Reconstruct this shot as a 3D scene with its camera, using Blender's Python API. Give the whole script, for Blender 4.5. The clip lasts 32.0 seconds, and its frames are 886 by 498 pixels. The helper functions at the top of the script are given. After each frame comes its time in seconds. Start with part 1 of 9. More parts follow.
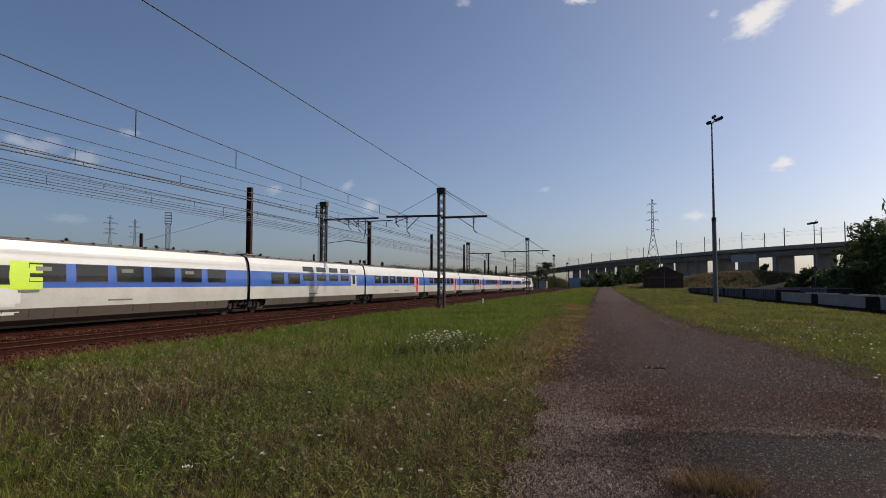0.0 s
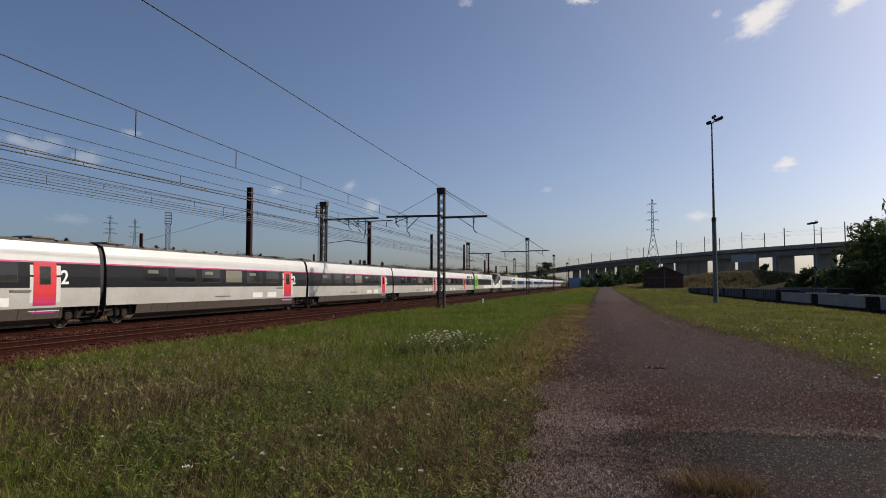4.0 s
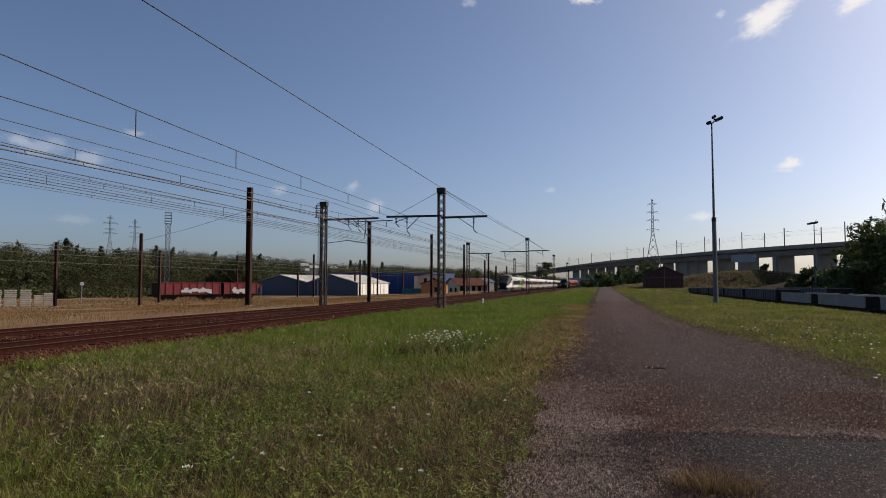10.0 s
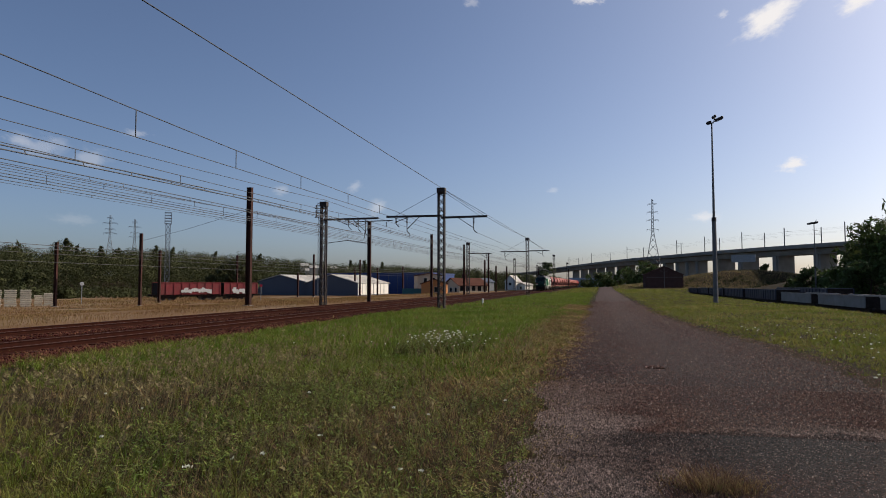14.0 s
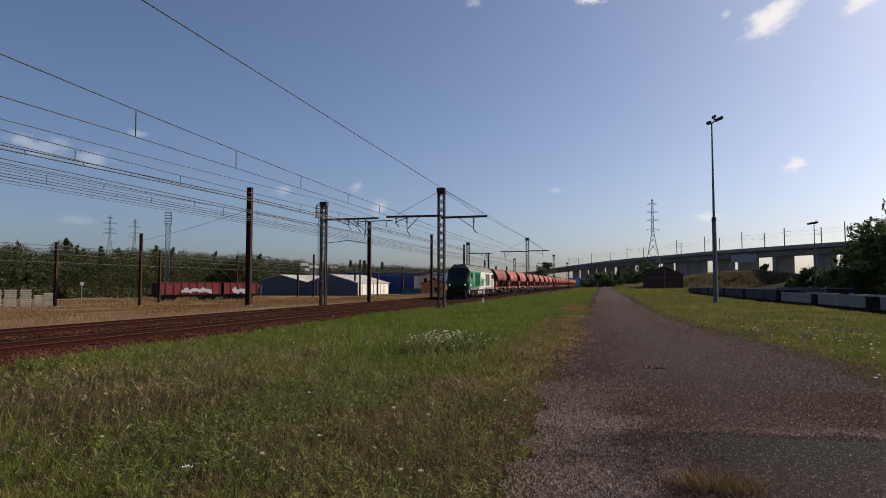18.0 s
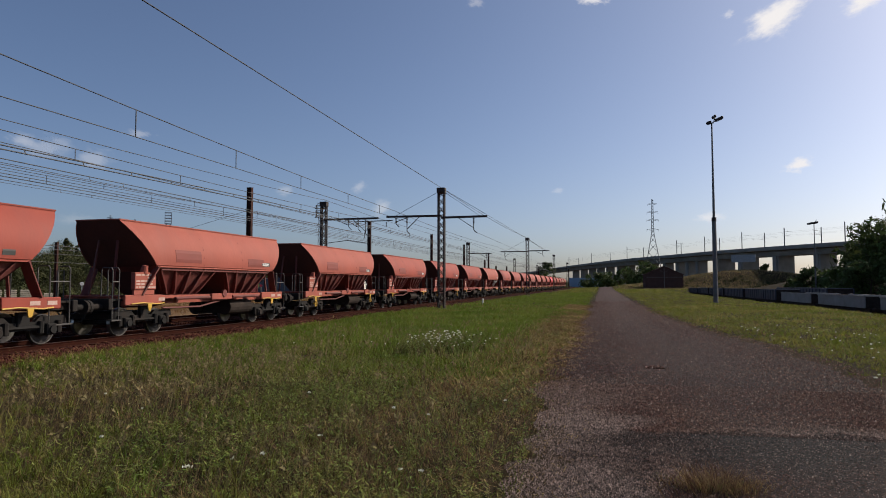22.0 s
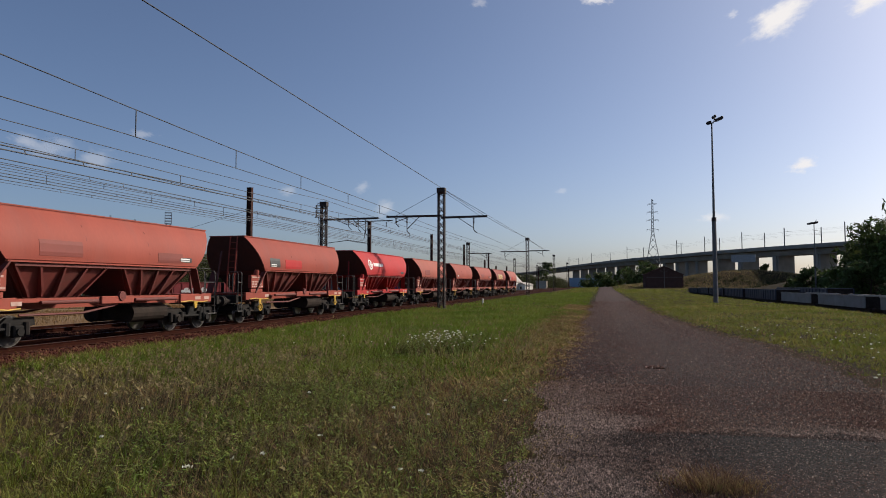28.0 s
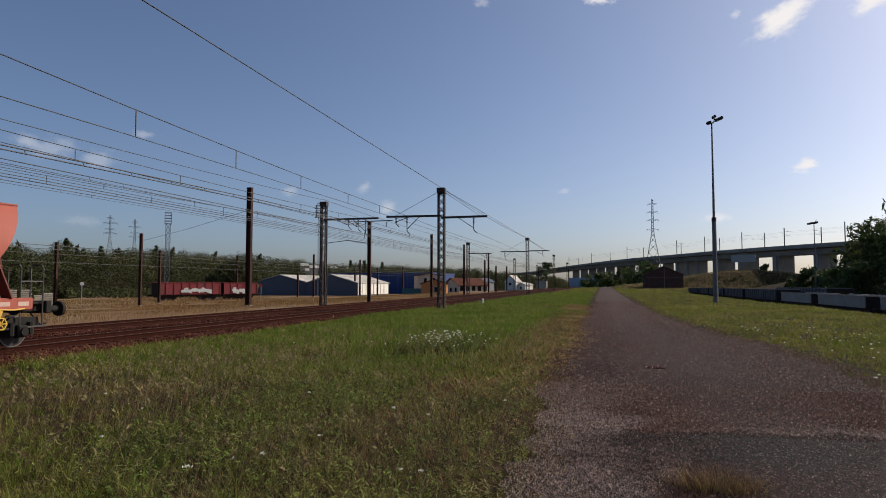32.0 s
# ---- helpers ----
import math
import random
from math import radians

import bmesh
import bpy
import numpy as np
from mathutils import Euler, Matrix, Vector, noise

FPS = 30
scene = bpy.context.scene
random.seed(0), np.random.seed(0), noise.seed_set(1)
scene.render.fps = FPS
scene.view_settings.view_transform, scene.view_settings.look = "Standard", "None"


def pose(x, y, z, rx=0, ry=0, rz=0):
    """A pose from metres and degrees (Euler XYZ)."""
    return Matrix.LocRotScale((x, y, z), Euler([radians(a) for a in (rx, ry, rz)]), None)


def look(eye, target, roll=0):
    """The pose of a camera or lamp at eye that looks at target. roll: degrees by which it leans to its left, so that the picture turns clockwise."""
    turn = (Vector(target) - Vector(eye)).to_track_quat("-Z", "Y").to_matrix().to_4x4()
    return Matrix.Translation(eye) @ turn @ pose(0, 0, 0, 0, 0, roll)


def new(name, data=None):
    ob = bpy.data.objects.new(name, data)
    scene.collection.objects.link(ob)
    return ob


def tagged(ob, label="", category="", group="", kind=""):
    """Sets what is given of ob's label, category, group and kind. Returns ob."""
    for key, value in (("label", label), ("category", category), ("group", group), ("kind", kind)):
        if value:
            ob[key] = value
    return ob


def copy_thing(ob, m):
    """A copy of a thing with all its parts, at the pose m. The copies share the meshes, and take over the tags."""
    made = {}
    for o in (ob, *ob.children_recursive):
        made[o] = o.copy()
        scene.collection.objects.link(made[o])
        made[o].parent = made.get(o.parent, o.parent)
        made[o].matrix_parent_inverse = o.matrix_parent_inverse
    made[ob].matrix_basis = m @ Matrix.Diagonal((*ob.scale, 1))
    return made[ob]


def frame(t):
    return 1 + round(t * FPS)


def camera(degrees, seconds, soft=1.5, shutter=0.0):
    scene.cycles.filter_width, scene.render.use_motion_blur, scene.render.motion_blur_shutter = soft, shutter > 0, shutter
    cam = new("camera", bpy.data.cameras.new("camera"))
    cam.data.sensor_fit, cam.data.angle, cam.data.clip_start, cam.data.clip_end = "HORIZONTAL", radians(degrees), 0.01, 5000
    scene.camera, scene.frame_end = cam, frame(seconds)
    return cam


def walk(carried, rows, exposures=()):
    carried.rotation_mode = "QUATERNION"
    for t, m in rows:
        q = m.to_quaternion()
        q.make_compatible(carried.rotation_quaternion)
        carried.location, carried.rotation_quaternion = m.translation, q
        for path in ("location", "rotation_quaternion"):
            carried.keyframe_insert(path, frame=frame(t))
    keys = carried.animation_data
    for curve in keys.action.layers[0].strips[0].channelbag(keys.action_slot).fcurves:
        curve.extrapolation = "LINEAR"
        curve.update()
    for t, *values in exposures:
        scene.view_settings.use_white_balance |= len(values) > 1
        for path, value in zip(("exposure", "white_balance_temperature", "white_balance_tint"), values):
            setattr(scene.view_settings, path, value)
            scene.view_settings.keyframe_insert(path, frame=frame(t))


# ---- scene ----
# Camera: stands still beside a railway line; rail tops lie at z = 0, the line runs along +y.
cam = camera(69.6, 32.0, soft=0.95)
EYE = pose(0, 0, 1.71, 93.152, 0, 14.179)
walk(cam, [(0, EYE), (32, EYE)], exposures=[(0, -0.17, 6450, 12.5), (8, -0.17, 6450, 12.5), (10.5, -0.05, 6450, 12.5), (32, -0.05, 6450, 12.5)])

# ---- world and sun ----
SUN_AZ, SUN_EL = 52.0, 33.0          # degrees from +y towards +x, and above the horizon
world = bpy.data.worlds.new("sky")
scene.world = world
world.use_nodes = True
wn = world.node_tree.nodes
sky = wn.new("ShaderNodeTexSky")
sky.sky_type = "NISHITA"
sky.sun_disc = False
sky.sun_elevation, sky.sun_rotation = radians(SUN_EL), radians(SUN_AZ)
sky.air_density, sky.dust_density, sky.ozone_density = 0.72, 2.0, 2.8
world.node_tree.links.new(sky.outputs[0], wn["Background"].inputs[0])
wn["Background"].inputs[1].default_value = 0.114
sun = new("sun", bpy.data.lights.new("sun", "SUN"))
sun.data.energy, sun.data.angle, sun.data.color = 5.0, radians(0.6), (1.0, 0.90, 0.74)
sd = Vector((math.sin(radians(SUN_AZ)) * math.cos(radians(SUN_EL)), math.cos(radians(SUN_AZ)) * math.cos(radians(SUN_EL)), math.sin(radians(SUN_EL))))
sun.matrix_world = look(sd * 100, (0, 0, 0))

# ---- materials ----


def mat(name, c1, c2=None, rough=0.7, metal=0.0, scale=3.0, fine=40.0, bump=0.0, island=0.0, objvar=0.0, coat=0.0, spec=0.5, stretch=(1, 1, 1), thin=0.0, dirt=None, dirt_amt=0.0, dirt_scale=1.2):
    """Two colours mixed by noise at two scales, with bump, per-island or per-object variation, and stains."""
    m = bpy.data.materials.new(name)
    m.use_nodes = True
    nt = m.node_tree
    N, L = nt.nodes, nt.links
    b = N["Principled BSDF"]
    b.inputs["Roughness"].default_value, b.inputs["Metallic"].default_value = rough, metal
    b.inputs["Coat Weight"].default_value = coat
    b.inputs["Specular IOR Level"].default_value = spec if rough < 0.8 and not thin else 0.12 if rough < 0.9 else 0.03
    if c2 is None:
        c2 = tuple(v * 0.8 for v in c1)
    tc = N.new("ShaderNodeTexCoord")
    mp = N.new("ShaderNodeMapping")
    mp.inputs["Scale"].default_value = stretch
    L.new(tc.outputs["Object"], mp.inputs[0])
    n1, n2 = N.new("ShaderNodeTexNoise"), N.new("ShaderNodeTexNoise")
    n1.inputs["Scale"].default_value, n2.inputs["Scale"].default_value = scale, fine
    n1.inputs["Detail"].default_value, n2.inputs["Detail"].default_value = 5, 3
    L.new(mp.outputs[0], n1.inputs["Vector"])
    L.new(mp.outputs[0], n2.inputs["Vector"])
    add = N.new("ShaderNodeMath")
    add.operation = "MULTIPLY_ADD"
    L.new(n2.outputs[0], add.inputs[0])
    add.inputs[1].default_value = 0.45
    L.new(n1.outputs[0], add.inputs[2])
    ramp = N.new("ShaderNodeMapRange")
    ramp.inputs[1].default_value, ramp.inputs[2].default_value = 0.5, 0.95
    L.new(add.outputs[0], ramp.inputs[0])
    mix = N.new("ShaderNodeMix")
    mix.data_type = "RGBA"
    mix.inputs["A"].default_value, mix.inputs["B"].default_value = (*c1, 1), (*c2, 1)
    L.new(ramp.outputs[0], mix.inputs["Factor"])
    col = mix.outputs["Result"]
    if dirt:
        n3 = N.new("ShaderNodeTexNoise")
        n3.inputs["Scale"].default_value, n3.inputs["Detail"].default_value = dirt_scale, 6
        L.new(mp.outputs[0], n3.inputs["Vector"])
        r3 = N.new("ShaderNodeMapRange")
        r3.inputs[1].default_value, r3.inputs[2].default_value, r3.inputs[4].default_value = 0.45, 0.75, dirt_amt
        L.new(n3.outputs[0], r3.inputs[0])
        m3 = N.new("ShaderNodeMix")
        m3.data_type = "RGBA"
        L.new(r3.outputs[0], m3.inputs["Factor"])
        L.new(col, m3.inputs["A"])
        m3.inputs["B"].default_value = (*dirt, 1)
        col = m3.outputs["Result"]
    if island or objvar:
        src = N.new("ShaderNodeNewGeometry").outputs["Random Per Island"] if island else N.new("ShaderNodeObjectInfo").outputs["Random"]
        amt = island or objvar
        hs = N.new("ShaderNodeHueSaturation")
        mr = N.new("ShaderNodeMapRange")
        mr.inputs[3].default_value, mr.inputs[4].default_value = 1 - amt, 1 + amt
        L.new(src, mr.inputs[0])
        L.new(mr.outputs[0], hs.inputs["Value"])
        mh = N.new("ShaderNodeMapRange")
        mh.inputs[3].default_value, mh.inputs[4].default_value = 0.5 - amt * 0.05, 0.5 + amt * 0.05
        L.new(src, mh.inputs[0])
        L.new(mh.outputs[0], hs.inputs["Hue"])
        L.new(col, hs.inputs["Color"])
        col = hs.outputs[0]
    L.new(col, b.inputs["Base Color"])
    if thin:
        tl, mx = N.new("ShaderNodeBsdfTranslucent"), N.new("ShaderNodeMixShader")
        mx.inputs[0].default_value = thin
        L.new(col, tl.inputs[0])
        L.new(b.outputs[0], mx.inputs[1])
        L.new(tl.outputs[0], mx.inputs[2])
        L.new(mx.outputs[0], N["Material Output"].inputs[0])
    if bump:
        bp = N.new("ShaderNodeBump")
        bp.inputs["Strength"].default_value = bump
        bp.inputs["Distance"].default_value = 0.02
        L.new(add.outputs[0], bp.inputs["Height"])
        L.new(bp.outputs[0], b.inputs["Normal"])
    return m


M = {}
M["steel_dark"] = mat("dark_steel", (0.018, 0.012, 0.011), (0.035, 0.022, 0.018), 0.75, 0, 2, 30, 0.1)
M["steel_rust"] = mat("rusty_steel", (0.055, 0.022, 0.017), (0.03, 0.016, 0.014), 0.8, 0, 1.5, 25, 0.15)
M["galv"] = mat("galvanised_steel", (0.22, 0.23, 0.24), (0.3, 0.31, 0.32), 0.5, 0.5, 2, 30)
M["mast_grey"] = mat("mast_weathered_grey", (0.10, 0.10, 0.10), (0.15, 0.15, 0.15), 0.6, 0.3, 1.5, 20)
M["pylon"] = mat("pylon_steel_grey", (0.09, 0.095, 0.10), (0.13, 0.135, 0.14), 0.6, 0.4, 1, 9)
M["wire"] = mat("copper_wire_black", (0.03, 0.03, 0.032), None, 0.6, 0.4)
M["rail"] = mat("rail_brown", (0.036, 0.0115, 0.0075), (0.024, 0.009, 0.0065), 0.92, 0.0, 4, 60, 0.1)
M["railtop"] = mat("rail_head_polished", (0.10, 0.06, 0.045), (0.06, 0.036, 0.028), 0.6, 0.4, 6, 60)
M["ballast"] = mat("ballast_stone", (0.036, 0.011, 0.0075), (0.12, 0.048, 0.034), 0.92, 0, 1.2, 30, 0.8, island=0.6)
M["ballast_bed"] = mat("ballast_bed", (0.017, 0.0055, 0.0038), (0.034, 0.012, 0.008), 0.95, 0, 0.6, 25, 1.0)
M["sleeper"] = mat("sleeper_brown", (0.03, 0.0105, 0.0075), (0.052, 0.021, 0.015), 0.92, 0, 3, 40, 0.4, objvar=0.3)
M["soil"] = mat("soil_grass", (0.018, 0.016, 0.008), (0.042, 0.03, 0.016), 0.95, 0, 1.2, 30, 1.0, dirt=(0.05, 0.032, 0.019), dirt_amt=0.45, dirt_scale=0.3)
M["grass"] = mat("grass_green", (0.088, 0.122, 0.014), (0.20, 0.195, 0.034), 0.55, 0, 0.5, 5, 0, thin=0.3, island=0.8, dirt=(0.28, 0.20, 0.08), dirt_amt=0.55, dirt_scale=0.5)
M["grass_lush"] = mat("grass_lush_green", (0.078, 0.135, 0.012), (0.165, 0.20, 0.028), 0.6, 0, 0.3, 4, 0, thin=0.35, island=0.4, dirt=(0.24, 0.20, 0.06), dirt_amt=0.35, dirt_scale=0.25)
M["grass_dry"] = mat("grass_dry", (0.36, 0.24, 0.11), (0.17, 0.10, 0.05), 0.75, 0, 0.5, 5, 0, thin=0.25, island=0.5, dirt=(0.12, 0.11, 0.035), dirt_amt=0.5, dirt_scale=0.6)
M["grass_mound"] = mat("grass_mound_brown", (0.20, 0.145, 0.07), (0.29, 0.22, 0.12), 0.8, 0, 0.12, 2, 0, thin=0.3, island=0.4, dirt=(0.06, 0.07, 0.02), dirt_amt=0.8, dirt_scale=0.12)
M["herb"] = mat("herb_leaf", (0.080, 0.115, 0.020), (0.19, 0.19, 0.045), 0.55, 0, 0.7, 6, 0, thin=0.3, island=0.85, dirt=(0.22, 0.15, 0.07), dirt_amt=0.5, dirt_scale=0.9)
M["dead_stem"] = mat("dead_stem_brown", (0.10, 0.055, 0.035), (0.24, 0.15, 0.085), 0.8, 0, 0.7, 6, 0, thin=0.15, island=0.7)
M["petal"] = mat("petal_white", (0.75, 0.75, 0.68), (0.65, 0.66, 0.55), 0.7, 0, 10, 60, 0, thin=0.42, island=0.15)
M["seed"] = mat("seed_head", (0.26, 0.22, 0.11), (0.2, 0.15, 0.08), 0.8, 0, 8, 60, 0, thin=0.42, island=0.3)
M["leaf"] = mat("leaf_tree", (0.05, 0.075, 0.022), (0.09, 0.11, 0.035), 0.65, 0, 0.12, 1.5, 0, thin=0.25, island=0.5)
M["leaf_far"] = mat("leaf_far_wood", (0.036, 0.044, 0.017), (0.072, 0.072, 0.028), 0.8, 0, 0.03, 0.5, 0, thin=0.2, island=0.35)
M["bark"] = mat("bark", (0.09, 0.07, 0.05), (0.05, 0.04, 0.03), 0.9, 0, 3, 25, 0.6)
M["concrete"] = mat("concrete_pale", (0.32, 0.305, 0.275), (0.23, 0.222, 0.20), 0.9, 0, 0.25, 6, 0.2, dirt=(0.15, 0.14, 0.12), dirt_amt=0.5, dirt_scale=0.15)
M["concrete_white"] = mat("concrete_white", (0.52, 0.47, 0.38), (0.38, 0.34, 0.27), 0.9, 0, 1.5, 15, 0.3, objvar=0.12)
M["black"] = mat("black_rubber", (0.015, 0.015, 0.016), (0.028, 0.027, 0.027), 0.75, 0, 4, 30)
M["under"] = mat("underframe_black", (0.016, 0.0125, 0.011), (0.04, 0.029, 0.023), 0.85, 0, 3, 30, 0.2)
M["wheel"] = mat("wheel_steel", (0.04, 0.033, 0.03), (0.022, 0.018, 0.016), 0.7, 0.2, 5, 40)
M["tread"] = mat("wheel_rim_bright", (0.34, 0.32, 0.30), (0.22, 0.20, 0.19), 0.3, 0.9, 5, 40)
M["glass"] = mat("dark_window_glass", (0.008, 0.009, 0.010), (0.016, 0.018, 0.018), 0.1, 0, 0.8, 3, 0, spec=0.35)
M["glass_tan"] = mat("window_blind_tan", (0.16, 0.145, 0.10), (0.13, 0.12, 0.085), 0.15, 0, 0.8, 3, 0, coat=0.3)
M["grass_sun"] = mat("grass_bright", (0.098, 0.132, 0.016), (0.175, 0.175, 0.032), 0.6, 0, 0.5, 4, 0, thin=0.4, island=0.4, dirt=(0.30, 0.23, 0.09), dirt_amt=0.7, dirt_scale=0.35)
M["grass_rust"] = mat("grass_russet", (0.19, 0.095, 0.04), (0.26, 0.165, 0.072), 0.75, 0, 0.12, 2, 0, thin=0.35, island=0.22, dirt=(0.17, 0.15, 0.05), dirt_amt=0.7, dirt_scale=0.08)


def road_material(name, stones):
    """Chip-sealed asphalt, or the loose chips on it: every chip its own tone, reddish and grey areas, a darker grey
    patch.
    """
    m = bpy.data.materials.new(name)
    m.use_nodes = True
    N, L = m.node_tree.nodes, m.node_tree.links
    b = N["Principled BSDF"]
    b.inputs["Roughness"].default_value = 0.8
    b.inputs["Specular IOR Level"].default_value = 0.1
    tc = N.new("ShaderNodeTexCoord")
    P = tc.outputs["Object"]

    def tex(kind, scale, detail=4):
        t = N.new(kind)
        t.inputs["Scale"].default_value = scale
        if kind == "ShaderNodeTexNoise":
            t.inputs["Detail"].default_value = detail
        L.new(P, t.inputs["Vector"])
        return t

    def rng_(src, a, c, lo, hi):
        r = N.new("ShaderNodeMapRange")
        for i, v in enumerate((a, c, lo, hi)):
            r.inputs[i + 1].default_value = v
        L.new(src, r.inputs[0])
        return r.outputs[0]

    def mixc(fac, a, c):
        x = N.new("ShaderNodeMix")
        x.data_type = "RGBA"
        for s_, k in ((fac, "Factor"), (a, "A"), (c, "B")):
            if isinstance(s_, (tuple, float)):
                x.inputs[k].default_value = s_
            else:
                L.new(s_, x.inputs[k])
        return x.outputs["Result"]
    if stones:
        tone = N.new("ShaderNodeNewGeometry").outputs["Random Per Island"]
    else:
        v1 = tex("ShaderNodeTexVoronoi", 52)
        sep = N.new("ShaderNodeSeparateColor")
        L.new(v1.outputs["Color"], sep.inputs[0])
        tone = sep.outputs[0]

    def math_(op, a, c):
        x = N.new("ShaderNodeMath")
        x.operation = op
        for i, s_ in enumerate((a, c)):
            if isinstance(s_, float):
                x.inputs[i].default_value = s_
            else:
                L.new(s_, x.inputs[i])
        return x.outputs[0]
    area = rng_(tex("ShaderNodeTexNoise", 0.55, 6).outputs[0], 0.42, 0.6, 0, 1)
    k = 1.35 if stones else 0.38
    red = mixc(area, (0.078 * k, 0.036 * k, 0.028 * k, 1), (0.094 * k, 0.050 * k, 0.038 * k, 1))
    xyz = N.new("ShaderNodeSeparateXYZ")
    L.new(P, xyz.inputs[0])
    wob = rng_(tex("ShaderNodeTexNoise", 0.9, 5).outputs[0], 0.3, 0.7, -0.8, 0.8)
    wy = math_("ADD", xyz.outputs[1], math_("MULTIPLY", wob, 0.5))
    wx = math_("ADD", xyz.outputs[0], wob)
    # pale gravel by the verge, and a darker grey band in the foreground
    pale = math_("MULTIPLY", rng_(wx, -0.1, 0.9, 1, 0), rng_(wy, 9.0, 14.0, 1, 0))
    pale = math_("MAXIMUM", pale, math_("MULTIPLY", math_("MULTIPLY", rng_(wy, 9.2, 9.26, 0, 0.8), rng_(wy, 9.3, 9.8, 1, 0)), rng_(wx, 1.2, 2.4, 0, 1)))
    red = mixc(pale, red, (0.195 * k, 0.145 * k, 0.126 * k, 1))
    dark_band = math_("MULTIPLY", rng_(wy, 9.1, 9.25, 1, 0), rng_(wx, -0.1, 0.7, 0, 1))
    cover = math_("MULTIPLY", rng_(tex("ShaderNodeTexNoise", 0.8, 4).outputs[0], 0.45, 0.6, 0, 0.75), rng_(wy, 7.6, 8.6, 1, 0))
    dark_band = math_("MULTIPLY", math_("MULTIPLY", dark_band, math_("SUBTRACT", 0.95, cover)), rng_(wy, 6.9, 7.9, 0.3, 1.0))
    base = mixc(math_("MULTIPLY", dark_band, 0.6 if stones else 1.0), red, (0.031 * k, 0.029 * k, 0.029 * k, 1))
    if not stones:
        base = mixc(rng_(wy, 12.0, 55.0, 0, 0.9), base, (0.095, 0.058, 0.046, 1))
    mg = N.new("ShaderNodeMapping")
    mg.inputs["Scale"].default_value = (1, 0.4, 1)
    L.new(P, mg.inputs[0])
    grain = N.new("ShaderNodeTexNoise")
    grain.inputs["Scale"].default_value, grain.inputs["Detail"].default_value, grain.inputs["Roughness"].default_value = 22, 5, 0.75
    L.new(mg.outputs[0], grain.inputs["Vector"])
    hv = N.new("ShaderNodeHueSaturation")
    L.new(rng_(grain.outputs[0], 0.36, 0.66, 0.25, 1.75), hv.inputs["Value"])
    L.new(base, hv.inputs["Color"])
    base = hv.outputs[0]
    chip = mixc(rng_(tone, 0.0, 0.75, 0.8 if stones else 0.95, 0.0), base, (0.006, 0.006, 0.006, 1))
    chip = mixc(rng_(tone, 0.87 if stones else 0.91, 0.97, 0, 0.85 if stones else 0.4), chip, (0.34, 0.26, 0.23, 1))
    L.new(chip, b.inputs["Base Color"])
    if not stones:
        bp = N.new("ShaderNodeBump")
        bp.inputs["Strength"].default_value, bp.inputs["Distance"].default_value = 1.0, 0.012
        L.new(math_("ADD", sep.outputs[1], math_("MULTIPLY", grain.outputs[0], 2.5)), bp.inputs["Height"])
        L.new(bp.outputs[0], b.inputs["Normal"])
    return m


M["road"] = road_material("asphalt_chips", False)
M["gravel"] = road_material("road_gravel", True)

# ---- mesh helpers ----


def link(name, me, material, parent=None, label=""):
    me.materials.append(M[material] if isinstance(material, str) else material)
    ob = new(name, me)
    if parent is not None:
        ob.parent = parent
    if label:
        ob["label"] = label
    return ob


SPLIT = {"green_panel", "cab_door", "roof_gear", "stripe", "logo_bar", "cab_window", "handrail", "roof_grille", "grille_post", "headlight", "emblem_plaque", "emblem_bar", "panel_joint", "door", "panel", "inscription_bar", "side_panel", "rear_edge", "sill", "sill_panel", "tail_light", "step_box", "edge_stripe", "roof_fan_cover", "louvre", "air_grille", "mirror", "side_door", "number_bar", "filler_ring", "fuel_tank", "gusset", "operating_rod", "end_brace", "lever", "brake_cylinder", "air_tank", "buffer", "dropper", "repainted_patch", "plate", "letter_shape", "scrawl", "seam", "end_wall", "wheel", "contact_wire", "auxiliary_wire", "messenger_wire", "top_rail", "pane", "plate_bar", "rim", "door_surround", "fairing_joint", "blind", "band_front", "cab_side", "skirt_joints", "roof_hatch", "rod"}


def islands(bm):
    """The bmesh's loose pieces, each as a bmesh of its own."""
    bm.verts.index_update()
    seen, out = set(), []
    for v in bm.verts:
        if v.index in seen:
            continue
        stack, comp = [v], []
        seen.add(v.index)
        while stack:
            a = stack.pop()
            comp.append(a)
            for e in a.link_edges:
                o = e.other_vert(a)
                if o.index not in seen:
                    seen.add(o.index)
                    stack.append(o)
        nb = bmesh.new()
        ids = {a: nb.verts.new(a.co) for a in comp}
        for f in {f for a in comp for f in a.link_faces}:
            nf = nb.faces.new([ids[a] for a in f.verts])
            nf.smooth = f.smooth
        out.append(nb)
    return out


def part(name, bm, material, parent=None, label="", smooth=False):
    """One mesh object; pieces of the named kinds become one object each."""
    if name in SPLIT:
        bm.verts.ensure_lookup_table()
        pieces = islands(bm)
        if len(pieces) > 1:
            bm.free()
            return [one_part(name, q, material, parent, label, smooth) for q in pieces][0]
        for q in pieces:
            q.free()
    return one_part(name, bm, material, parent, label, smooth)


def one_part(name, bm, material, parent=None, label="", smooth=False):
    me = bpy.data.meshes.new(name)
    if smooth:
        for f in bm.faces:
            f.smooth = True
    bm.normal_update()
    bm.to_mesh(me)
    bm.free()
    return link(name, me, material, parent, label)


def raw(name, verts, faces, material, parent=None, label="", smooth=False):
    me = bpy.data.meshes.new(name)
    me.from_pydata([tuple(v) for v in verts], [], faces)
    if smooth:
        me.polygons.foreach_set("use_smooth", [True] * len(me.polygons))
    me.update()
    return link(name, me, material, parent, label)


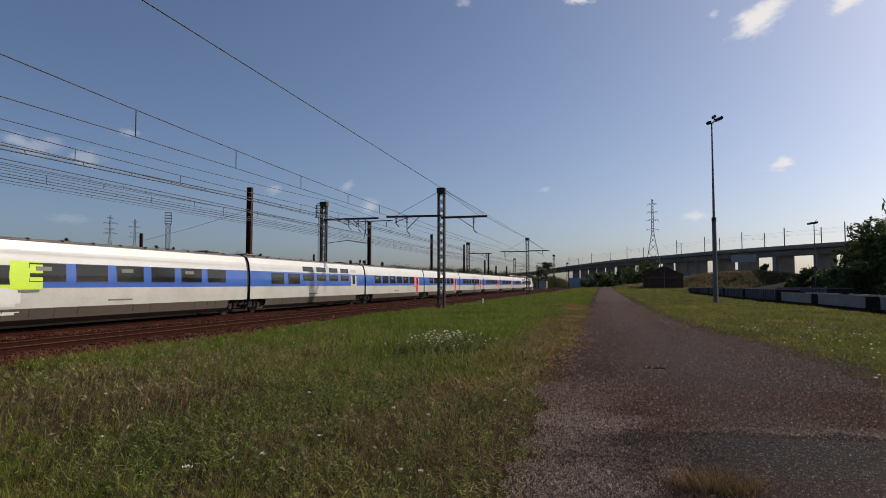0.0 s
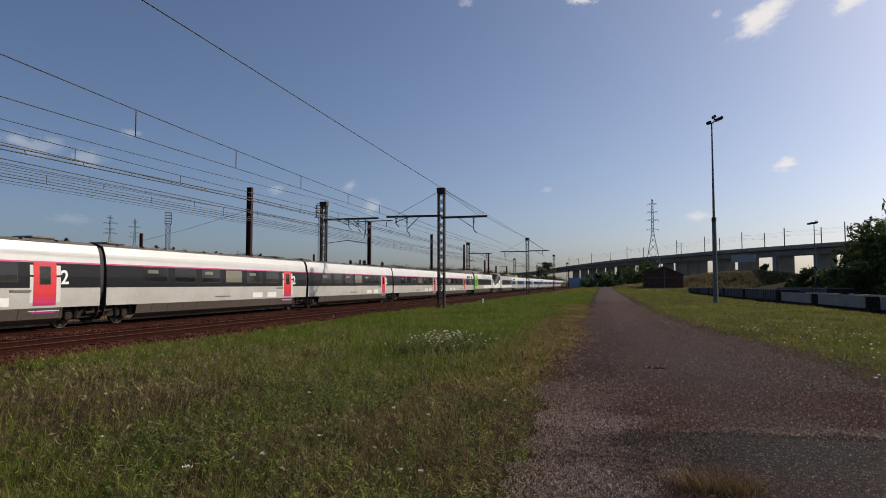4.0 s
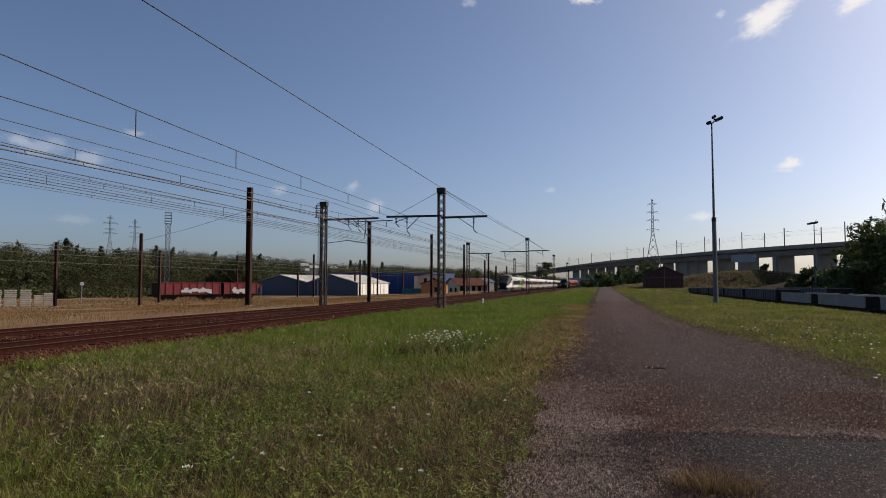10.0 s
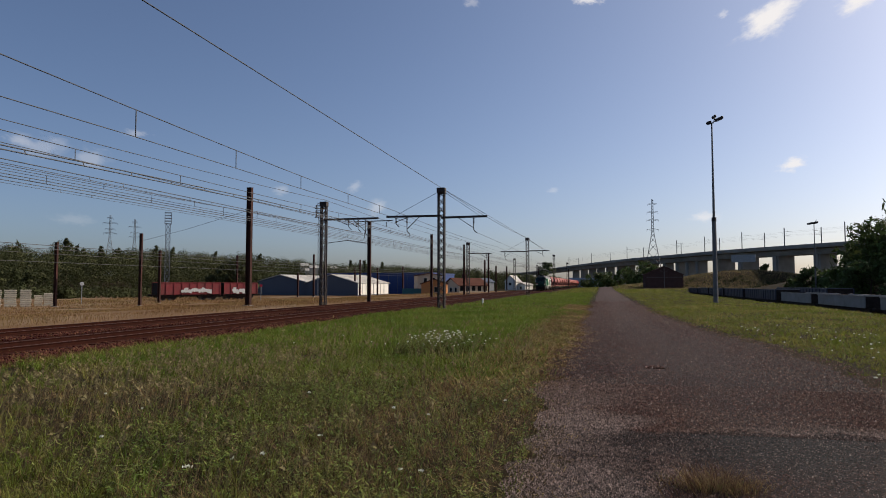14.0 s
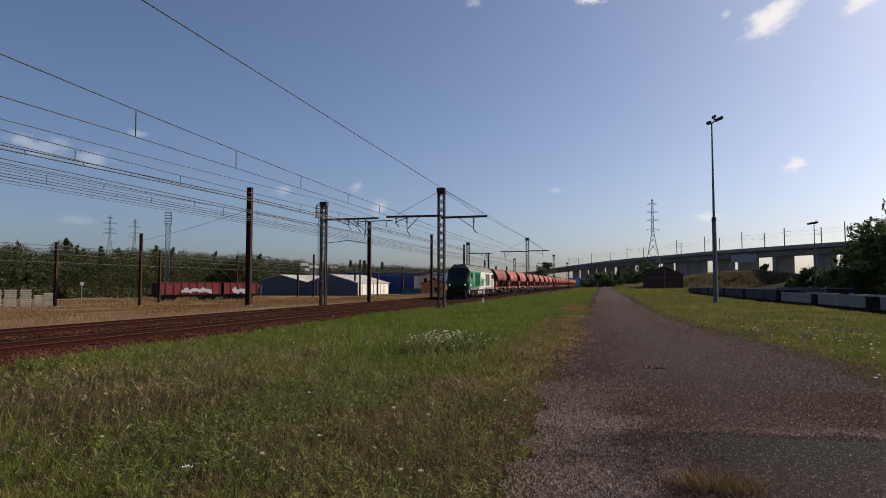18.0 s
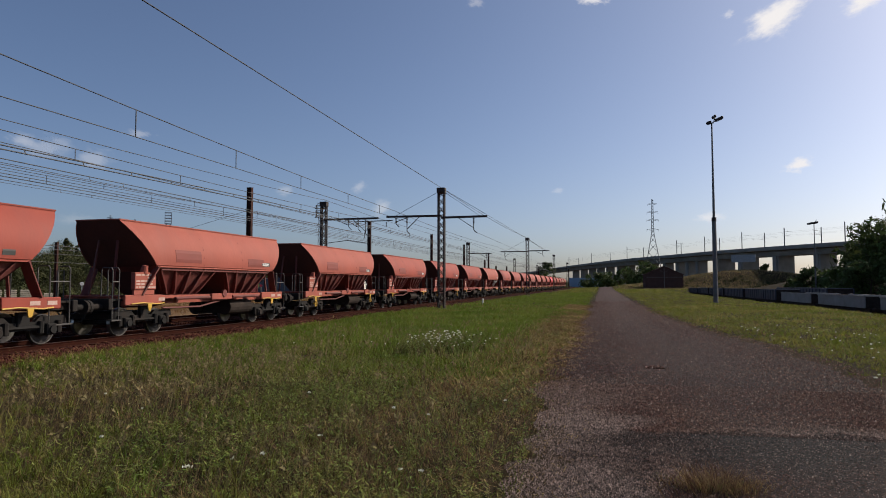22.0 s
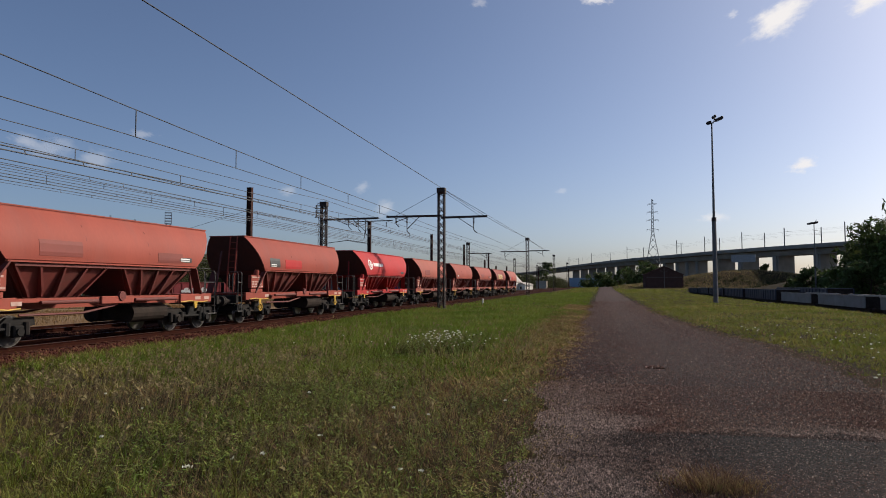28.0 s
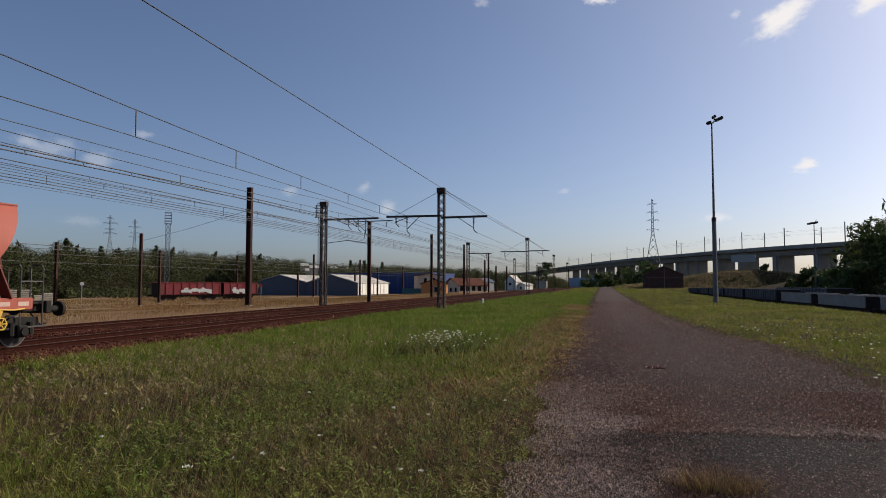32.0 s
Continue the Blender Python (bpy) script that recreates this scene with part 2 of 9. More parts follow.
def tris(name, V, material, parent=None, per=3):
    """A mesh from an (n, per, 3) array of loose polygons."""
    V = np.asarray(V, np.float32)
    n = V.shape[0]
    me = bpy.data.meshes.new(name)
    me.vertices.add(n * per)
    me.vertices.foreach_set("co", V.reshape(-1))
    me.loops.add(n * per)
    me.loops.foreach_set("vertex_index", np.arange(n * per, dtype=np.int32))
    me.polygons.add(n)
    me.polygons.foreach_set("loop_start", np.arange(0, n * per, per, dtype=np.int32))
    me.polygons.foreach_set("loop_total", np.full(n, per, np.int32))
    me.update(calc_edges=True)
    me.validate()
    return link(name, me, material, parent)


def bm_():
    return bmesh.new()


def box(bm, x0, x1, y0, y1, z0, z1, bev=0.0):
    r = bmesh.ops.create_cube(bm, size=1, matrix=Matrix.Translation(((x0 + x1) / 2, (y0 + y1) / 2, (z0 + z1) / 2)) @ Matrix.Diagonal((abs(x1 - x0), abs(y1 - y0), abs(z1 - z0), 1)))
    if bev:
        es = list({e for v in r["verts"] for e in v.link_edges})
        bmesh.ops.bevel(bm, geom=es, offset=bev, segments=1, affect="EDGES")
    return bm


def cyl(bm, a, b, r, n=8, r2=None):
    a, b = Vector(a), Vector(b)
    d = b - a
    q = d.to_track_quat("Z", "Y").to_matrix().to_4x4()
    bmesh.ops.create_cone(bm, cap_ends=True, segments=n, radius1=r, radius2=r if r2 is None else r2, depth=d.length, matrix=Matrix.Translation((a + b) / 2) @ q)
    return bm


def beam(bm, a, b, w, h=None):
    """A square bar from a to b."""
    a, b = Vector(a), Vector(b)
    d = b - a
    q = d.to_track_quat("Z", "Y").to_matrix().to_4x4()
    bmesh.ops.create_cube(bm, size=1, matrix=Matrix.Translation((a + b) / 2) @ q @ Matrix.Diagonal((w, h or w, d.length, 1)))
    return bm


def tube(bm, pts, r, n=6):
    """A bent round bar through the points, as one closed piece."""
    pts = [Vector(q) for q in pts]
    rings = []
    up = Vector((0.31, 0.17, 0.94))
    for i, q in enumerate(pts):
        d = (pts[min(i + 1, len(pts) - 1)] - pts[max(i - 1, 0)]).normalized()
        a = d.cross(up if abs(d.dot(up)) < 0.95 else Vector((1, 0, 0))).normalized()
        b = d.cross(a)
        rings.append([bm.verts.new(q + (a * math.cos(6.28319 * k / n) + b * math.sin(6.28319 * k / n)) * r) for k in range(n)])
    for u, v in zip(rings, rings[1:]):
        for k in range(n):
            bm.faces.new((u[k], u[(k + 1) % n], v[(k + 1) % n], v[k]))
    bm.faces.new(rings[0][::-1])
    bm.faces.new(rings[-1])
    return bm


def prism_y(bm, pts, y0, y1):
    """A closed outline in x and z, drawn out from y0 to y1."""
    a = [bm.verts.new((x, y0, z)) for x, z in pts]
    b = [bm.verts.new((x, y1, z)) for x, z in pts]
    n = len(pts)
    for i in range(n):
        bm.faces.new((a[i], a[(i + 1) % n], b[(i + 1) % n], b[i]))
    bm.faces.new(a[::-1])
    bm.faces.new(b)
    bmesh.ops.recalc_face_normals(bm, faces=bm.faces[:])
    return bm


def prism_x(bm, pts, x0, x1):
    """A closed outline in y and z, drawn out from x0 to x1."""
    a = [bm.verts.new((x0, y, z)) for y, z in pts]
    b = [bm.verts.new((x1, y, z)) for y, z in pts]
    n = len(pts)
    for i in range(n):
        bm.faces.new((a[i], a[(i + 1) % n], b[(i + 1) % n], b[i]))
    bm.faces.new(a[::-1])
    bm.faces.new(b)
    bmesh.ops.recalc_face_normals(bm, faces=bm.faces[:])
    return bm


def words(name, text, size, material, parent, m, label="", shear=0.0, wide=1.0, bold=0.0):
    """Lettering in the built-in font as a thin mesh; m: its pose in the parent's space (the text lies in its x and y)."""
    cu = bpy.data.curves.new(name, "FONT")
    cu.body, cu.size, cu.extrude, cu.shear, cu.offset = text, size, 0.002, shear, bold
    tmp = bpy.data.objects.new(name, cu)
    me = bpy.data.meshes.new_from_object(tmp)
    bpy.data.objects.remove(tmp)
    me.transform(Matrix.Diagonal((wide, 1, 1, 1)))
    me.materials.clear()
    ob = link(name, me, material, parent, label)
    ob.matrix_basis = m
    return ob


def thing(name, label, category, m=None, group="", kind=""):
    ob = new(name)
    ob.empty_display_size = 0.3
    tagged(ob, label, category, group, kind)
    if m is not None:
        ob.matrix_basis = m
    return ob


def smooth01(t):
    t = np.clip(t, 0, 1)
    return t * t * (3 - 2 * t)


SIDE = Matrix(((0, 0, 1, 0), (1, 0, 0, 0), (0, 1, 0, 0), (0, 0, 0, 1)))   # text x -> +y, text y -> +z, facing +x

# ---- ground ----
NEAR_X, FAR_X = -17.40, -21.55       # centres of the two tracks
NEAR_Z = -0.11                       # the near track lies a little lower
GZ = -0.25


def ground_z(x, y):
    x, y = np.asarray(x, float), np.asarray(y, float)
    z = np.full(np.broadcast(x, y).shape, GZ)
    fade = 1 - smooth01((y - 190) / 40)
    z = z - 1.5 * smooth01((x - 16.6) / 2.6) * (1 - smooth01((x - 29.5) / 6)) * fade
    z = z + 7.4 * np.exp(-((x - 55) / 36) ** 2 - ((y - 275) / 16) ** 2)
    z = z + 5.0 * smooth01((x - 32) / 25) * (1 - smooth01((y - 170) / 60))
    z = z - 1.0 * smooth01((-x - 32) / 16)
    d = np.hypot(x + 40, y - 40)
    left = smooth01((-x - 60) / 60)
    z = z + left * 7 * smooth01((d - 150) / 150)
    z = z - 0.08 * smooth01((x + 14.4) / 3) * (1 - smooth01((x + 6) / 4)) - 0.03 * np.exp(-((x - 1) / 3.2) ** 2)
    z = z - 0.3 * smooth01((-13.4 - x) / 1.6) * smooth01((x + 27) / 2)
    z = z + 0.05 * np.sin(x * 0.9 + 1.3 * np.sin(y * 0.21)) * np.sin(y * 0.55 + 0.7) * np.where((np.abs(x - 1.5) < 3.2) | ((x < -13.5) & (x > -25.5)), 0.15, 1.0)
    return z


def axis_lines(segs):
    out = []
    for a, b, st in segs:
        out += list(np.arange(a, b, st))
    return np.array(out + [segs[-1][1]])


gx = axis_lines([(-3500, -500, 250), (-500, -120, 20), (-120, -30, 4), (-30, -14, 1), (-14, 22, 0.5), (22, 40, 1.5), (40, 140, 5), (140, 500, 30), (500, 3500, 250)])
gy = axis_lines([(-300, -20, 20), (-20, 2, 2), (2, 40, 0.5), (40, 110, 2), (110, 300, 6), (300, 700, 25), (700, 4500, 300)])
GXX, GYY = np.meshgrid(gx, gy)
V = np.stack([GXX, GYY, ground_z(GXX, GYY)], -1).reshape(-1, 3)
nx = len(gx)
F = [(j * nx + i, j * nx + i + 1, (j + 1) * nx + i + 1, (j + 1) * nx + i) for j in range(len(gy) - 1) for i in range(nx - 1)]
ground = tagged(raw("ground", V, F, "soil", smooth=True), "uneven grassy ground with dry patches", "ground", kind="structure")

# dry earth of the yard, a thin sheet over the ground beyond the far track
M["dry_earth"] = mat("dry_earth_straw", (0.12, 0.068, 0.034), (0.16, 0.10, 0.052), 0.95, 0, 0.15, 4, 0.3, stretch=(1, 0.25, 1), dirt=(0.26, 0.19, 0.125), dirt_amt=0.85, dirt_scale=0.12)
yx, yy = axis_lines([(-125, -45, 2), (-45, -25.6, 0.6)]), axis_lines([(4, 60, 1.5), (60, 176, 4)])
YXX, YYY = np.meshgrid(yx, yy)
YZZ = ground_z(YXX, YYY) + 0.03
YZZ[:, -1] -= 0.15
yv = np.stack([YXX, YYY, YZZ], -1).reshape(-1, 3)
ny_ = len(yx)
tagged(raw("yard_ground", yv, [(j * ny_ + i, j * ny_ + i + 1, (j + 1) * ny_ + i + 1, (j + 1) * ny_ + i) for j in range(len(yy) - 1) for i in range(ny_ - 1)], "dry_earth", smooth=True), "dry straw-coloured earth of the railway yard", "ground", kind="structure")

# ---- road ----


def road_edge(y, side):
    w = 0.16 * math.sin(y * 0.35 + side) + 0.45 * noise.noise(Vector((y * 0.55, side * 3.1, 0))) + 0.3 * noise.noise(Vector((y * 1.7, side * 7.1, 2)))
    k = 0.5 if y > 60 else 1.0
    if side < 0:
        return -1.0 - 0.004 * y + w * k
    return 3.3 + 2.1 / (1 + math.exp((y - 29) / 5.0)) + w * k


rv, rf = [], []
ry = list(np.arange(-12, 60, 0.2)) + list(np.arange(60, 420, 6))
NR = 13
for y in ry:
    a, b = road_edge(y, -1), road_edge(y, 1)
    for i in range(NR):
        x = a + (b - a) * i / (NR - 1)
        crown = 0.03 * (1 - (2 * i / (NR - 1) - 1) ** 2)
        rv.append((x, y, float(ground_z(x, y)) + (0.015 + crown if 0 < i < NR - 1 else -0.03)))
for j in range(len(ry) - 1):
    for i in range(NR - 1):
        rf.append((j * NR + i, j * NR + i + 1, (j + 1) * NR + i + 1, (j + 1) * NR + i))
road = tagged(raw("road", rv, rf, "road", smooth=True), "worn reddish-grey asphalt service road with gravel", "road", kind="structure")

# ---- track beds, rails, sleepers ----


def bed(name, xc, z, label):
    bm = bm_()
    prism_y(bm, [(xc - 2.9, -0.75), (xc - 1.75, z - 0.18), (xc + 1.75, z - 0.18), (xc + 3.1, -0.75)], -60, 1500)
    return tagged(part(name, bm, "ballast_bed"), label, "track bed", kind="structure")


bed_near = bed("track_bed_near", NEAR_X, NEAR_Z, "reddish-brown ballast bed of the near track")
bed_far = bed("track_bed_far", FAR_X, 0.0, "reddish-brown ballast bed of the far track")
RAIL = [(-0.07, -0.165), (0.07, -0.165), (0.07, -0.155), (0.012, -0.135), (0.012, -0.045), (0.036, -0.032), (0.036, -0.003), (-0.036, -0.003), (-0.036, -0.032), (-0.012, -0.045), (-0.012, -0.135), (-0.07, -0.155)]
for xc, zc, nm in ((NEAR_X, NEAR_Z, "near"), (FAR_X, 0.0, "far")):
    tr = thing("railway_track", "steel railway track on brown sleepers, " + nm + " line", "railway track", pose(xc, 0, zc), kind="structure")
    for s in (-0.755, 0.755):
        bm = bm_()
        prism_y(bm, [(x + s, z) for x, z in RAIL], -60, 1500)
        r = part("rail", bm, "rail", tr, "rust-brown steel rail")
        bm = bm_()
        box(bm, s - 0.03, s + 0.03, -60, 1500, -0.003, 0.0)
        part("rail_head", bm, "railtop", r, "polished rail head")
    bm = bm_()
    box(bm, -1.3, 1.3, -0.13, 0.13, -0.3, -0.155, 0.015)
    s0 = part("sleeper", bm, "sleeper", tr)
    s0.location = (0, 4, 0)
    for k in range(1, 130):
        s = new("sleeper", s0.data)
        s.parent = tr
        s.location = (0.02 * math.sin(k * 7.1), 4 + 0.6 * k, 0)

rng = np.random.default_rng(5)


def scatter_stones(n, x0, x1, y0, y1, zf, smin, smax):
    """Loose stones, each a jittered octahedron."""
    u = rng.random(n)
    y = y0 + (y1 - y0) * u ** 1.6
    x = x0 + (x1 - x0) * rng.random(n)
    z = zf(x, y)
    s = (smin + (smax - smin) * rng.random(n))
    base = np.array([(1, 0, 0), (0, 1, 0), (-1, 0, 0), (0, -1, 0), (0, 0, .8), (0, 0, -.8)], float)
    P = base[None] * (0.55 + 0.7 * rng.random((n, 6, 1))) * s[:, None, None]
    a = rng.random(n) * 6.28
    c, sn = np.cos(a)[:, None], np.sin(a)[:, None]
    P = np.stack([P[..., 0] * c - P[..., 1] * sn, P[..., 0] * sn + P[..., 1] * c, P[..., 2]], -1)
    P += np.stack([x, y, z], -1)[:, None]
    idx = np.array([(0, 1, 4), (1, 2, 4), (2, 3, 4), (3, 0, 4), (1, 0, 5), (2, 1, 5), (3, 2, 5), (0, 3, 5)])
    F = (idx[None] + 6 * np.arange(n)[:, None, None]).reshape(-1, 3)
    return P.reshape(-1, 3), F


def stone_mesh(name, VF, material):
    V, F = VF
    me = bpy.data.meshes.new(name)
    me.vertices.add(len(V))
    me.vertices.foreach_set("co", V.astype(np.float32).reshape(-1))
    me.loops.add(len(F) * 3)
    me.loops.foreach_set("vertex_index", F.astype(np.int32).reshape(-1))
    me.polygons.add(len(F))
    me.polygons.foreach_set("loop_start", np.arange(0, len(F) * 3, 3, dtype=np.int32))
    me.polygons.foreach_set("loop_total", np.full(len(F), 3, np.int32))
    me.update(calc_edges=True)
    return link(name, me, material)


def bed_top(x, y):
    edge = np.maximum(0, x - (NEAR_X + 1.75)) * 0.33 + np.maximum(0, (FAR_X - 1.75) - x) * 0.29
    return np.where(x > -19.4, NEAR_Z, 0.0) - 0.175 - edge


tagged(stone_mesh("ballast_stones", scatter_stones(42000, -24.4, -13.7, 9, 75, bed_top, 0.025, 0.06), "ballast"), "loose reddish-brown crushed ballast stones", "gravel", kind="stuff")


def shoulder_top(x, y):
    return np.maximum(bed_top(x, y), ground_z(x, y)) + 0.01


tagged(stone_mesh("ballast_stones", scatter_stones(9000, -15.8, -14.2, 9, 36, shoulder_top, 0.03, 0.065), "ballast"), "loose reddish-brown ballast stones on the shoulder", "gravel", kind="stuff")

# ---- high-speed train ----
M["t_white"] = mat("train_white_paint", (0.80, 0.80, 0.77), (0.74, 0.74, 0.71), 0.35, 0, 0.4, 8, 0, coat=0.3)
M["t_upper"] = mat("train_car_white_paint", (0.62, 0.62, 0.60), (0.55, 0.55, 0.53), 0.4, 0, 0.4, 8, 0, coat=0.15, dirt=(0.46, 0.43, 0.39), dirt_amt=0.35, dirt_scale=0.7)
M["t_pale"] = mat("train_pale_grey_paint", (0.47, 0.46, 0.43), (0.39, 0.38, 0.35), 0.4, 0, 0.4, 8, 0, coat=0.2, dirt=(0.33, 0.29, 0.25), dirt_amt=0.5)
M["t_roof"] = mat("train_roof_grey", (0.20, 0.182, 0.16), (0.14, 0.127, 0.112), 0.8, 0, 0.6, 8, 0.1, dirt=(0.10, 0.085, 0.07), dirt_amt=0.5)
M["t_skirt"] = mat("train_skirt_dirty", (0.075, 0.057, 0.043), (0.045, 0.034, 0.026), 0.7, 0, 0.5, 9, 0.1, stretch=(1, 0.4, 1))
M["t_blue"] = mat("train_blue_paint", (0.028, 0.10, 0.40), (0.022, 0.085, 0.34), 0.3, 0, 0.4, 8, 0, coat=0.4)
M["t_band"] = mat("train_anthracite_band", (0.012, 0.0125, 0.014), (0.008, 0.0085, 0.01), 0.3, 0, 0.4, 8, 0, spec=0.2)
M["t_pink"] = mat("train_pink_stripe", (0.52, 0.035, 0.16), (0.45, 0.03, 0.14), 0.35, 0)
M["t_lime"] = mat("train_lime_panel", (0.52, 0.72, 0.04), (0.44, 0.62, 0.05), 0.35, 0, 1.5, 9, 0)
M["t_green"] = mat("train_green_panel", (0.22, 0.56, 0.045), (0.33, 0.66, 0.07), 0.35, 0, 0.8, 3, 0)
M["t_red"] = mat("train_red_door", (0.62, 0.03, 0.035), (0.52, 0.02, 0.06), 0.35, 0)
M["t_door"] = mat("train_red_violet_door", (0.62, 0.03, 0.035), (0.34, 0.03, 0.22), 0.35, 0, 0.01, 0.01)
nt_ = M["t_door"].node_tree
tc_, sp_, mr_ = nt_.nodes.new("ShaderNodeTexCoord"), nt_.nodes.new("ShaderNodeSeparateXYZ"), nt_.nodes.new("ShaderNodeMapRange")
nt_.links.new(tc_.outputs["Object"], sp_.inputs[0])
nt_.links.new(sp_.outputs[2], mr_.inputs[0])
mr_.inputs[1].default_value, mr_.inputs[2].default_value, mr_.inputs[3].default_value, mr_.inputs[4].default_value = 0.65, 1.35, 1.0, 0.0
nt_.links.new(mr_.outputs[0], [n for n in nt_.nodes if n.type == "MIX"][0].inputs["Factor"])
M["t_violet"] = mat("train_violet_panel", (0.30, 0.03, 0.26), (0.42, 0.03, 0.20), 0.35, 0)
M["t_nose"] = mat("train_nose_dark", (0.006, 0.008, 0.014), (0.010, 0.011, 0.016), 0.55, 0, 0.8, 5, 0, spec=0.12)
M["t_sky"] = mat("train_pale_blue_stripe", (0.42, 0.58, 0.78), (0.36, 0.52, 0.72), 0.35, 0)
M["t_silver"] = mat("train_silver_grey_paint", (0.42, 0.42, 0.42), (0.36, 0.36, 0.36), 0.35, 0, 0.4, 8, 0, coat=0.2)
M["t_ink"] = mat("train_ink_green", (0.05, 0.15, 0.035), None, 0.5)
M["grille"] = mat("grille_dark", (0.008, 0.008, 0.008), (0.016, 0.015, 0.014), 0.9, 0, 4, 30, 0.2)

TRAILER = [(1.10, 0.22), (1.34, 0.42), (1.435, 0.83), (1.452, 1.2), (1.452, 1.57), (1.445, 2.0), (1.41, 2.5), (1.345, 2.95), (1.22, 3.27), (0.9, 3.41), (0.0, 3.48)]


def half_x(z):
    for (xa, za), (xb, zb) in zip(TRAILER, TRAILER[1:]):
        if za <= z <= zb:
            return xa + (xb - xa) * (z - za) / (zb - za)
    return 1.45


def shell(name, prof, y0, y1, material, parent, label="", close=False):
    """Both sides of a body strip that follows a list of (half-width, height)."""
    vs, fs = [], []
    for s in (1, -1):
        o = len(vs)
        for y in (y0, y1):
            vs += [(s * x, y, z) for x, z in prof]
        n = len(prof)
        for i in range(n - 1):
            f = (o + i, o + n + i, o + n + i + 1, o + i + 1)
            fs.append(f if s < 0 else f[::-1])
    return raw(name, vs, fs, material, parent, label)


def plate(name, y0, y1, z0, z1, material, parent, proud=0.006, label="", sides=(1, -1), n=3):
    """A panel that lies on the trailer's side."""
    bm = bm_()
    zs = [z0 + (z1 - z0) * i / n for i in range(n + 1)]
    for s in sides:
        out = [(s * (half_x(z) + proud), z) for z in zs] + [(s * (half_x(z) - 0.02), z) for z in reversed(zs)]
        prism_y(bm, out, y0, y1)
    return part(name, bm, material, parent, label)


def window(y0, y1, z0, z1, parent, tan=False):
    for s in (1, -1):
        w = plate("window", y0, y1, z0, z1, "glass_tan" if tan else "glass", parent, 0.010, sides=(s,))
        bm = bm_()
        for za, zb in ((z0 - 0.03, z0), (z1, z1 + 0.03)):
            box(bm, s * (half_x(za) - 0.01), s * (half_x(za) + 0.014), y0 - 0.03, y1 + 0.03, za, zb)
        for ya in (y0 - 0.03, y1):
            prism_y(bm, [(s * (half_x(z0) - 0.01), z0), (s * (half_x(z0) + 0.014), z0), (s * (half_x(z1) + 0.014), z1), (s * (half_x(z1) - 0.01), z1)], ya, ya + 0.03)
        part("frame", bm, "black", w)


def wheelset(bm_tread, bm_disc, y, r, gauge=0.755, n=28):
    for s in (1, -1):
        cyl(bm_tread, (s * (gauge - 0.07), y, r), (s * (gauge + 0.065), y, r), r, n)
        cyl(bm_disc, (s * (gauge + 0.064), y, r), (s * (gauge + 0.072), y, r), r * 0.93, n)
        cyl(bm_disc, (s * (gauge + 0.07), y, r), (s * (gauge + 0.16), y, r), 0.13, 12)
    cyl(bm_disc, (-gauge, y, r), (gauge, y, r), 0.08, 8)


def wheel_parts(parent, y, r):
    bt, bd = bm_(), bm_()
    wheelset(bt, bd, y, r)
    part("wheel", bt, "tread", parent, "worn steel wheel")
    part("axle", bd, "wheel", parent)


def tgv_bogie(parent, yc):
    bm = bm_()
    for s in (1, -1):
        prism_x(bm, [(yc - 1.95, 0.42), (yc - 1.95, 0.62), (yc - 0.9, 0.72), (yc + 0.9, 0.72), (yc + 1.95, 0.62), (yc + 1.95, 0.42), (yc + 0.8, 0.36), (yc - 0.8, 0.36)], s * 0.98, s * 1.12)
        for dy in (-1.5, 1.5):
            box(bm, s * 0.95, s * 1.2, yc + dy - 0.16, yc + dy + 0.16, 0.3, 0.62, 0.03)
            cyl(bm, (s * 1.1, yc + dy + 0.42, 0.35), (s * 1.1, yc + dy + 0.42, 0.8), 0.12, 10)
            cyl(bm, (s * 1.1, yc + dy - 0.42, 0.35), (s * 1.1, yc + dy - 0.42, 0.8), 0.12, 10)
        cyl(bm, (s * 1.05, yc - 0.25, 0.62), (s * 1.05, yc - 0.25, 1.15), 0.24, 12)
        cyl(bm, (s * 1.22, yc - 0.7, 0.55), (s * 1.22, yc + 0.7, 0.62), 0.06, 8)
        beam(bm, (s * 1.2, yc - 1.1, 0.5), (s * 1.2, yc - 0.4, 1.0), 0.07)
    box(bm, -1.0, 1.0, yc - 0.3, yc + 0.3, 0.4, 0.75)
    b = part("bogie", bm, "under", parent, "dirty black bogie frame with springs")
    for dy in (-1.5, 1.5):
        wheel_parts(b, yc + dy, 0.46)
    return b


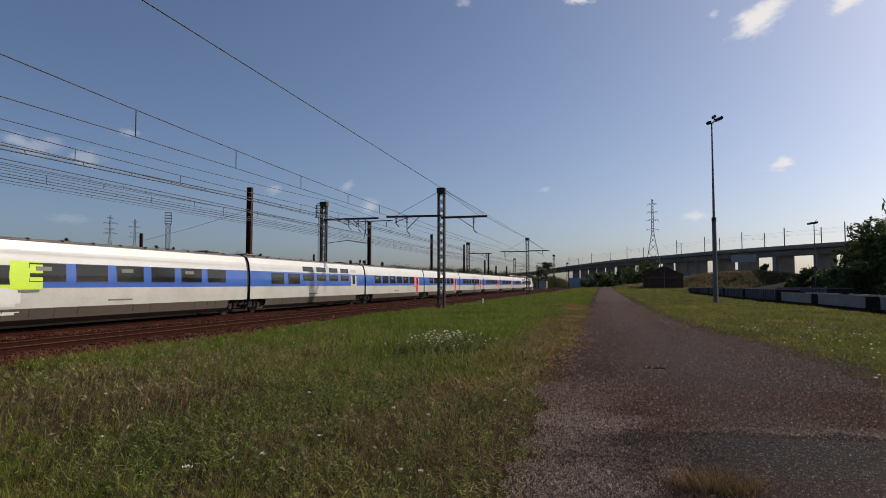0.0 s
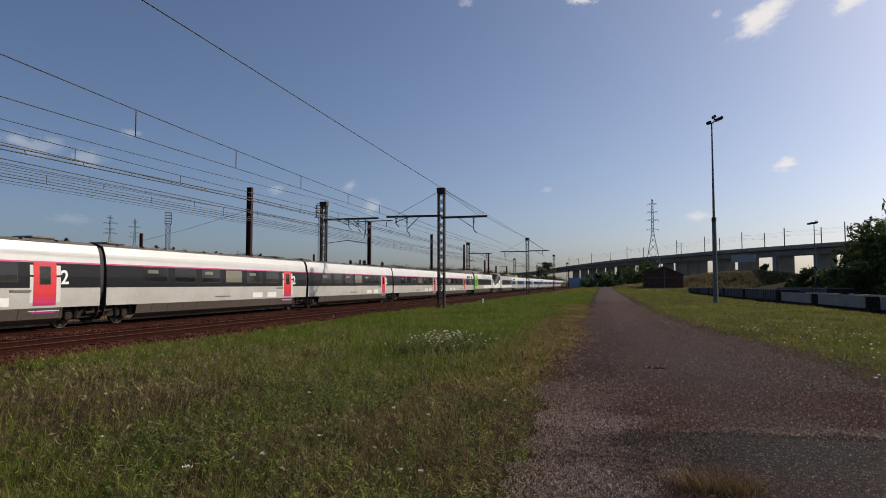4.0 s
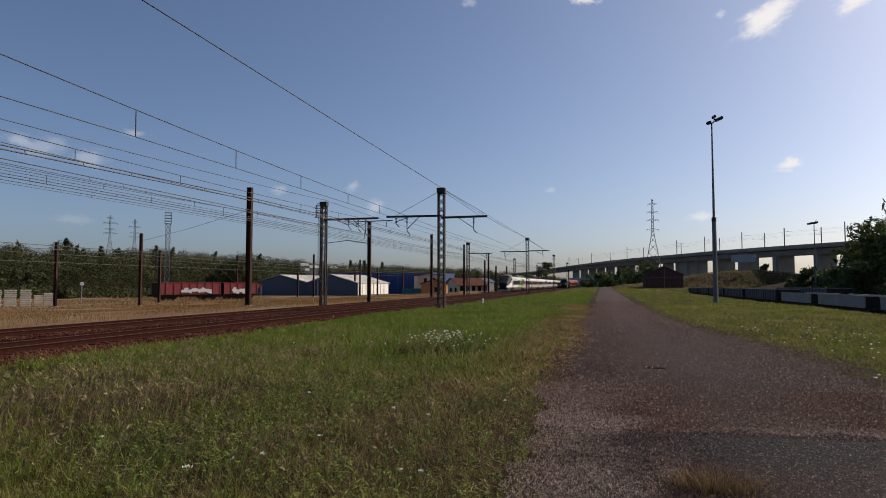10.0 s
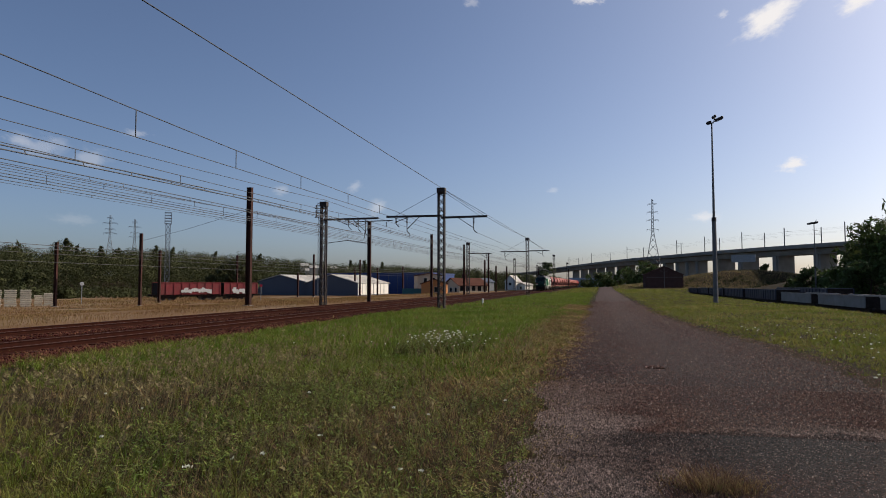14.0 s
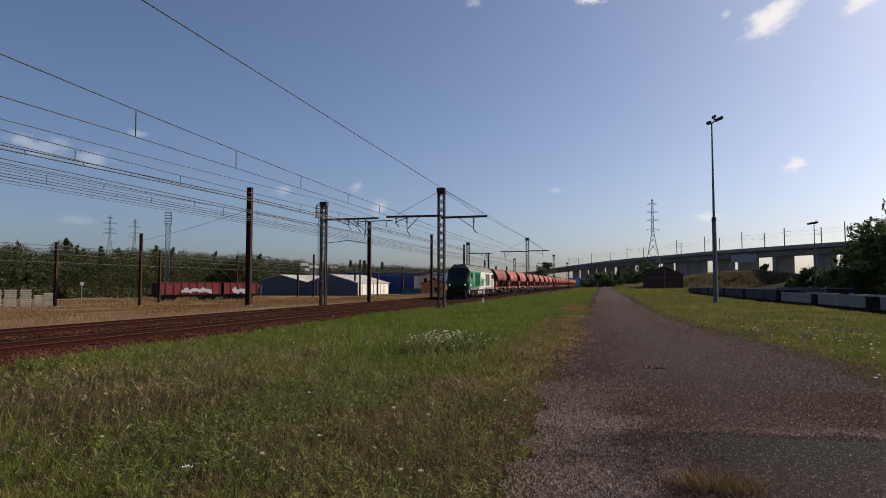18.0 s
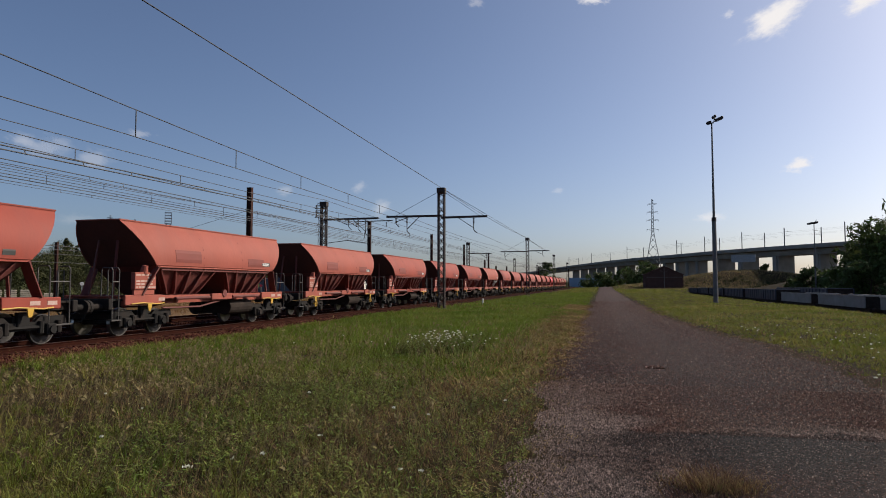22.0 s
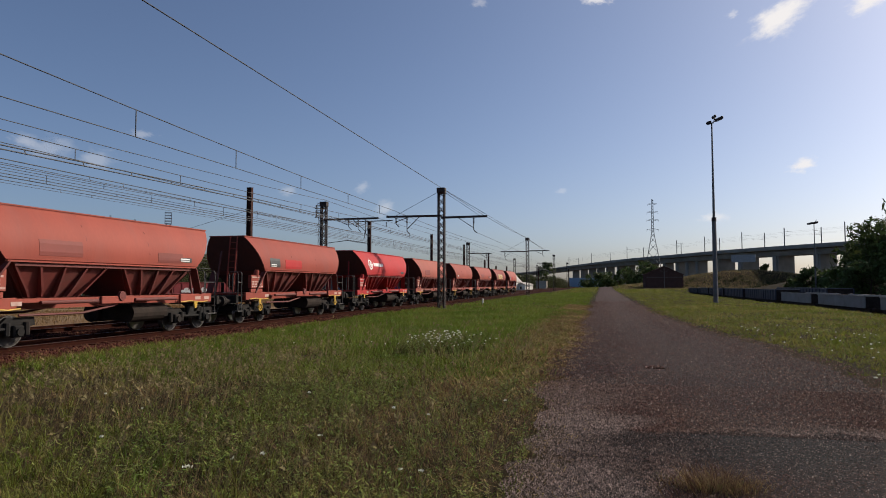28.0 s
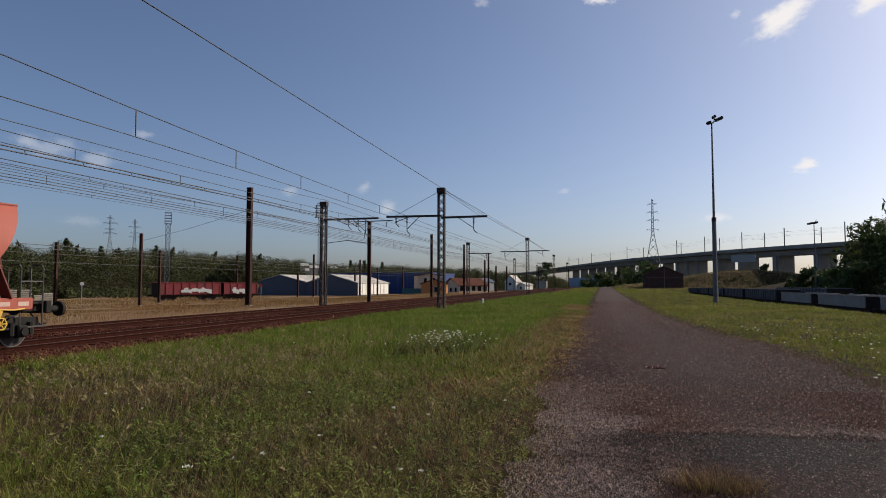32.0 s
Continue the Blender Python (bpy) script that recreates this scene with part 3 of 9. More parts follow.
def trailer_car(scheme, kind, length=18.7):
    """A trailer with its low-y joint at the origin. kind: low, high (where the door is), bar or end."""
    blue = scheme == "blue"
    lab = ("white and blue" if blue else "white, grey and anthracite") + " high-speed train trailer with " + ("a raised bar section" if kind == "bar" else "lime panels round the door" if blue and kind in ("low", "end") else "a red door")
    car = thing("train_trailer", lab, "train car", group="high-speed train cars")
    a, b = 0.17, length - 0.17
    P = TRAILER
    shell("skirt", P[0:3], 5.6 if kind == "end" else 2.0, length - 2.0, "t_skirt", car, "dust-brown lower skirt")
    bm = bm_()
    box(bm, -1.05, 1.05, a + 0.3, b - 0.3, 0.55, 0.86)
    part("underframe", bm, "under", car)
    shell("lower_side", P[2:5], a, b, "t_pale", car)
    shell("window_band", P[4:7], a, b, "t_blue" if blue else "t_band", car, "blue window band" if blue else "anthracite window band")
    shell("upper_side", P[6:9], a, b, "t_upper", car)
    shell("roof", P[8:], a, b, "t_roof", car, "dusty grey roof")
    bm = bm_()
    for y in (a, b):
        out = P + [(-x, z) for x, z in reversed(P[:-1])]
        prism_y(bm, [(x * 0.985, 0.24 + (z - 0.22) * 0.99) for x, z in out], y - 0.015, y + 0.015)
    part("end_wall", bm, "black", car)
    bm = bm_()
    prism_y(bm, [(x * 0.93, 0.95 + (z - 0.22) * 0.74) for x, z in P] + [(-x * 0.93, 0.95 + (z - 0.22) * 0.74) for x, z in reversed(P[:-1])], length - 0.17, length + 0.17)
    part("gangway_bellows", bm, "black", car, "black rubber gangway ring")
    bm = bm_()
    for y in np.arange(1.2, length - 1, 1.55):
        box(bm, -1.1, 1.1, y, y + 0.05, 3.36, 3.42)
    for y in (1.2, length - 2.6):
        box(bm, -0.5, 0.5, y, y + 1.1, 3.46, 3.56, 0.04)
    part("roof_gear", bm, "t_roof", car)
    # skirt hatches and joints
    bm = bm_()
    for y in (3.0, 5.2, length * 0.5, length - 5.0, length - 3.2):
        for s in (1, -1):
            prism_y(bm, [(s * 1.335, 0.44), (s * 1.345, 0.44), (s * 1.437, 0.80), (s * 1.427, 0.80)], y, y + 0.02)
            prism_y(bm, [(s * 1.335, 0.44), (s * 1.345, 0.44), (s * 1.437, 0.80), (s * 1.427, 0.80)], y + 1.1, y + 1.12)
    part("skirt_joints", bm, "under", car)
    bm = bm_()
    for s in (1, -1):
        box(bm, s * 1.45, s * 1.458, length * 0.42, length * 0.42 + 1.4, 1.02, 1.08)
    part("inscription_bar", bm, "t_roof", car)
    def car_door(y0, mt, lab_):
        plate("door_surround", y0 - 0.15, y0 + 1.2, 0.70, 3.0, "t_upper", car, 0.004, "white door surround", n=6)
        plate("door", y0, y0 + 1.0, 0.62, 2.50, mt, car, 0.009, lab_, n=5)
        window(y0 + 0.28, y0 + 0.72, 1.72, 2.34, car)
        bm = bm_()
        for s in (1, -1):
            box(bm, s * 1.44, s * 1.475, y0 + (1.1 if kind != "high" else -0.95), y0 + (1.95 if kind != "high" else -0.1), 1.42, 1.50)
        part("handrail", bm, "t_roof", car)
    def first_class(d):
        """A white door between a pale blue stripe, a dark class panel and lime panels."""
        car_door(d, "t_upper", "white door with dark window")
        plate("panel", d + 0.26, d + 0.74, 1.56, 2.52, "t_lime", car, 0.0094, "lime door panel", n=5)
        plate("panel", d - 1.15, d - 0.78, 1.585, 2.5, "t_sky", car, 0.005, "pale blue stripe")
        plate("panel", d - 0.78, d - 0.02, 1.585, 2.5, "t_band", car, 0.005, "dark class panel")
        plate("panel", d, d + 0.26, 1.56, 2.52, "t_lime", car, 0.012, "lime edge")
        plate("panel", d + 0.74, d + 2.1, 1.52, 2.54, "t_lime", car, 0.012, "lime panel by the door")
        for turn, e in ((0, 1), (180, -1)):
            words("class_number", "1", 0.62, "t_white", car, Matrix.Translation((e * 1.46, d - (0.55 if e > 0 else 0.25), 1.8)) @ pose(0, 0, 0, 0, 0, turn) @ pose(0, 0, 0, 0, -3, 0) @ SIDE, "white class number", bold=0.01)
    if kind == "bar":
        for i in range(4):
            window(7.0 + 2.16 * i, 8.52 + 2.16 * i, 2.62, 2.90, car)
            window(7.0 + 2.16 * i, 8.52 + 2.16 * i, 1.98, 2.36, car)
        for y in (2.65, 4.86):
            window(y, y + 1.57, 1.74, 2.38, car, tan=not blue and y > 4)
        if blue:
            plate("door", 15.5, 16.7, 0.86, 2.9, "t_pale", car, 0.008, "pale grey bar-car door")
            window(15.85, 16.35, 1.75, 2.4, car)
    elif kind == "end":
        for i, (y, w_) in enumerate(((1.75, 0.85), (3.35, 1.1), (4.85, 0.65))):
            window(y, y + w_, 2.62, 2.88, car)
            if blue or i == 2:
                window(y, y + w_, 1.85, 2.25, car)
        bm = bm_()
        prism_x(bm, [(0.17, 3.3), (0.17, 3.88), (5.8, 3.82), (7.6, 3.66), (8.4, 3.42), (8.4, 3.3)], -1.14, 1.14)
        part("roof_fairing", bm, "t_roof", car, "raised grey roof fairing")
        bm = bm_()
        for y, z in ((1.8, 3.87), (3.5, 3.85), (5.2, 3.83), (6.8, 3.73)):
            box(bm, -1.16, 1.16, y, y + 0.05, 3.3, z + 0.015)
        part("fairing_joint", bm, "under", car)
        if blue:
            first_class(6.4)
            plate("panel", 4.2, 5.25, 1.585, 2.49, "t_violet", car, 0.005, "violet panel")
            window(9.0, 9.45, 1.82, 2.45, car)
        else:
            car_door(6.9, "t_door", "red door with violet edges")
        for k, y in enumerate(np.arange(10.05, length - 2.6, 2.14)):
            window(y, y + 1.5, 1.82, 2.45, car, tan=(k == 3 and not blue))
        bm = bm_()
        for s in (1, -1):
            box(bm, s * 1.45, s * 1.462, 1.4, 1.42, 0.9, 1.5)
            box(bm, s * 1.45, s * 1.462, 2.8, 2.82, 0.9, 1.5)
        part("panel_joint", bm, "under", car)
    else:
        d = 2.5 if kind == "low" else length - 3.35
        dm = "t_door" if not blue else ("t_lime" if kind == "low" else "t_red")
        if blue and kind == "low":
            first_class(d)
        else:
            car_door(d, dm, "red door")
        if blue and kind == "high":
            plate("panel", d - 0.75, d - 0.18, 1.585, 2.49, "t_red", car, 0.005, "red panel by the door")
        y0 = 4.05 if kind == "low" else length - 16.3
        for k in range(6):
            y = y0 + 2.14 * k
            window(y, y + 1.58, 1.82, 2.46, car, tan=(k % 4 == 3 and not blue))
            if k % 2 == 0:
                plate("blind", y + 0.25, y + 0.95, 2.2, 2.36, "glass_tan", car, 0.013, sides=(1,))
    if not blue:
        plate("stripe", a, b, 2.50, 2.56, "t_pink", car, 0.005, "thin pink stripe", n=1)
        lx = length - 2.2 if kind == "low" else (1.0 if kind in ("bar", "end") else length - 2.2)
        if kind in ("low", "bar"):
            bm = bm_()
            for s in (1, -1):
                for i, (w, z0, z1) in enumerate(((0.14, 1.72, 2.2), (0.22, 1.72, 2.1))):
                    box(bm, s * 1.44, s * 1.457, lx + 0.35 * i, lx + 0.35 * i + w, z0, z1)
            part("logo_bar", bm, "t_white", car, "white lettering bars")
            bm = bm_()
            for s in (1, -1):
                for i in range(3):
                    box(bm, s * 1.44, s * 1.457, lx + 0.75 + 0.36 * i, lx + 1.0 + 0.36 * i, 1.72, 2.12)
            part("logo_bar", bm, "t_pink", car, "pink lettering bars")
        num = {"low": "1", "end": "2", "high": "2", "bar": ""}[kind]
        bm = bm_()
        for s in (1, -1):
            for q in (0.62, 0.71):
                box(bm, s * 1.45, s * 1.457, length * q, length * q + 1.1, 0.92, 1.22)
        part("panel", bm, "t_white", car)
        if num:
            ny = {"low": 3.6, "end": 2.7, "high": length - 2.15}[kind]
            for turn, d in ((0, 1), (180, -1)):
                words("class_number", num, 0.85 if kind == "end" else 0.75, "t_white", car, Matrix.Translation((d * 1.458, ny + (0 if d > 0 else 0.4), 1.72)) @ pose(0, 0, 0, 0, 0, turn) @ pose(0, 0, 0, 0, -3, 0) @ SIDE, "white class number", bold=0.015)
    if kind == "end":
        tgv_bogie(car, 3.4)
        tgv_bogie(car, length)
    else:
        tgv_bogie(car, length)
    return car


def power_car(scheme):
    """A power car with its nose at the origin and its joint at y = 22.15."""
    blue = scheme == "blue"
    L_ = 22.0
    car = thing("train_power_car", ("white and blue high-speed train power car with dark nose" if blue else "white high-speed train power car with green panel and dark nose"), "locomotive", group="high-speed train cars")
    # stations: y, roof height, half-width, skirt bottom
    st = [(0.35, 1.52, 0.74, 0.62), (0.46, 1.84, 0.96, 0.50), (0.9, 2.12, 1.13, 0.34), (1.4, 2.34, 1.23, 0.26), (1.95, 2.56, 1.31, 0.24), (2.6, 2.98, 1.375, 0.24), (3.2, 3.32, 1.41, 0.24), (3.8, 3.57, 1.43, 0.24), (4.3, 3.71, 1.44, 0.24), (4.9, 3.82, 1.445, 0.24), (5.7, 3.89, 1.447, 0.24), (6.45, 3.92, 1.447, 0.24), (6.85, 3.93, 1.447, 0.24), (7.5, 3.94, 1.447, 0.24), (14.2, 3.95, 1.447, 0.24), (21.4, 3.94, 1.447, 0.24), (L_, 3.93, 1.447, 0.24)]
    rows = []
    for y, zr, w, zb in st:
        line = min(1.30 + 0.29 * (y - 0.4), zr - 0.1) if y < 4.35 else 2.55
        zs = [zb, min(0.45, zb + 0.2), 0.97 if zr > 1.4 else 0.85, min(1.57, line - 0.12), line, line + (min(zr, 3.94) - line) * 0.56, line + (zr - line) * 0.82, line + (zr - line) * 0.95, zr]
        xs = [0.80, 0.93, 0.995, 1.0, 0.985, 0.93, 0.80, 0.55, 0.0]
        if y < 4.5:
            k = 1 - (y - 0.35) / 4.15
            xs = [x * (1 - 0.10 * k * i / 8) for i, x in enumerate(xs)]
        rows.append([(x * w, y, z) for x, z in zip(xs, zs)])

    def strip(label, pick, material, nm):
        vs, fs, ids = [], [], {}

        def vid(s, i, j):
            if (s, i, j) not in ids:
                x, y, z = rows[i][j]
                ids[(s, i, j)] = len(vs)
                vs.append((s * x, y, z))
            return ids[(s, i, j)]
        for s in (1, -1):
            if nm not in ("roof", "nose_hood"):
                vs, fs, ids = [], [], {}
            for i in range(len(rows) - 1):
                for j in range(8):
                    if pick(st[i][0], j):
                        f = (vid(s, i, j), vid(s, i + 1, j), vid(s, i + 1, j + 1), vid(s, i, j + 1))
                        fs.append(f if s < 0 else f[::-1])
            if nm not in ("roof", "nose_hood") or s < 0:
                raw(nm, vs, fs, material, car, label, smooth=True)
    strip("dust-brown skirt", lambda y, j: j <= 1 and (y < 3.0 or 7.4 < y < 14.3 or y > 21), "t_skirt", "skirt")
    strip("", lambda y, j: (j == 2 and y < 14) or (j == 3 and y < (6.8 if blue else 6.4)), "t_white", "lower_side")
    strip("", lambda y, j: j == 2 and y > 14, "t_white" if blue else "t_pale", "lower_side")
    strip("dark glossy nose hood", lambda y, j: j >= 4 and y < 4.2, "t_nose", "nose_hood")
    strip("", lambda y, j: j == 3 and (6.8 if blue else 6.4) < y < (7.4 if blue else 6.8), "t_sky" if blue else "t_band", "band_front")
    strip("", lambda y, j: j == 3 and y > (7.4 if blue else 6.8), "t_band", "side_band")
    strip("", lambda y, j: j == 4 and y > 5.6, "t_silver" if blue else "t_white", "upper_side")
    strip("dusty grey cab sides", lambda y, j: j == 4 and 4.2 < y < 5.6, "t_roof" if blue else "t_white", "cab_side")
    strip("dusty grey roof", lambda y, j: j >= 5 and y > 4.2, "t_roof", "roof")
    bm = bm_()
    box(bm, -1.05, 1.05, 3.0, 21.8, 0.55, 0.98)
    part("underframe", bm, "under", car)
    if not blue:
        bm = bm_()
        for s in (1, -1):
            pts_ = [(s * (rows[i][4][0] + 0.012), rows[i][4][1], rows[i][4][2]) for i in range(1, 8)]
            tube(bm, pts_, 0.035, 6)
        part("hood_line", bm, mat("dark_red_line", (0.25, 0.01, 0.03), None, 0.4), car, "dark red line along the hood")
    bm = bm_()
    bm.faces.new([bm.verts.new((x, y, z)) for x, y, z in rows[0]] + [bm.verts.new((-x, y, z)) for x, y, z in reversed(rows[0][:-1])])
    part("nose_tip", bm, "t_nose", car)
    bm = bm_()
    bm.faces.new([bm.verts.new((x, y, z)) for x, y, z in rows[-1]] + [bm.verts.new((-x, y, z)) for x, y, z in reversed(rows[-1][:-1])])
    part("end_wall", bm, "black", car)
    # windscreen
    bm = bm_()
    v = [(-0.66, 2.0, 2.60), (0.66, 2.0, 2.60), (0.72, 3.75, 3.57), (-0.72, 3.75, 3.57)]
    bm.faces.new([bm.verts.new(p) for p in v])
    part("windscreen", bm, "glass", car, "dark sloping windscreen")
    # cab side window and door
    bm = bm_()
    for s in (1, -1):
        prism_x(bm, [(4.1, 2.62), (4.6, 2.70), (4.62, 3.1)], s * 1.30, s * 1.432)
        prism_x(bm, [(4.68, 2.66), (5.35, 2.66), (5.22, 3.14), (4.78, 3.14)], s * 1.30, s * 1.44)
    part("cab_window", bm, "glass", car)
    bm = bm_()
    for s in (1, -1):
        box(bm, s * 1.40, s * 1.455, 5.35, 6.0, 1.0, 2.52, 0.004)
    d = part("cab_door", bm, "t_white", car, "white cab door")
    bm = bm_()
    for s in (1, -1):
        for y in (5.22, 6.14):
            tube(bm, [(s * 1.46, y, 1.0), (s * 1.5, y, 1.1), (s * 1.5, y, 2.4), (s * 1.46, y, 2.5)], 0.025)
    part("handrail", bm, "black", car)
    bm = bm_()
    for s in (1, -1):
        prism_y(bm, [(s * 1.15, 3.42), (s * 1.33, 3.42), (s * 1.16, 3.80), (s * 0.98, 3.80)], 6.9, 13.4)
    g = part("roof_grille", bm, "grille", car, "long dark air intake grille")
    bm = bm_()
    for s in (1, -1):
        for y in np.arange(6.9, 13.5, 0.92):
            prism_y(bm, [(s * 1.2, 3.40), (s * 1.36, 3.40), (s * 1.18, 3.83), (s * 1.02, 3.83)], y, y + 0.07)
    part("grille_post", bm, "under", g)
    bm = bm_()
    for y, z in ((20.2, 3.94),):
        box(bm, -0.7, 0.7, y, y + 1.2, z, z + 0.1, 0.03)
    for y in (17.4, 18.7, 19.6, 21.2):
        cyl(bm, (0.45, y, 3.92), (0.45, y, 4.18), 0.08, 8)
    box(bm, -0.75, 0.75, 18.3, 19.1, 4.0, 4.12, 0.03)
    for y in (14.0, 15.6):
        for s in (1, -1):
            prism_y(bm, [(s * 1.17, 3.50), (s * 1.30, 3.50), (s * 1.2, 3.72), (s * 1.07, 3.72)], y, y + 1.3)
    part("roof_gear", bm, "under", car)
    bm = bm_()
    for s in (0.45, -0.45):
        tube(bm, [(s, 18.7, 4.05), (s * 0.7, 16.95, 4.72), (s * 0.5, 18.5, 5.52)], 0.04)
    tube(bm, [(-0.8, 18.25, 5.45), (-0.5, 18.25, 5.6), (0.5, 18.25, 5.6), (0.8, 18.25, 5.45)], 0.03)
    tube(bm, [(-0.8, 18.75, 5.45), (-0.5, 18.75, 5.6), (0.5, 18.75, 5.6), (0.8, 18.75, 5.45)], 0.03)
    part("pantograph", bm, "under", car, "raised black pantograph")
    bm = bm_()
    prism_y(bm, [(x * 0.93, 0.95 + (z - 0.22) * 0.82) for x, z in TRAILER] + [(-x * 0.93, 0.95 + (z - 0.22) * 0.82) for x, z in reversed(TRAILER[:-1])], L_, 22.32)
    part("gangway_bellows", bm, "black", car)
    bm = bm_()
    for s in (1, -1):
        for y in (2.95, 14.2):
            box(bm, s * (1.385 if y < 4 else 1.43), s * (1.402 if y < 4 else 1.4515), y, y + 0.03, 0.98, 1.55)
    part("panel_joint", bm, "under", car)
    bm = bm_()
    prism_x(bm, [(0.7, 0.20), (0.8, 0.55), (2.2, 0.5), (3.0, 0.3), (2.6, 0.15)], -1.0, 1.0)
    part("snow_plough", bm, "t_pale" if not blue else "galv", car)
    bm = bm_()
    for s in (1, -1):
        box(bm, s * 0.5, s * 0.85, 0.42, 0.8, 1.70, 1.86, 0.03)
    part("headlight", bm, "glass", car)
    if blue:
        bm = bm_()
        for s in (1, -1):
            prism_x(bm, [(2.75, 1.72), (2.85, 2.02), (3.85, 2.16), (3.88, 1.66)], s * 1.36, s * 1.435)
        sg = part("emblem_plaque", bm, mat("emblem_dark_red", (0.28, 0.035, 0.03), (0.22, 0.03, 0.03), 0.4), car, "dark red emblem plaque")
        bm = bm_()
        for s in (1, -1):
            for i in range(4):
                box(bm, s * 1.40, s * 1.442, 2.95 + 0.22 * i, 3.10 + 0.22 * i, 1.80, 1.98)
        part("emblem_bar", bm, "t_white", sg)
        plate("panel", 19.6, 21.95, 1.585, 2.55, "t_blue", car, 0.012, "blue end panel")
        bm = bm_()
        for s in (1, -1):
            tube(bm, [(s * 1.458, 20.0, 1.75), (s * 1.456, 20.05, 2.15), (s * 1.452, 20.35, 2.3), (s * 1.456, 20.5, 2.1), (s * 1.456, 20.35, 1.95)], 0.035)
            tube(bm, [(s * 1.456, 20.62, 1.85), (s * 1.456, 20.85, 1.98), (s * 1.455, 20.85, 2.2)], 0.03)
        part("emblem_bar", bm, "t_white", car, "white curved swash")
    else:
        for s in (1, -1):
            rows_ = [(1.455, 19.3, 21.93, 0.98), (1.455, 19.2, 21.99, 1.3), (1.455, 19.2, 21.99, 1.57), (1.436, 19.2, 21.99, 2.55), (1.425, 19.2, 21.99, 2.7), (1.397, 19.5, 21.9, 3.1)]
            vs = [(s * (x + o), y, z) for o in (0.004, -0.05) for x, y0, y1, z in rows_ for y in (y0, y1)]
            fs = []
            for k in range(5):
                a, c = 2 * k, 12 + 2 * k
                fs += [(a, a + 1, a + 3, a + 2), (c + 1, c, c + 2, c + 3), (a, a + 2, c + 2, c), (a + 1, c + 1, c + 3, a + 3)]
            fs += [(0, 12, 13, 1), (10, 11, 23, 22)]
            raw("green_panel", vs, fs if s > 0 else [f[::-1] for f in fs], "t_green", car, "bright green slogan panel")
        pale = mat("slogan_grey_green", (0.30, 0.42, 0.26), None, 0.5)
        disc = mat("disc_leaf_green", (0.10, 0.36, 0.14), None, 0.4)
        bars = mat("faint_green_bars", (0.42, 0.56, 0.38), None, 0.5)
        for turn, y1, y2, y3, yc in ((0, 19.55, 6.65, 6.95, 13.0), (180, 21.65, 15.65, 15.35, 9.1)):
            face, d = pose(0, 0, 0, 0, 0, turn), (1 if turn == 0 else -1)
            for t, sz, z, k in (("GRANDE", 0.50, 2.22, 0.12), ("VITESSE,", 0.56, 1.78, 0.0), ("BAS CARBONE.", 0.33, 1.48, 0.0)):
                words("slogan", t, sz, "t_ink", car, Matrix.Translation((d * 1.463, y1 + d * k, z)) @ face @ pose(0, 0, 0, 0, -1, 0) @ SIDE, "dark green slogan", bold=0.012)
            words("slogan", "MERCI DE NOUS AVOIR CHOISI,", 0.31, pale, car, Matrix.Translation((d * 1.388, y2, 2.99)) @ face @ pose(0, 0, 0, 0, -5.8, 0) @ SIDE, "pale green slogan", wide=0.9)
            words("slogan", "POUR ÉMETTRE ENSEMBLE MOINS DE CO2", 0.31, pale, car, Matrix.Translation((d * 1.421, y3, 2.66)) @ face @ pose(0, 0, 0, 0, -5.8, 0) @ SIDE, "pale green slogan", wide=0.98)
            for k in (0.0, 1.65):
                y = yc + d * k
                bm = bm_()
                cyl(bm, (d * 1.37, y, 2.86), (d * 1.404, y, 2.8635), 0.19, 16)
                part("disc", bm, disc, car, "green disc")
                for z, x in ((2.92, 1.394), (2.76, 1.411)):
                    bm = bm_()
                    box(bm, d * 1.36, d * x, y + d * 0.3, y + d * 1.1, z, z + 0.06)
                    part("slogan_bar", bm, bars, car)
        bm = bm_()
        for s in (1, -1):
            box(bm, s * 1.41, s * 1.43, 15.9, 19.2, 2.56, 2.62)
        part("stripe", bm, "t_pink", car)
        red = mat("emblem_dark_red_ring", (0.25, 0.01, 0.03), None, 0.4)
        for s in (1, -1):
            bm = bm_()
            tube(bm, [(s * 1.445, 4.60 + 0.17 * math.cos(a), 2.0 + 0.19 * math.sin(a)) for a in np.linspace(0, 6.283, 15)], 0.04)
            part("emblem_ring", bm, red, car, "dark red ring")
        bm = bm_()
        for s in (1, -1):
            for y, w, h in ((4.16, 0.05, 0.24), (4.28, 0.06, 0.2), (4.90, 0.06, 0.28), (5.02, 0.05, 0.28)):
                box(bm, s * 1.40, s * 1.452, y, y + w, 1.88, 1.88 + h)
        part("logo_bar", bm, red, car)
        bm = bm_()
        for s in (1,):
            prism_x(bm, [(14.18, 0.975), (14.85, 1.565), (14.18, 1.565)], s * 1.44, s * 1.4515)
        part("side_panel", bm, "t_white", car)
    tgv_bogie(car, 5.3)
    tgv_bogie(car, 19.2)
    return car


TRAINS = []                                  # (object, x, y at 0 s, z, speed in m/s, turned)
V_TGV, V_FRET = 42.28, -26.3


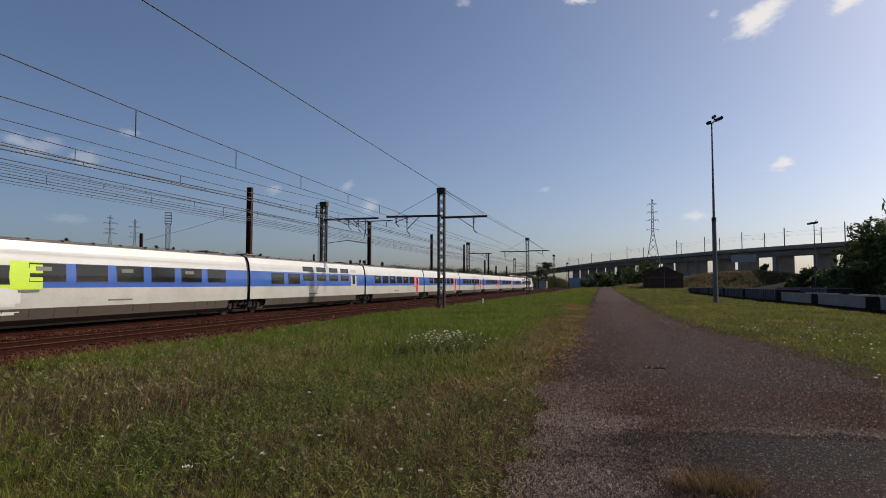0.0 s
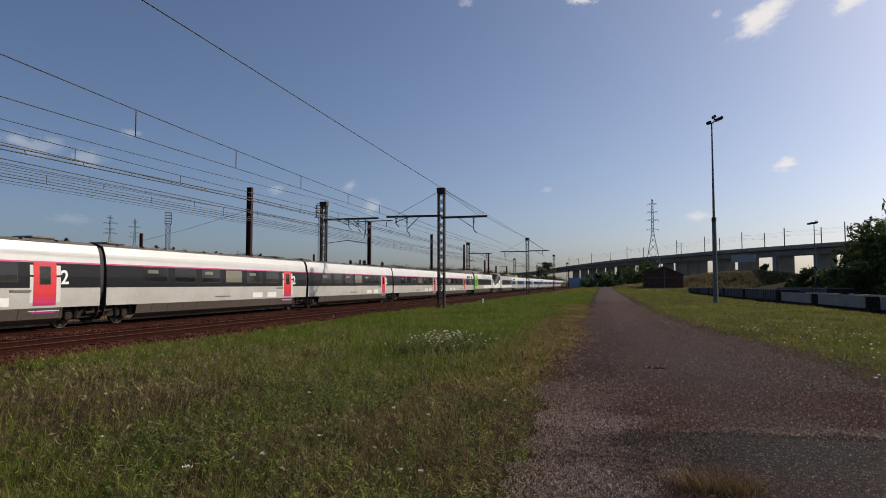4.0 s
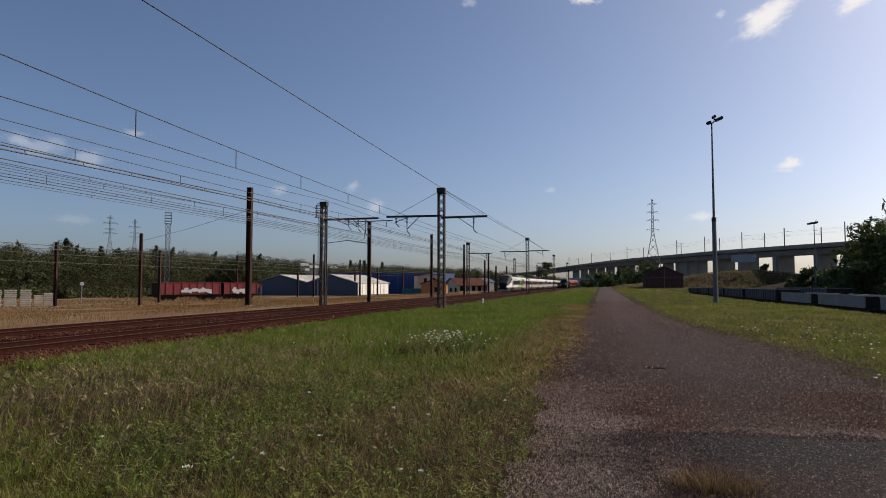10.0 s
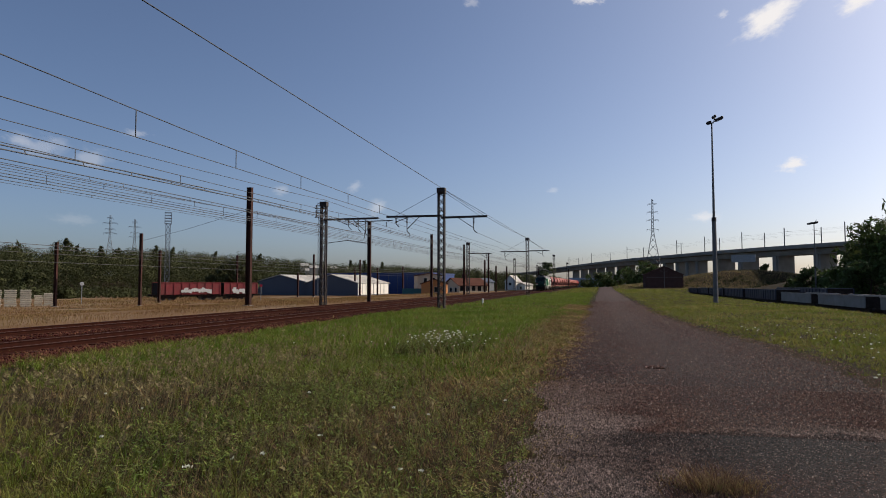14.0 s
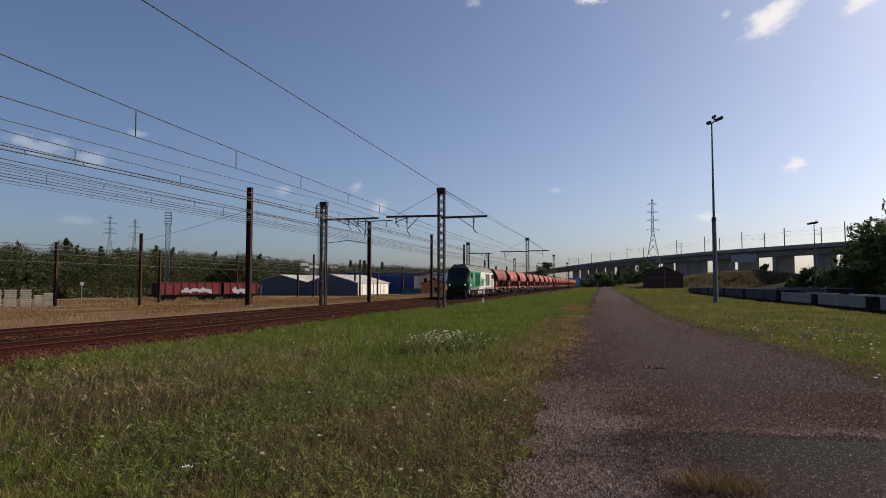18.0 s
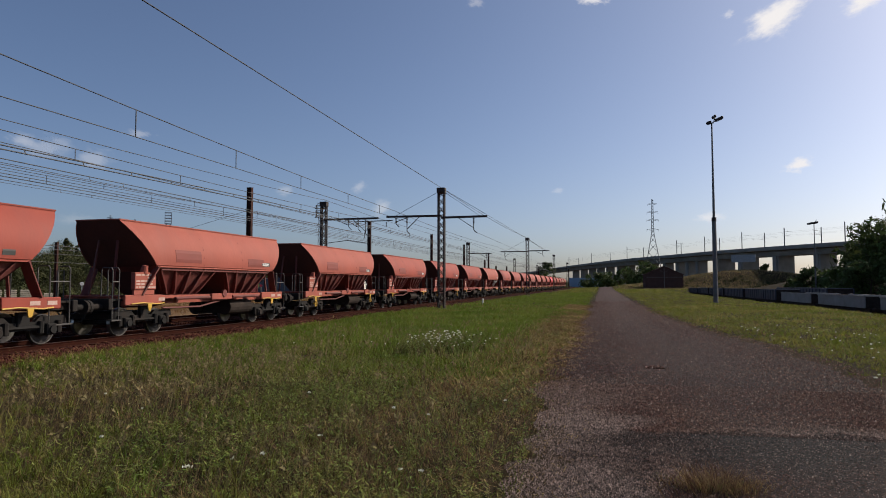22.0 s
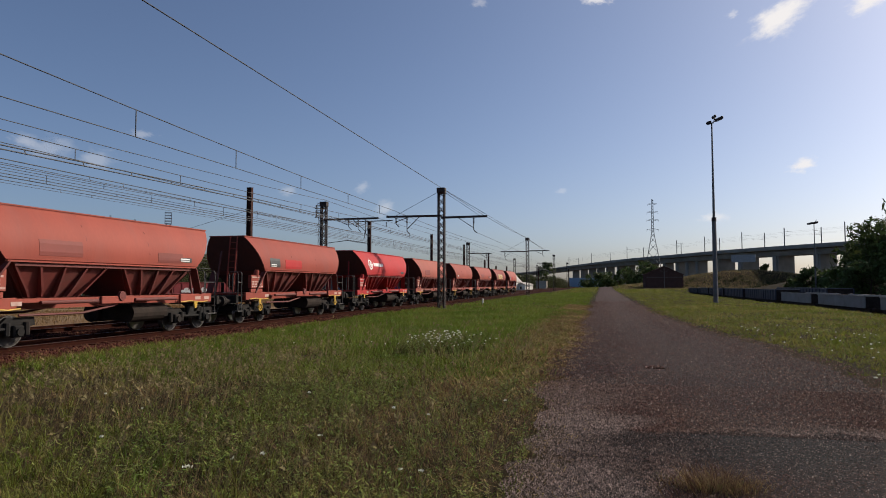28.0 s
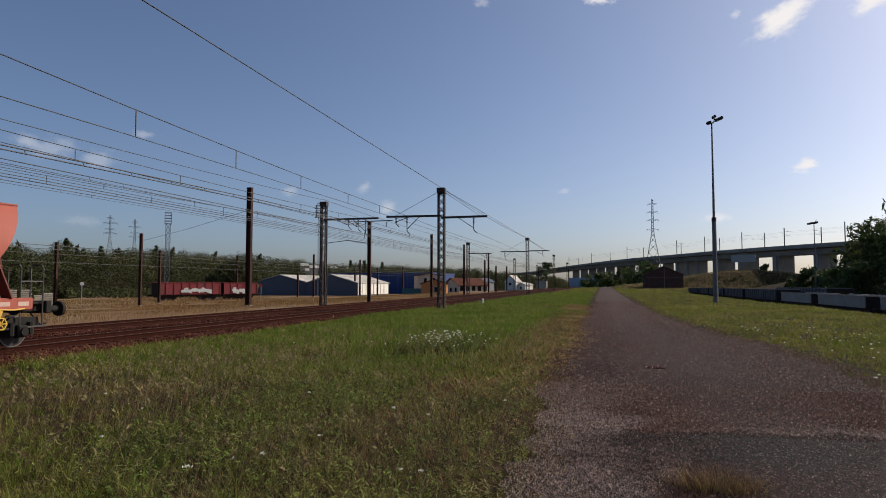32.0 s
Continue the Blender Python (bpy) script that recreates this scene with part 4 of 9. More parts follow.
def tgv_unit(scheme, y_joint):
    """Twelve cars; y_joint: the joint between the rear power car and the trailers at 0 s."""
    pw = power_car(scheme)
    TRAINS.append((pw, FAR_X, y_joint - 22.15, 0.0, V_TGV, 0))
    kinds = ["end", "low", "low", "bar"] + ["high"] * 5
    made = {}
    y = y_joint
    for k in kinds:
        ln = 21.845 if k == "end" else 18.7
        if k in made:
            c = copy_thing(made[k], pose(0, 0, 0))
        else:
            c = made[k] = trailer_car(scheme, k, ln)
        TRAINS.append((c, FAR_X, y, 0.0, V_TGV, 0))
        y += ln
    c = copy_thing(made["end"], pose(0, 0, 0))
    spare = [o for o in c.children if o.name.startswith("bogie")][-1]
    for o in list(spare.children_recursive) + [spare]:
        bpy.data.objects.remove(o)
    TRAINS.append((c, FAR_X, y + 21.845, 0.0, V_TGV, 180))
    y += 21.845
    c = copy_thing(pw, pose(0, 0, 0))
    TRAINS.append((c, FAR_X, y + 22.15, 0.0, V_TGV, 180))


tgv_unit("blue", 37.5 - 1.5 * V_TGV)
tgv_unit("white", 33.68 - 7.0 * V_TGV)

# ---- freight train ----
M["f_green"] = mat("loco_green_paint", (0.006, 0.23, 0.092), (0.006, 0.19, 0.078), 0.4, 0, 0.5, 8, 0, coat=0.2, dirt=(0.02, 0.15, 0.075), dirt_amt=0.4)
# leading cab front: dark green, with the shade on that end mixed in
M["f_green_shaded"] = mat("loco_dark_green_shaded", (0.0025, 0.026, 0.016), (0.002, 0.019, 0.013), 0.5, 0, 0.5, 8, 0, spec=0.3)
M["f_mesh"] = mat("loco_green_mesh", (0.006, 0.13, 0.06), (0.008, 0.17, 0.075), 0.6, 0, 3, 50, 0.4)
M["f_white"] = mat("loco_off_white_paint", (0.68, 0.66, 0.58), (0.58, 0.56, 0.49), 0.45, 0, 0.5, 8, 0, dirt=(0.42, 0.38, 0.32), dirt_amt=0.5)
M["f_grey"] = mat("loco_grey_paint", (0.11, 0.104, 0.096), (0.08, 0.076, 0.07), 0.6, 0, 0.6, 8, 0.1, dirt=(0.1, 0.09, 0.08), dirt_amt=0.5)
M["f_sill"] = mat("loco_sill_dirty_grey", (0.19, 0.17, 0.145), (0.13, 0.115, 0.10), 0.7, 0, 0.8, 10, 0.1)
M["f_grille"] = mat("loco_mesh_grille", (0.24, 0.21, 0.17), (0.29, 0.25, 0.20), 0.7, 0.1, 3, 50, 0.4)
M["f_rust"] = mat("bogie_rust_brown", (0.05, 0.034, 0.027), (0.026, 0.019, 0.016), 0.85, 0, 2, 25, 0.3)
M["tank"] = mat("fuel_tank_steel", (0.25, 0.24, 0.22), (0.17, 0.16, 0.15), 0.6, 0.2, 1, 10, 0.1)
M["lamp_glow"] = bpy.data.materials.new("headlight_glow")
M["lamp_glow"].use_nodes = True
M["lamp_glow"].node_tree.nodes["Principled BSDF"].inputs["Emission Color"].default_value = (1, 0.92, 0.75, 1)
M["lamp_glow"].node_tree.nodes["Principled BSDF"].inputs["Emission Strength"].default_value = 1.0
for nm, a, b in (("hop_a", (0.32, 0.07, 0.046), (0.25, 0.056, 0.038)), ("hop_b", (0.35, 0.092, 0.064), (0.28, 0.075, 0.052)), ("hop_c", (0.29, 0.06, 0.04), (0.24, 0.05, 0.034)), ("hop_d", (0.22, 0.046, 0.032), (0.18, 0.04, 0.028)), ("hop_red", (0.42, 0.028, 0.028), (0.37, 0.025, 0.025))):
    M[nm] = mat("hopper_red_paint_" + nm[-1], a, b, 0.65, 0, 0.5, 9, 0.05, spec=0.2, stretch=(1, 1.6, 0.45), dirt=tuple(v * 0.62 + 0.03 for v in a), dirt_amt=0.55, dirt_scale=0.9)
# lower reds: dirt plus the shade under the bulging sides, darkened into the colour
M["hop_shaded"] = mat("hopper_shaded_red", (0.15, 0.024, 0.018), (0.095, 0.019, 0.014), 0.7, 0, 0.7, 9, 0.1, dirt=(0.07, 0.03, 0.024), dirt_amt=0.6)
M["hop_red_shaded"] = mat("hopper_shaded_bright_red", (0.30, 0.022, 0.02), (0.22, 0.02, 0.018), 0.65, 0, 0.7, 9, 0.1, spec=0.2, dirt=(0.10, 0.03, 0.024), dirt_amt=0.5)
# end walls turned from the sun: their shade is put into this darker red
M["hop_end_shaded"] = mat("hopper_end_shaded", (0.10, 0.04, 0.032), (0.07, 0.032, 0.028), 0.85, 0, 0.8, 9, 0.2)
M["yellow"] = mat("yellow_lever_paint", (0.55, 0.33, 0.03), (0.45, 0.27, 0.03), 0.5, 0, 3, 20)
M["y25"] = mat("wagon_bogie_grey", (0.022, 0.021, 0.02), (0.013, 0.0125, 0.012), 0.8, 0, 2, 25, 0.2, dirt=(0.05, 0.034, 0.027), dirt_amt=0.5)
M["rail_grey"] = mat("handrail_dark_grey", (0.08, 0.075, 0.07), (0.05, 0.046, 0.044), 0.6, 0.2, 3, 20)
M["faded_white"] = mat("faded_white_paint", (0.50, 0.38, 0.33), (0.38, 0.22, 0.18), 0.6, 0, 3, 20)
M["scrawl_grey"] = mat("scrawl_grey_paint", (0.42, 0.43, 0.40), (0.30, 0.31, 0.29), 0.6, 0, 3, 12)
M["patch"] = mat("paint_patch_dull_red", (0.20, 0.035, 0.024), (0.16, 0.03, 0.02), 0.7, 0, 1, 9)
M["sign_white"] = mat("sign_white", (0.72, 0.72, 0.70), (0.62, 0.62, 0.6), 0.5, 0, 2, 20)
M["sign_black"] = mat("sign_black", (0.03, 0.03, 0.03), (0.05, 0.05, 0.045), 0.5, 0, 2, 20)
M["sign_blue"] = mat("sign_blue", (0.03, 0.06, 0.22), None, 0.5)


def locomotive():
    """Freight locomotive, centred at the origin; its leading cab faces -y."""
    lo = thing("freight_locomotive", "green, white and grey diesel freight locomotive with louvred sides", "locomotive", group="freight train")
    W, ZS, ZR, ZT = 1.43, 1.37, 3.42, 4.22
    # sides: leading half green, trailing half off-white, split along a slanting line
    def side(name, pts, material, label=""):
        bm = bm_()
        for s in (1, -1):
            prism_x(bm, pts, s * (W - 0.05), s * W)
        return part(name, bm, material, lo, label)
    side("side_panel", [(-8.45, ZS), (-8.45, 2.3), (-8.05, ZR), (-1.15, ZR), (-2.25, ZS)], "f_green", "bright green side panel")
    side("side_panel", [(-2.25, ZS), (-1.15, ZR), (8.3, ZR), (8.95, 2.3), (9.0, ZS)], "f_white", "off-white side panel")
    side("rear_edge", [(8.32, ZR), (8.5, ZR), (9.25, 2.3), (9.2, ZS), (9.02, ZS), (8.97, 2.3)], "f_green", "green corner edge")
    bm = bm_()
    for s in (1, -1):
        prism_x(bm, [(-8.45, 1.12), (-8.45, ZS), (9.15, ZS), (9.0, 1.12)], s * (W - 0.06), s * (W - 0.005))
    part("sill", bm, "f_sill", lo, "dirty grey underframe sill")
    side("sill_panel", [(-2.4, 1.13), (-2.25, ZS), (1.5, ZS), (1.2, 1.13)], "f_white")
    # cab fronts: a rounded nose, a raked windscreen above it; half-widths narrow towards the front
    for s, nm in ((-1, "f_green_shaded"), (1, "f_green")):
        back, o = (8.43, 0.0) if s < 0 else (8.98, 0.35)
        levels = [(1.10, 8.88, 1.02), (1.35, 8.98, 1.05), (1.8, 9.06, 1.06), (2.2, 9.02, 1.06), (2.42, 8.86, 1.05), (3.0, 8.50, 1.02), (3.45, 8.22, 1.0), (3.75, 8.02, 0.97)]
        vs, fs = [], []
        for z, yf, w in levels:
            yb = back if z < 2.3 else back - (z - 2.3) * (0.36 if s < 0 else 0.58)
            wide = W if z < 3.42 else W - (z - 3.42) * 0.6
            yf = max(yf + o, yb + 0.02)
            ring = [(wide, yb), (wide * 0.97, yb + (yf - yb) * 0.38), ((wide + w) / 2, yb + (yf - yb) * 0.72), (w, yb + (yf - yb) * 0.93), (w * 0.5, yf), (0, yf + 0.02)]
            vs += [(x, s * y, z) for x, y in ring] + [(-x, s * y, z) for x, y in reversed(ring[:-1])]
        n = 11
        for k in range(len(levels) - 1):
            for i in range(n - 1):
                f = (k * n + i, k * n + i + 1, (k + 1) * n + i + 1, (k + 1) * n + i)
                fs.append(f if s > 0 else f[::-1])
        front = raw("cab_front", vs, fs, nm, lo, "dark green rounded cab front, darkened further as shade" if s < 0 else "green cab end", smooth=True)
        front.data.set_sharp_from_angle(angle=radians(35))
        yw = 8.86 + o
        bm = bm_()
        nn = Vector((0, s * 0.85, 0.53)).normalized() * 0.03
        bm.faces.new([bm.verts.new(Vector(p) + nn) for p in ((-0.96, s * (yw - 0.07), 2.5), (0.96, s * (yw - 0.07), 2.5), (0.92, s * (yw - 0.62), 3.42), (-0.92, s * (yw - 0.62), 3.42))])
        ws = part("windscreen", bm, "glass", lo, "dark wide windscreen")
        bm = bm_()
        for e in (-0.45, 0.45):
            beam(bm, (e, s * (yw - 0.02), 2.5), (e + 0.3, s * (yw - 0.35), 3.1), 0.025)
        part("wiper", bm, "black", ws)
        bm = bm_()
        for e in (-1, 1):
            cyl(bm, (e * 0.98, s * (8.9 + o), 1.72), (e * 0.98, s * (9.04 + o), 1.72), 0.07, 14)
        part("headlight", bm, "lamp_glow" if s < 0 else "glass", lo, "small round headlight")
        bm = bm_()
        cyl(bm, (0, s * (8.95 + o), 2.28), (0, s * (9.05 + o), 2.28), 0.1, 14)
        part("upper_headlight", bm, "glass", lo, "dark round upper headlight")
        bm = bm_()
        for e in (-1, 1):
            box(bm, e * 0.88, e * 1.08, s * (8.9 + o), s * (9.03 + o), 1.92, 1.98)
        part("tail_light", bm, "t_red", lo)
        bm = bm_()
        box(bm, -1.32, 1.32, s * 9.1, s * 9.5, 0.85, 1.15, 0.03)
        box(bm, -1.15, 1.15, s * 8.6, s * 9.2, 0.9, 1.12)
        for e in (-1, 1):
            cyl(bm, (e * 0.875, s * 9.6, 1.06), (e * 0.875, s * 10.05, 1.06), 0.11, 10)
            cyl(bm, (e * 0.875, s * 10.03, 1.06), (e * 0.875, s * 10.12, 1.06), 0.24, 16)
        prism_x(bm, [(s * 9.3, 0.9), (s * 9.9, 0.9), (s * 9.7, 0.25), (s * 9.4, 0.25)], -1.2, 1.2)
        for e in (-0.35, 0.35):
            tube(bm, [(e, s * 9.65, 1.0), (e, s * 9.9, 0.7), (e * 0.5, s * 9.85, 0.5)], 0.03)
        part("buffer_beam", bm, "under", lo, "black buffer beam with buffers")
        bm = bm_()
        box(bm, 1.1, 1.42, s * 8.2, s * 8.85, 0.62, 1.12, 0.03)
        box(bm, -1.42, -1.1, s * 8.2, s * 8.85, 0.62, 1.12, 0.03)
        part("step_box", bm, "f_sill", lo)
    # white edge line on the leading cab
    bm = bm_()
    for e in (1, -1):
        beam(bm, (e * 1.425, -8.47, 2.42), (e * 1.425, -8.1, 3.4), 0.05)
    part("edge_stripe", bm, "t_white", lo)
    # roof
    bm = bm_()
    prism_y(bm, [(W, ZR), (1.28, 3.72), (0.86, 4.1), (0.7, ZT), (-0.7, ZT), (-0.86, 4.1), (-1.28, 3.72), (-W, ZR)], -7.9, 8.2)
    part("roof", bm, "f_grey", lo, "dusty grey roof with sloping edges")
    for s, ya, yb in ((-1, 7.9, 8.12), (1, 8.2, 8.5)):
        bm = bm_()
        vs = [bm.verts.new((x, s * ya, z)) for x, z in ((W, ZR), (1.28, 3.72), (0.86, 4.1), (0.7, ZT), (-0.7, ZT), (-0.86, 4.1), (-1.28, 3.72), (-W, ZR))]
        lo_ = [bm.verts.new(p) for p in ((1.4, s * yb, 3.40), (1.2, s * (yb + 0.05), 3.76), (-1.2, s * (yb + 0.05), 3.76), (-1.4, s * yb, 3.40))]
        bm.faces.new((vs[0], vs[1], lo_[1], lo_[0]))
        bm.faces.new((vs[1], vs[2], vs[3], vs[4], vs[5], vs[6], lo_[2], lo_[1]))
        bm.faces.new((vs[6], vs[7], lo_[3], lo_[2]))
        for e in (0.75, -0.75):
            box(bm, e * 0.8 - 0.16, e * 0.8 + 0.16, s * (ya - 0.6), s * (ya - 0.15), ZT - 0.1, ZT + 0.07, 0.03)
        part("cab_roof", bm, "f_grey", lo)
    bm = bm_()
    for y0, y1, h in ((-6.0, -1.5, 0.12), (-1.2, 0.6, 0.08), (2.0, 3.4, 0.1), (5.0, 6.6, 0.08)):
        box(bm, -0.62, 0.62, y0, y1, ZT - 0.02, ZT + h, 0.03)
    part("roof_fan_cover", bm, "grille", lo, "dark roof fan covers")
    bm = bm_()
    for e in (1, -1):
        beam(bm, (e * 1.3, -7.5, 3.7), (e * 1.3, -0.5, 3.7), 0.03)
        for y in (-7.5, -5.5, -0.5, 3.0, 6.5):
            box(bm, e * 1.05, e * 1.12, y, y + 0.12, 3.9, 4.0)
        for y in (-5.7, -1.4, 2.4, 5.8):
            beam(bm, (e * 1.435, y, ZR), (e * 0.88, y, 4.1), 0.025)
    part("roof_seam", bm, "under", lo)
    # louvres, grilles, doors
    bm, bw = bm_(), bm_()
    for e in (1, -1):
        for y0, y1, tgt in ((-6.35, -5.0, bm), (-1.95, -1.2, bm), (0.7, 1.85, bw), (5.35, 6.4, bw)):
            for k in range(8):
                z = 1.62 + 0.215 * k
                if tgt is bm and y0 == -1.95 and k > 6:
                    continue
                yo = 0.0 if y0 != -1.95 else -0.42 * (1 - k / 8)
                prism_y(tgt, [(e * (W - 0.01), z), (e * (W + 0.03), z + 0.015), (e * (W - 0.01), z + 0.18)], y0 + yo, y1 + yo)
    part("louvre", bm, "f_green", lo, "green horizontal louvres")
    part("louvre", bw, "f_white", lo, "white horizontal louvres")
    for y0, y1, m1, m2 in ((-5.0, -2.0, "f_mesh", "f_green"), (2.25, 5.3, "f_grille", "f_white")):
        ym = (y0 + y1) / 2
        bm = bm_()
        for e in (1, -1):
            for a, b in ((y0 + 0.1, ym - 0.05), (ym + 0.05, y1 - 0.1)):
                box(bm, e * (W - 0.02), e * (W + 0.012), a, b, 1.6, 3.2)
        g = part("air_grille", bm, m1, lo, "mesh air intake grille")
        bm = bm_()
        for e in (1, -1):
            for a in (y0, ym - 0.05, y1 - 0.1):
                box(bm, e * (W - 0.02), e * (W + 0.05), a, a + 0.1, 1.52, 3.28)
            for z in (1.52, 3.2):
                box(bm, e * (W - 0.02), e * (W + 0.045), y0 + 0.1, y1 - 0.1, z, z + 0.08)
        part("grille_frame", bm, m2, g)
        bm = bm_()
        for e in (1, -1):
            for k in range(34):
                y = y0 + 0.14 + (y1 - y0 - 0.28) * k / 33
                if abs(y - ym) > 0.08:
                    box(bm, e * (W + 0.01), e * (W + 0.022), y - 0.012, y + 0.012, 1.62, 3.18)
        part("grille_slat", bm, m1, g)
    for y0, mt in ((-7.15, "f_green"), (6.65, "f_white")):
        bm = bm_()
        for e in (1, -1):
            box(bm, e * (W - 0.02), e * (W + 0.012), y0, y0 + 0.72, 1.42, 3.32, 0.01)
        d = part("cab_door", bm, mt, lo, "narrow cab door")
        bm = bm_()
        for e in (1, -1):
            box(bm, e * (W + 0.005), e * (W + 0.018), y0 + 0.14, y0 + 0.58, 2.6, 3.15, 0.02)
        part("pane", bm, "glass", d)
        bm = bm_()
        for e in (1, -1):
            for y in (y0 - 0.08, y0 + 0.8):
                tube(bm, [(e * W, y, 1.2), (e * (W + 0.07), y, 1.25), (e * (W + 0.07), y, 2.6), (e * W, y, 2.65)], 0.02)
        part("handrail", bm, "galv", d)
    bm = bm_()
    for e in (1, -1):
        for y in (-7.6, 7.6):
            box(bm, e * (W + 0.02), e * (W + 0.16), y, y + 0.22, 2.62, 3.22, 0.03)
    part("mirror", bm, "black", lo, "black wing mirror")
    bm = bm_()
    for e in (1, -1):
        box(bm, e * (W - 0.02), e * (W + 0.02), -0.75, 0.55, 1.4, 3.25, 0.02)
    part("side_door", bm, "f_white", lo, "white side hatch")
    words("lettering", "F", 1.62, "f_green", lo, Matrix.Translation((W + 0.056, -1.72, 1.56)) @ SIDE, "green italic lettering", shear=0.25, wide=1.0, bold=0.035)
    words("lettering", "RET", 1.15, "f_green", lo, Matrix.Translation((W + 0.056, -0.92, 1.66)) @ SIDE, "green italic lettering", shear=0.25, wide=1.0, bold=0.035)
    words("cab_digit", "2", 0.3, "t_white", lo, Matrix.Translation((W + 0.003, 8.45, 1.15)) @ SIDE, "white cab digit", bold=0.006)
    bm = bm_()
    for e in (1, -1):
        for i in range(6):
            box(bm, e * W, e * (W + 0.006), -8.35 + 0.19 * i, -8.22 + 0.19 * i, 1.6, 1.86)
    part("number_bar", bm, "t_white", lo, "white number bars")
    bm = bm_()
    for e in (1, -1):
        prism_x(bm, [(7.75, 1.85), (7.75, 2.22), (8.62, 2.2), (8.55, 1.82)], e * W, e * (W + 0.01))
    pl = part("emblem_plaque", bm, mat("emblem_red", (0.5, 0.03, 0.07), None, 0.4), lo, "red emblem plaque")
    bm = bm_()
    for e in (1, -1):
        for i in range(4):
            box(bm, e * W, e * (W + 0.014), 7.86 + 0.17 * i, 7.98 + 0.17 * i, 1.95, 2.11)
    part("emblem_bar", bm, "t_white", pl)
    bm = bm_()
    for e in (1, -1):
        for y in (-7.9, -3.4, -2.9, 0.6, 2.9, 7.7):
            cyl(bm, (e * (W - 0.02), y, 1.24), (e * (W + 0.02), y, 1.24), 0.1, 12)
    part("filler_ring", bm, "under", lo)
    # under the floor
    bm = bm_()
    cyl(bm, (0.95, -2.5, 0.72), (0.95, 0.5, 0.72), 0.33, 18)
    cyl(bm, (-0.95, -2.5, 0.72), (-0.95, 0.5, 0.72), 0.33, 18)
    part("fuel_tank", bm, "tank", lo, "bare steel cylindrical tank")
    bm = bm_()
    box(bm, -1.3, 1.3, 0.9, 2.7, 0.42, 1.1, 0.03)
    for k in range(6):
        box(bm, 1.3, 1.33, 0.95, 2.65, 0.48 + 0.1 * k, 0.53 + 0.1 * k)
    part("equipment_box", bm, "f_sill", lo, "louvred equipment box")
    bm = bm_()
    box(bm, -1.0, 1.0, -8.9, 8.9, 0.85, 1.15)
    part("underframe", bm, "under", lo)
    for yc in (-5.3, 5.3):
        bm = bm_()
        for e in (1, -1):
            prism_x(bm, [(yc - 2.1, 0.5), (yc - 2.1, 0.75), (yc - 0.8, 0.82), (yc + 0.8, 0.82), (yc + 2.1, 0.75), (yc + 2.1, 0.5), (yc + 0.9, 0.42), (yc - 0.9, 0.42)], e * 1.05, e * 1.2)
            for dy in (-1.3, 1.3):
                box(bm, e * 1.15, e * 1.30, yc + dy - 0.17, yc + dy + 0.17, 0.4, 0.72, 0.04)
                cyl(bm, (e * 1.28, yc + dy, 0.55), (e * 1.34, yc + dy, 0.55), 0.15, 12)
                beam(bm, (e * 1.3, yc + dy - 0.5, 0.9), (e * 1.3, yc + dy + 0.5, 0.86), 0.07)
                for q in (-0.42, 0.42):
                    cyl(bm, (e * 1.2, yc + dy + q, 0.5), (e * 1.2, yc + dy + q, 1.0), 0.13, 10)
            box(bm, e * 1.15, e * 1.3, yc - 0.35, yc + 0.35, 0.45, 1.0, 0.04)
            beam(bm, (e * 1.28, yc - 1.0, 0.95), (e * 1.28, yc - 0.3, 0.5), 0.08)
            tube(bm, [(e * 1.3, yc + 2.2, 1.0), (e * 1.3, yc + 2.4, 0.5), (e * 1.3, yc + 2.0, 0.3)], 0.03)
        b = part("bogie", bm, "f_rust", lo, "rusty brown locomotive bogie")
        for dy in (-1.3, 1.3):
            wheel_parts(b, yc + dy, 0.55)
    return lo


HOP = [(1.4, 2.48), (1.475, 2.52), (1.5, 2.75), (1.475, 3.02), (1.4, 3.3), (1.26, 3.6), (1.08, 3.87), (0.93, 4.04), (0.93, 4.1)]


def painted_word(wg, text, size, y0, z0, material, bold, proud, label):
    """A word painted on the bulging side: the lettering is cut into level strips and laid on the sheet."""
    ob = words("scrawl", text, size, material, wg, Matrix.Identity(4), label, bold=bold)
    bm = bm_()
    bm.from_mesh(ob.data)
    for k in range(-2, 10):
        bmesh.ops.bisect_plane(bm, geom=bm.verts[:] + bm.edges[:] + bm.faces[:], plane_co=(0, k * 0.1, 0), plane_no=(0, 1, 0))
    zs, xs = [p[1] for p in HOP[1:]], [p[0] for p in HOP[1:]]
    for v in bm.verts:
        y, z = y0 + v.co.x, z0 + v.co.y
        v.co = (float(np.interp(z, zs, xs)) + proud + v.co.z, y, z)
    bm.to_mesh(ob.data)
    bm.free()
    return ob


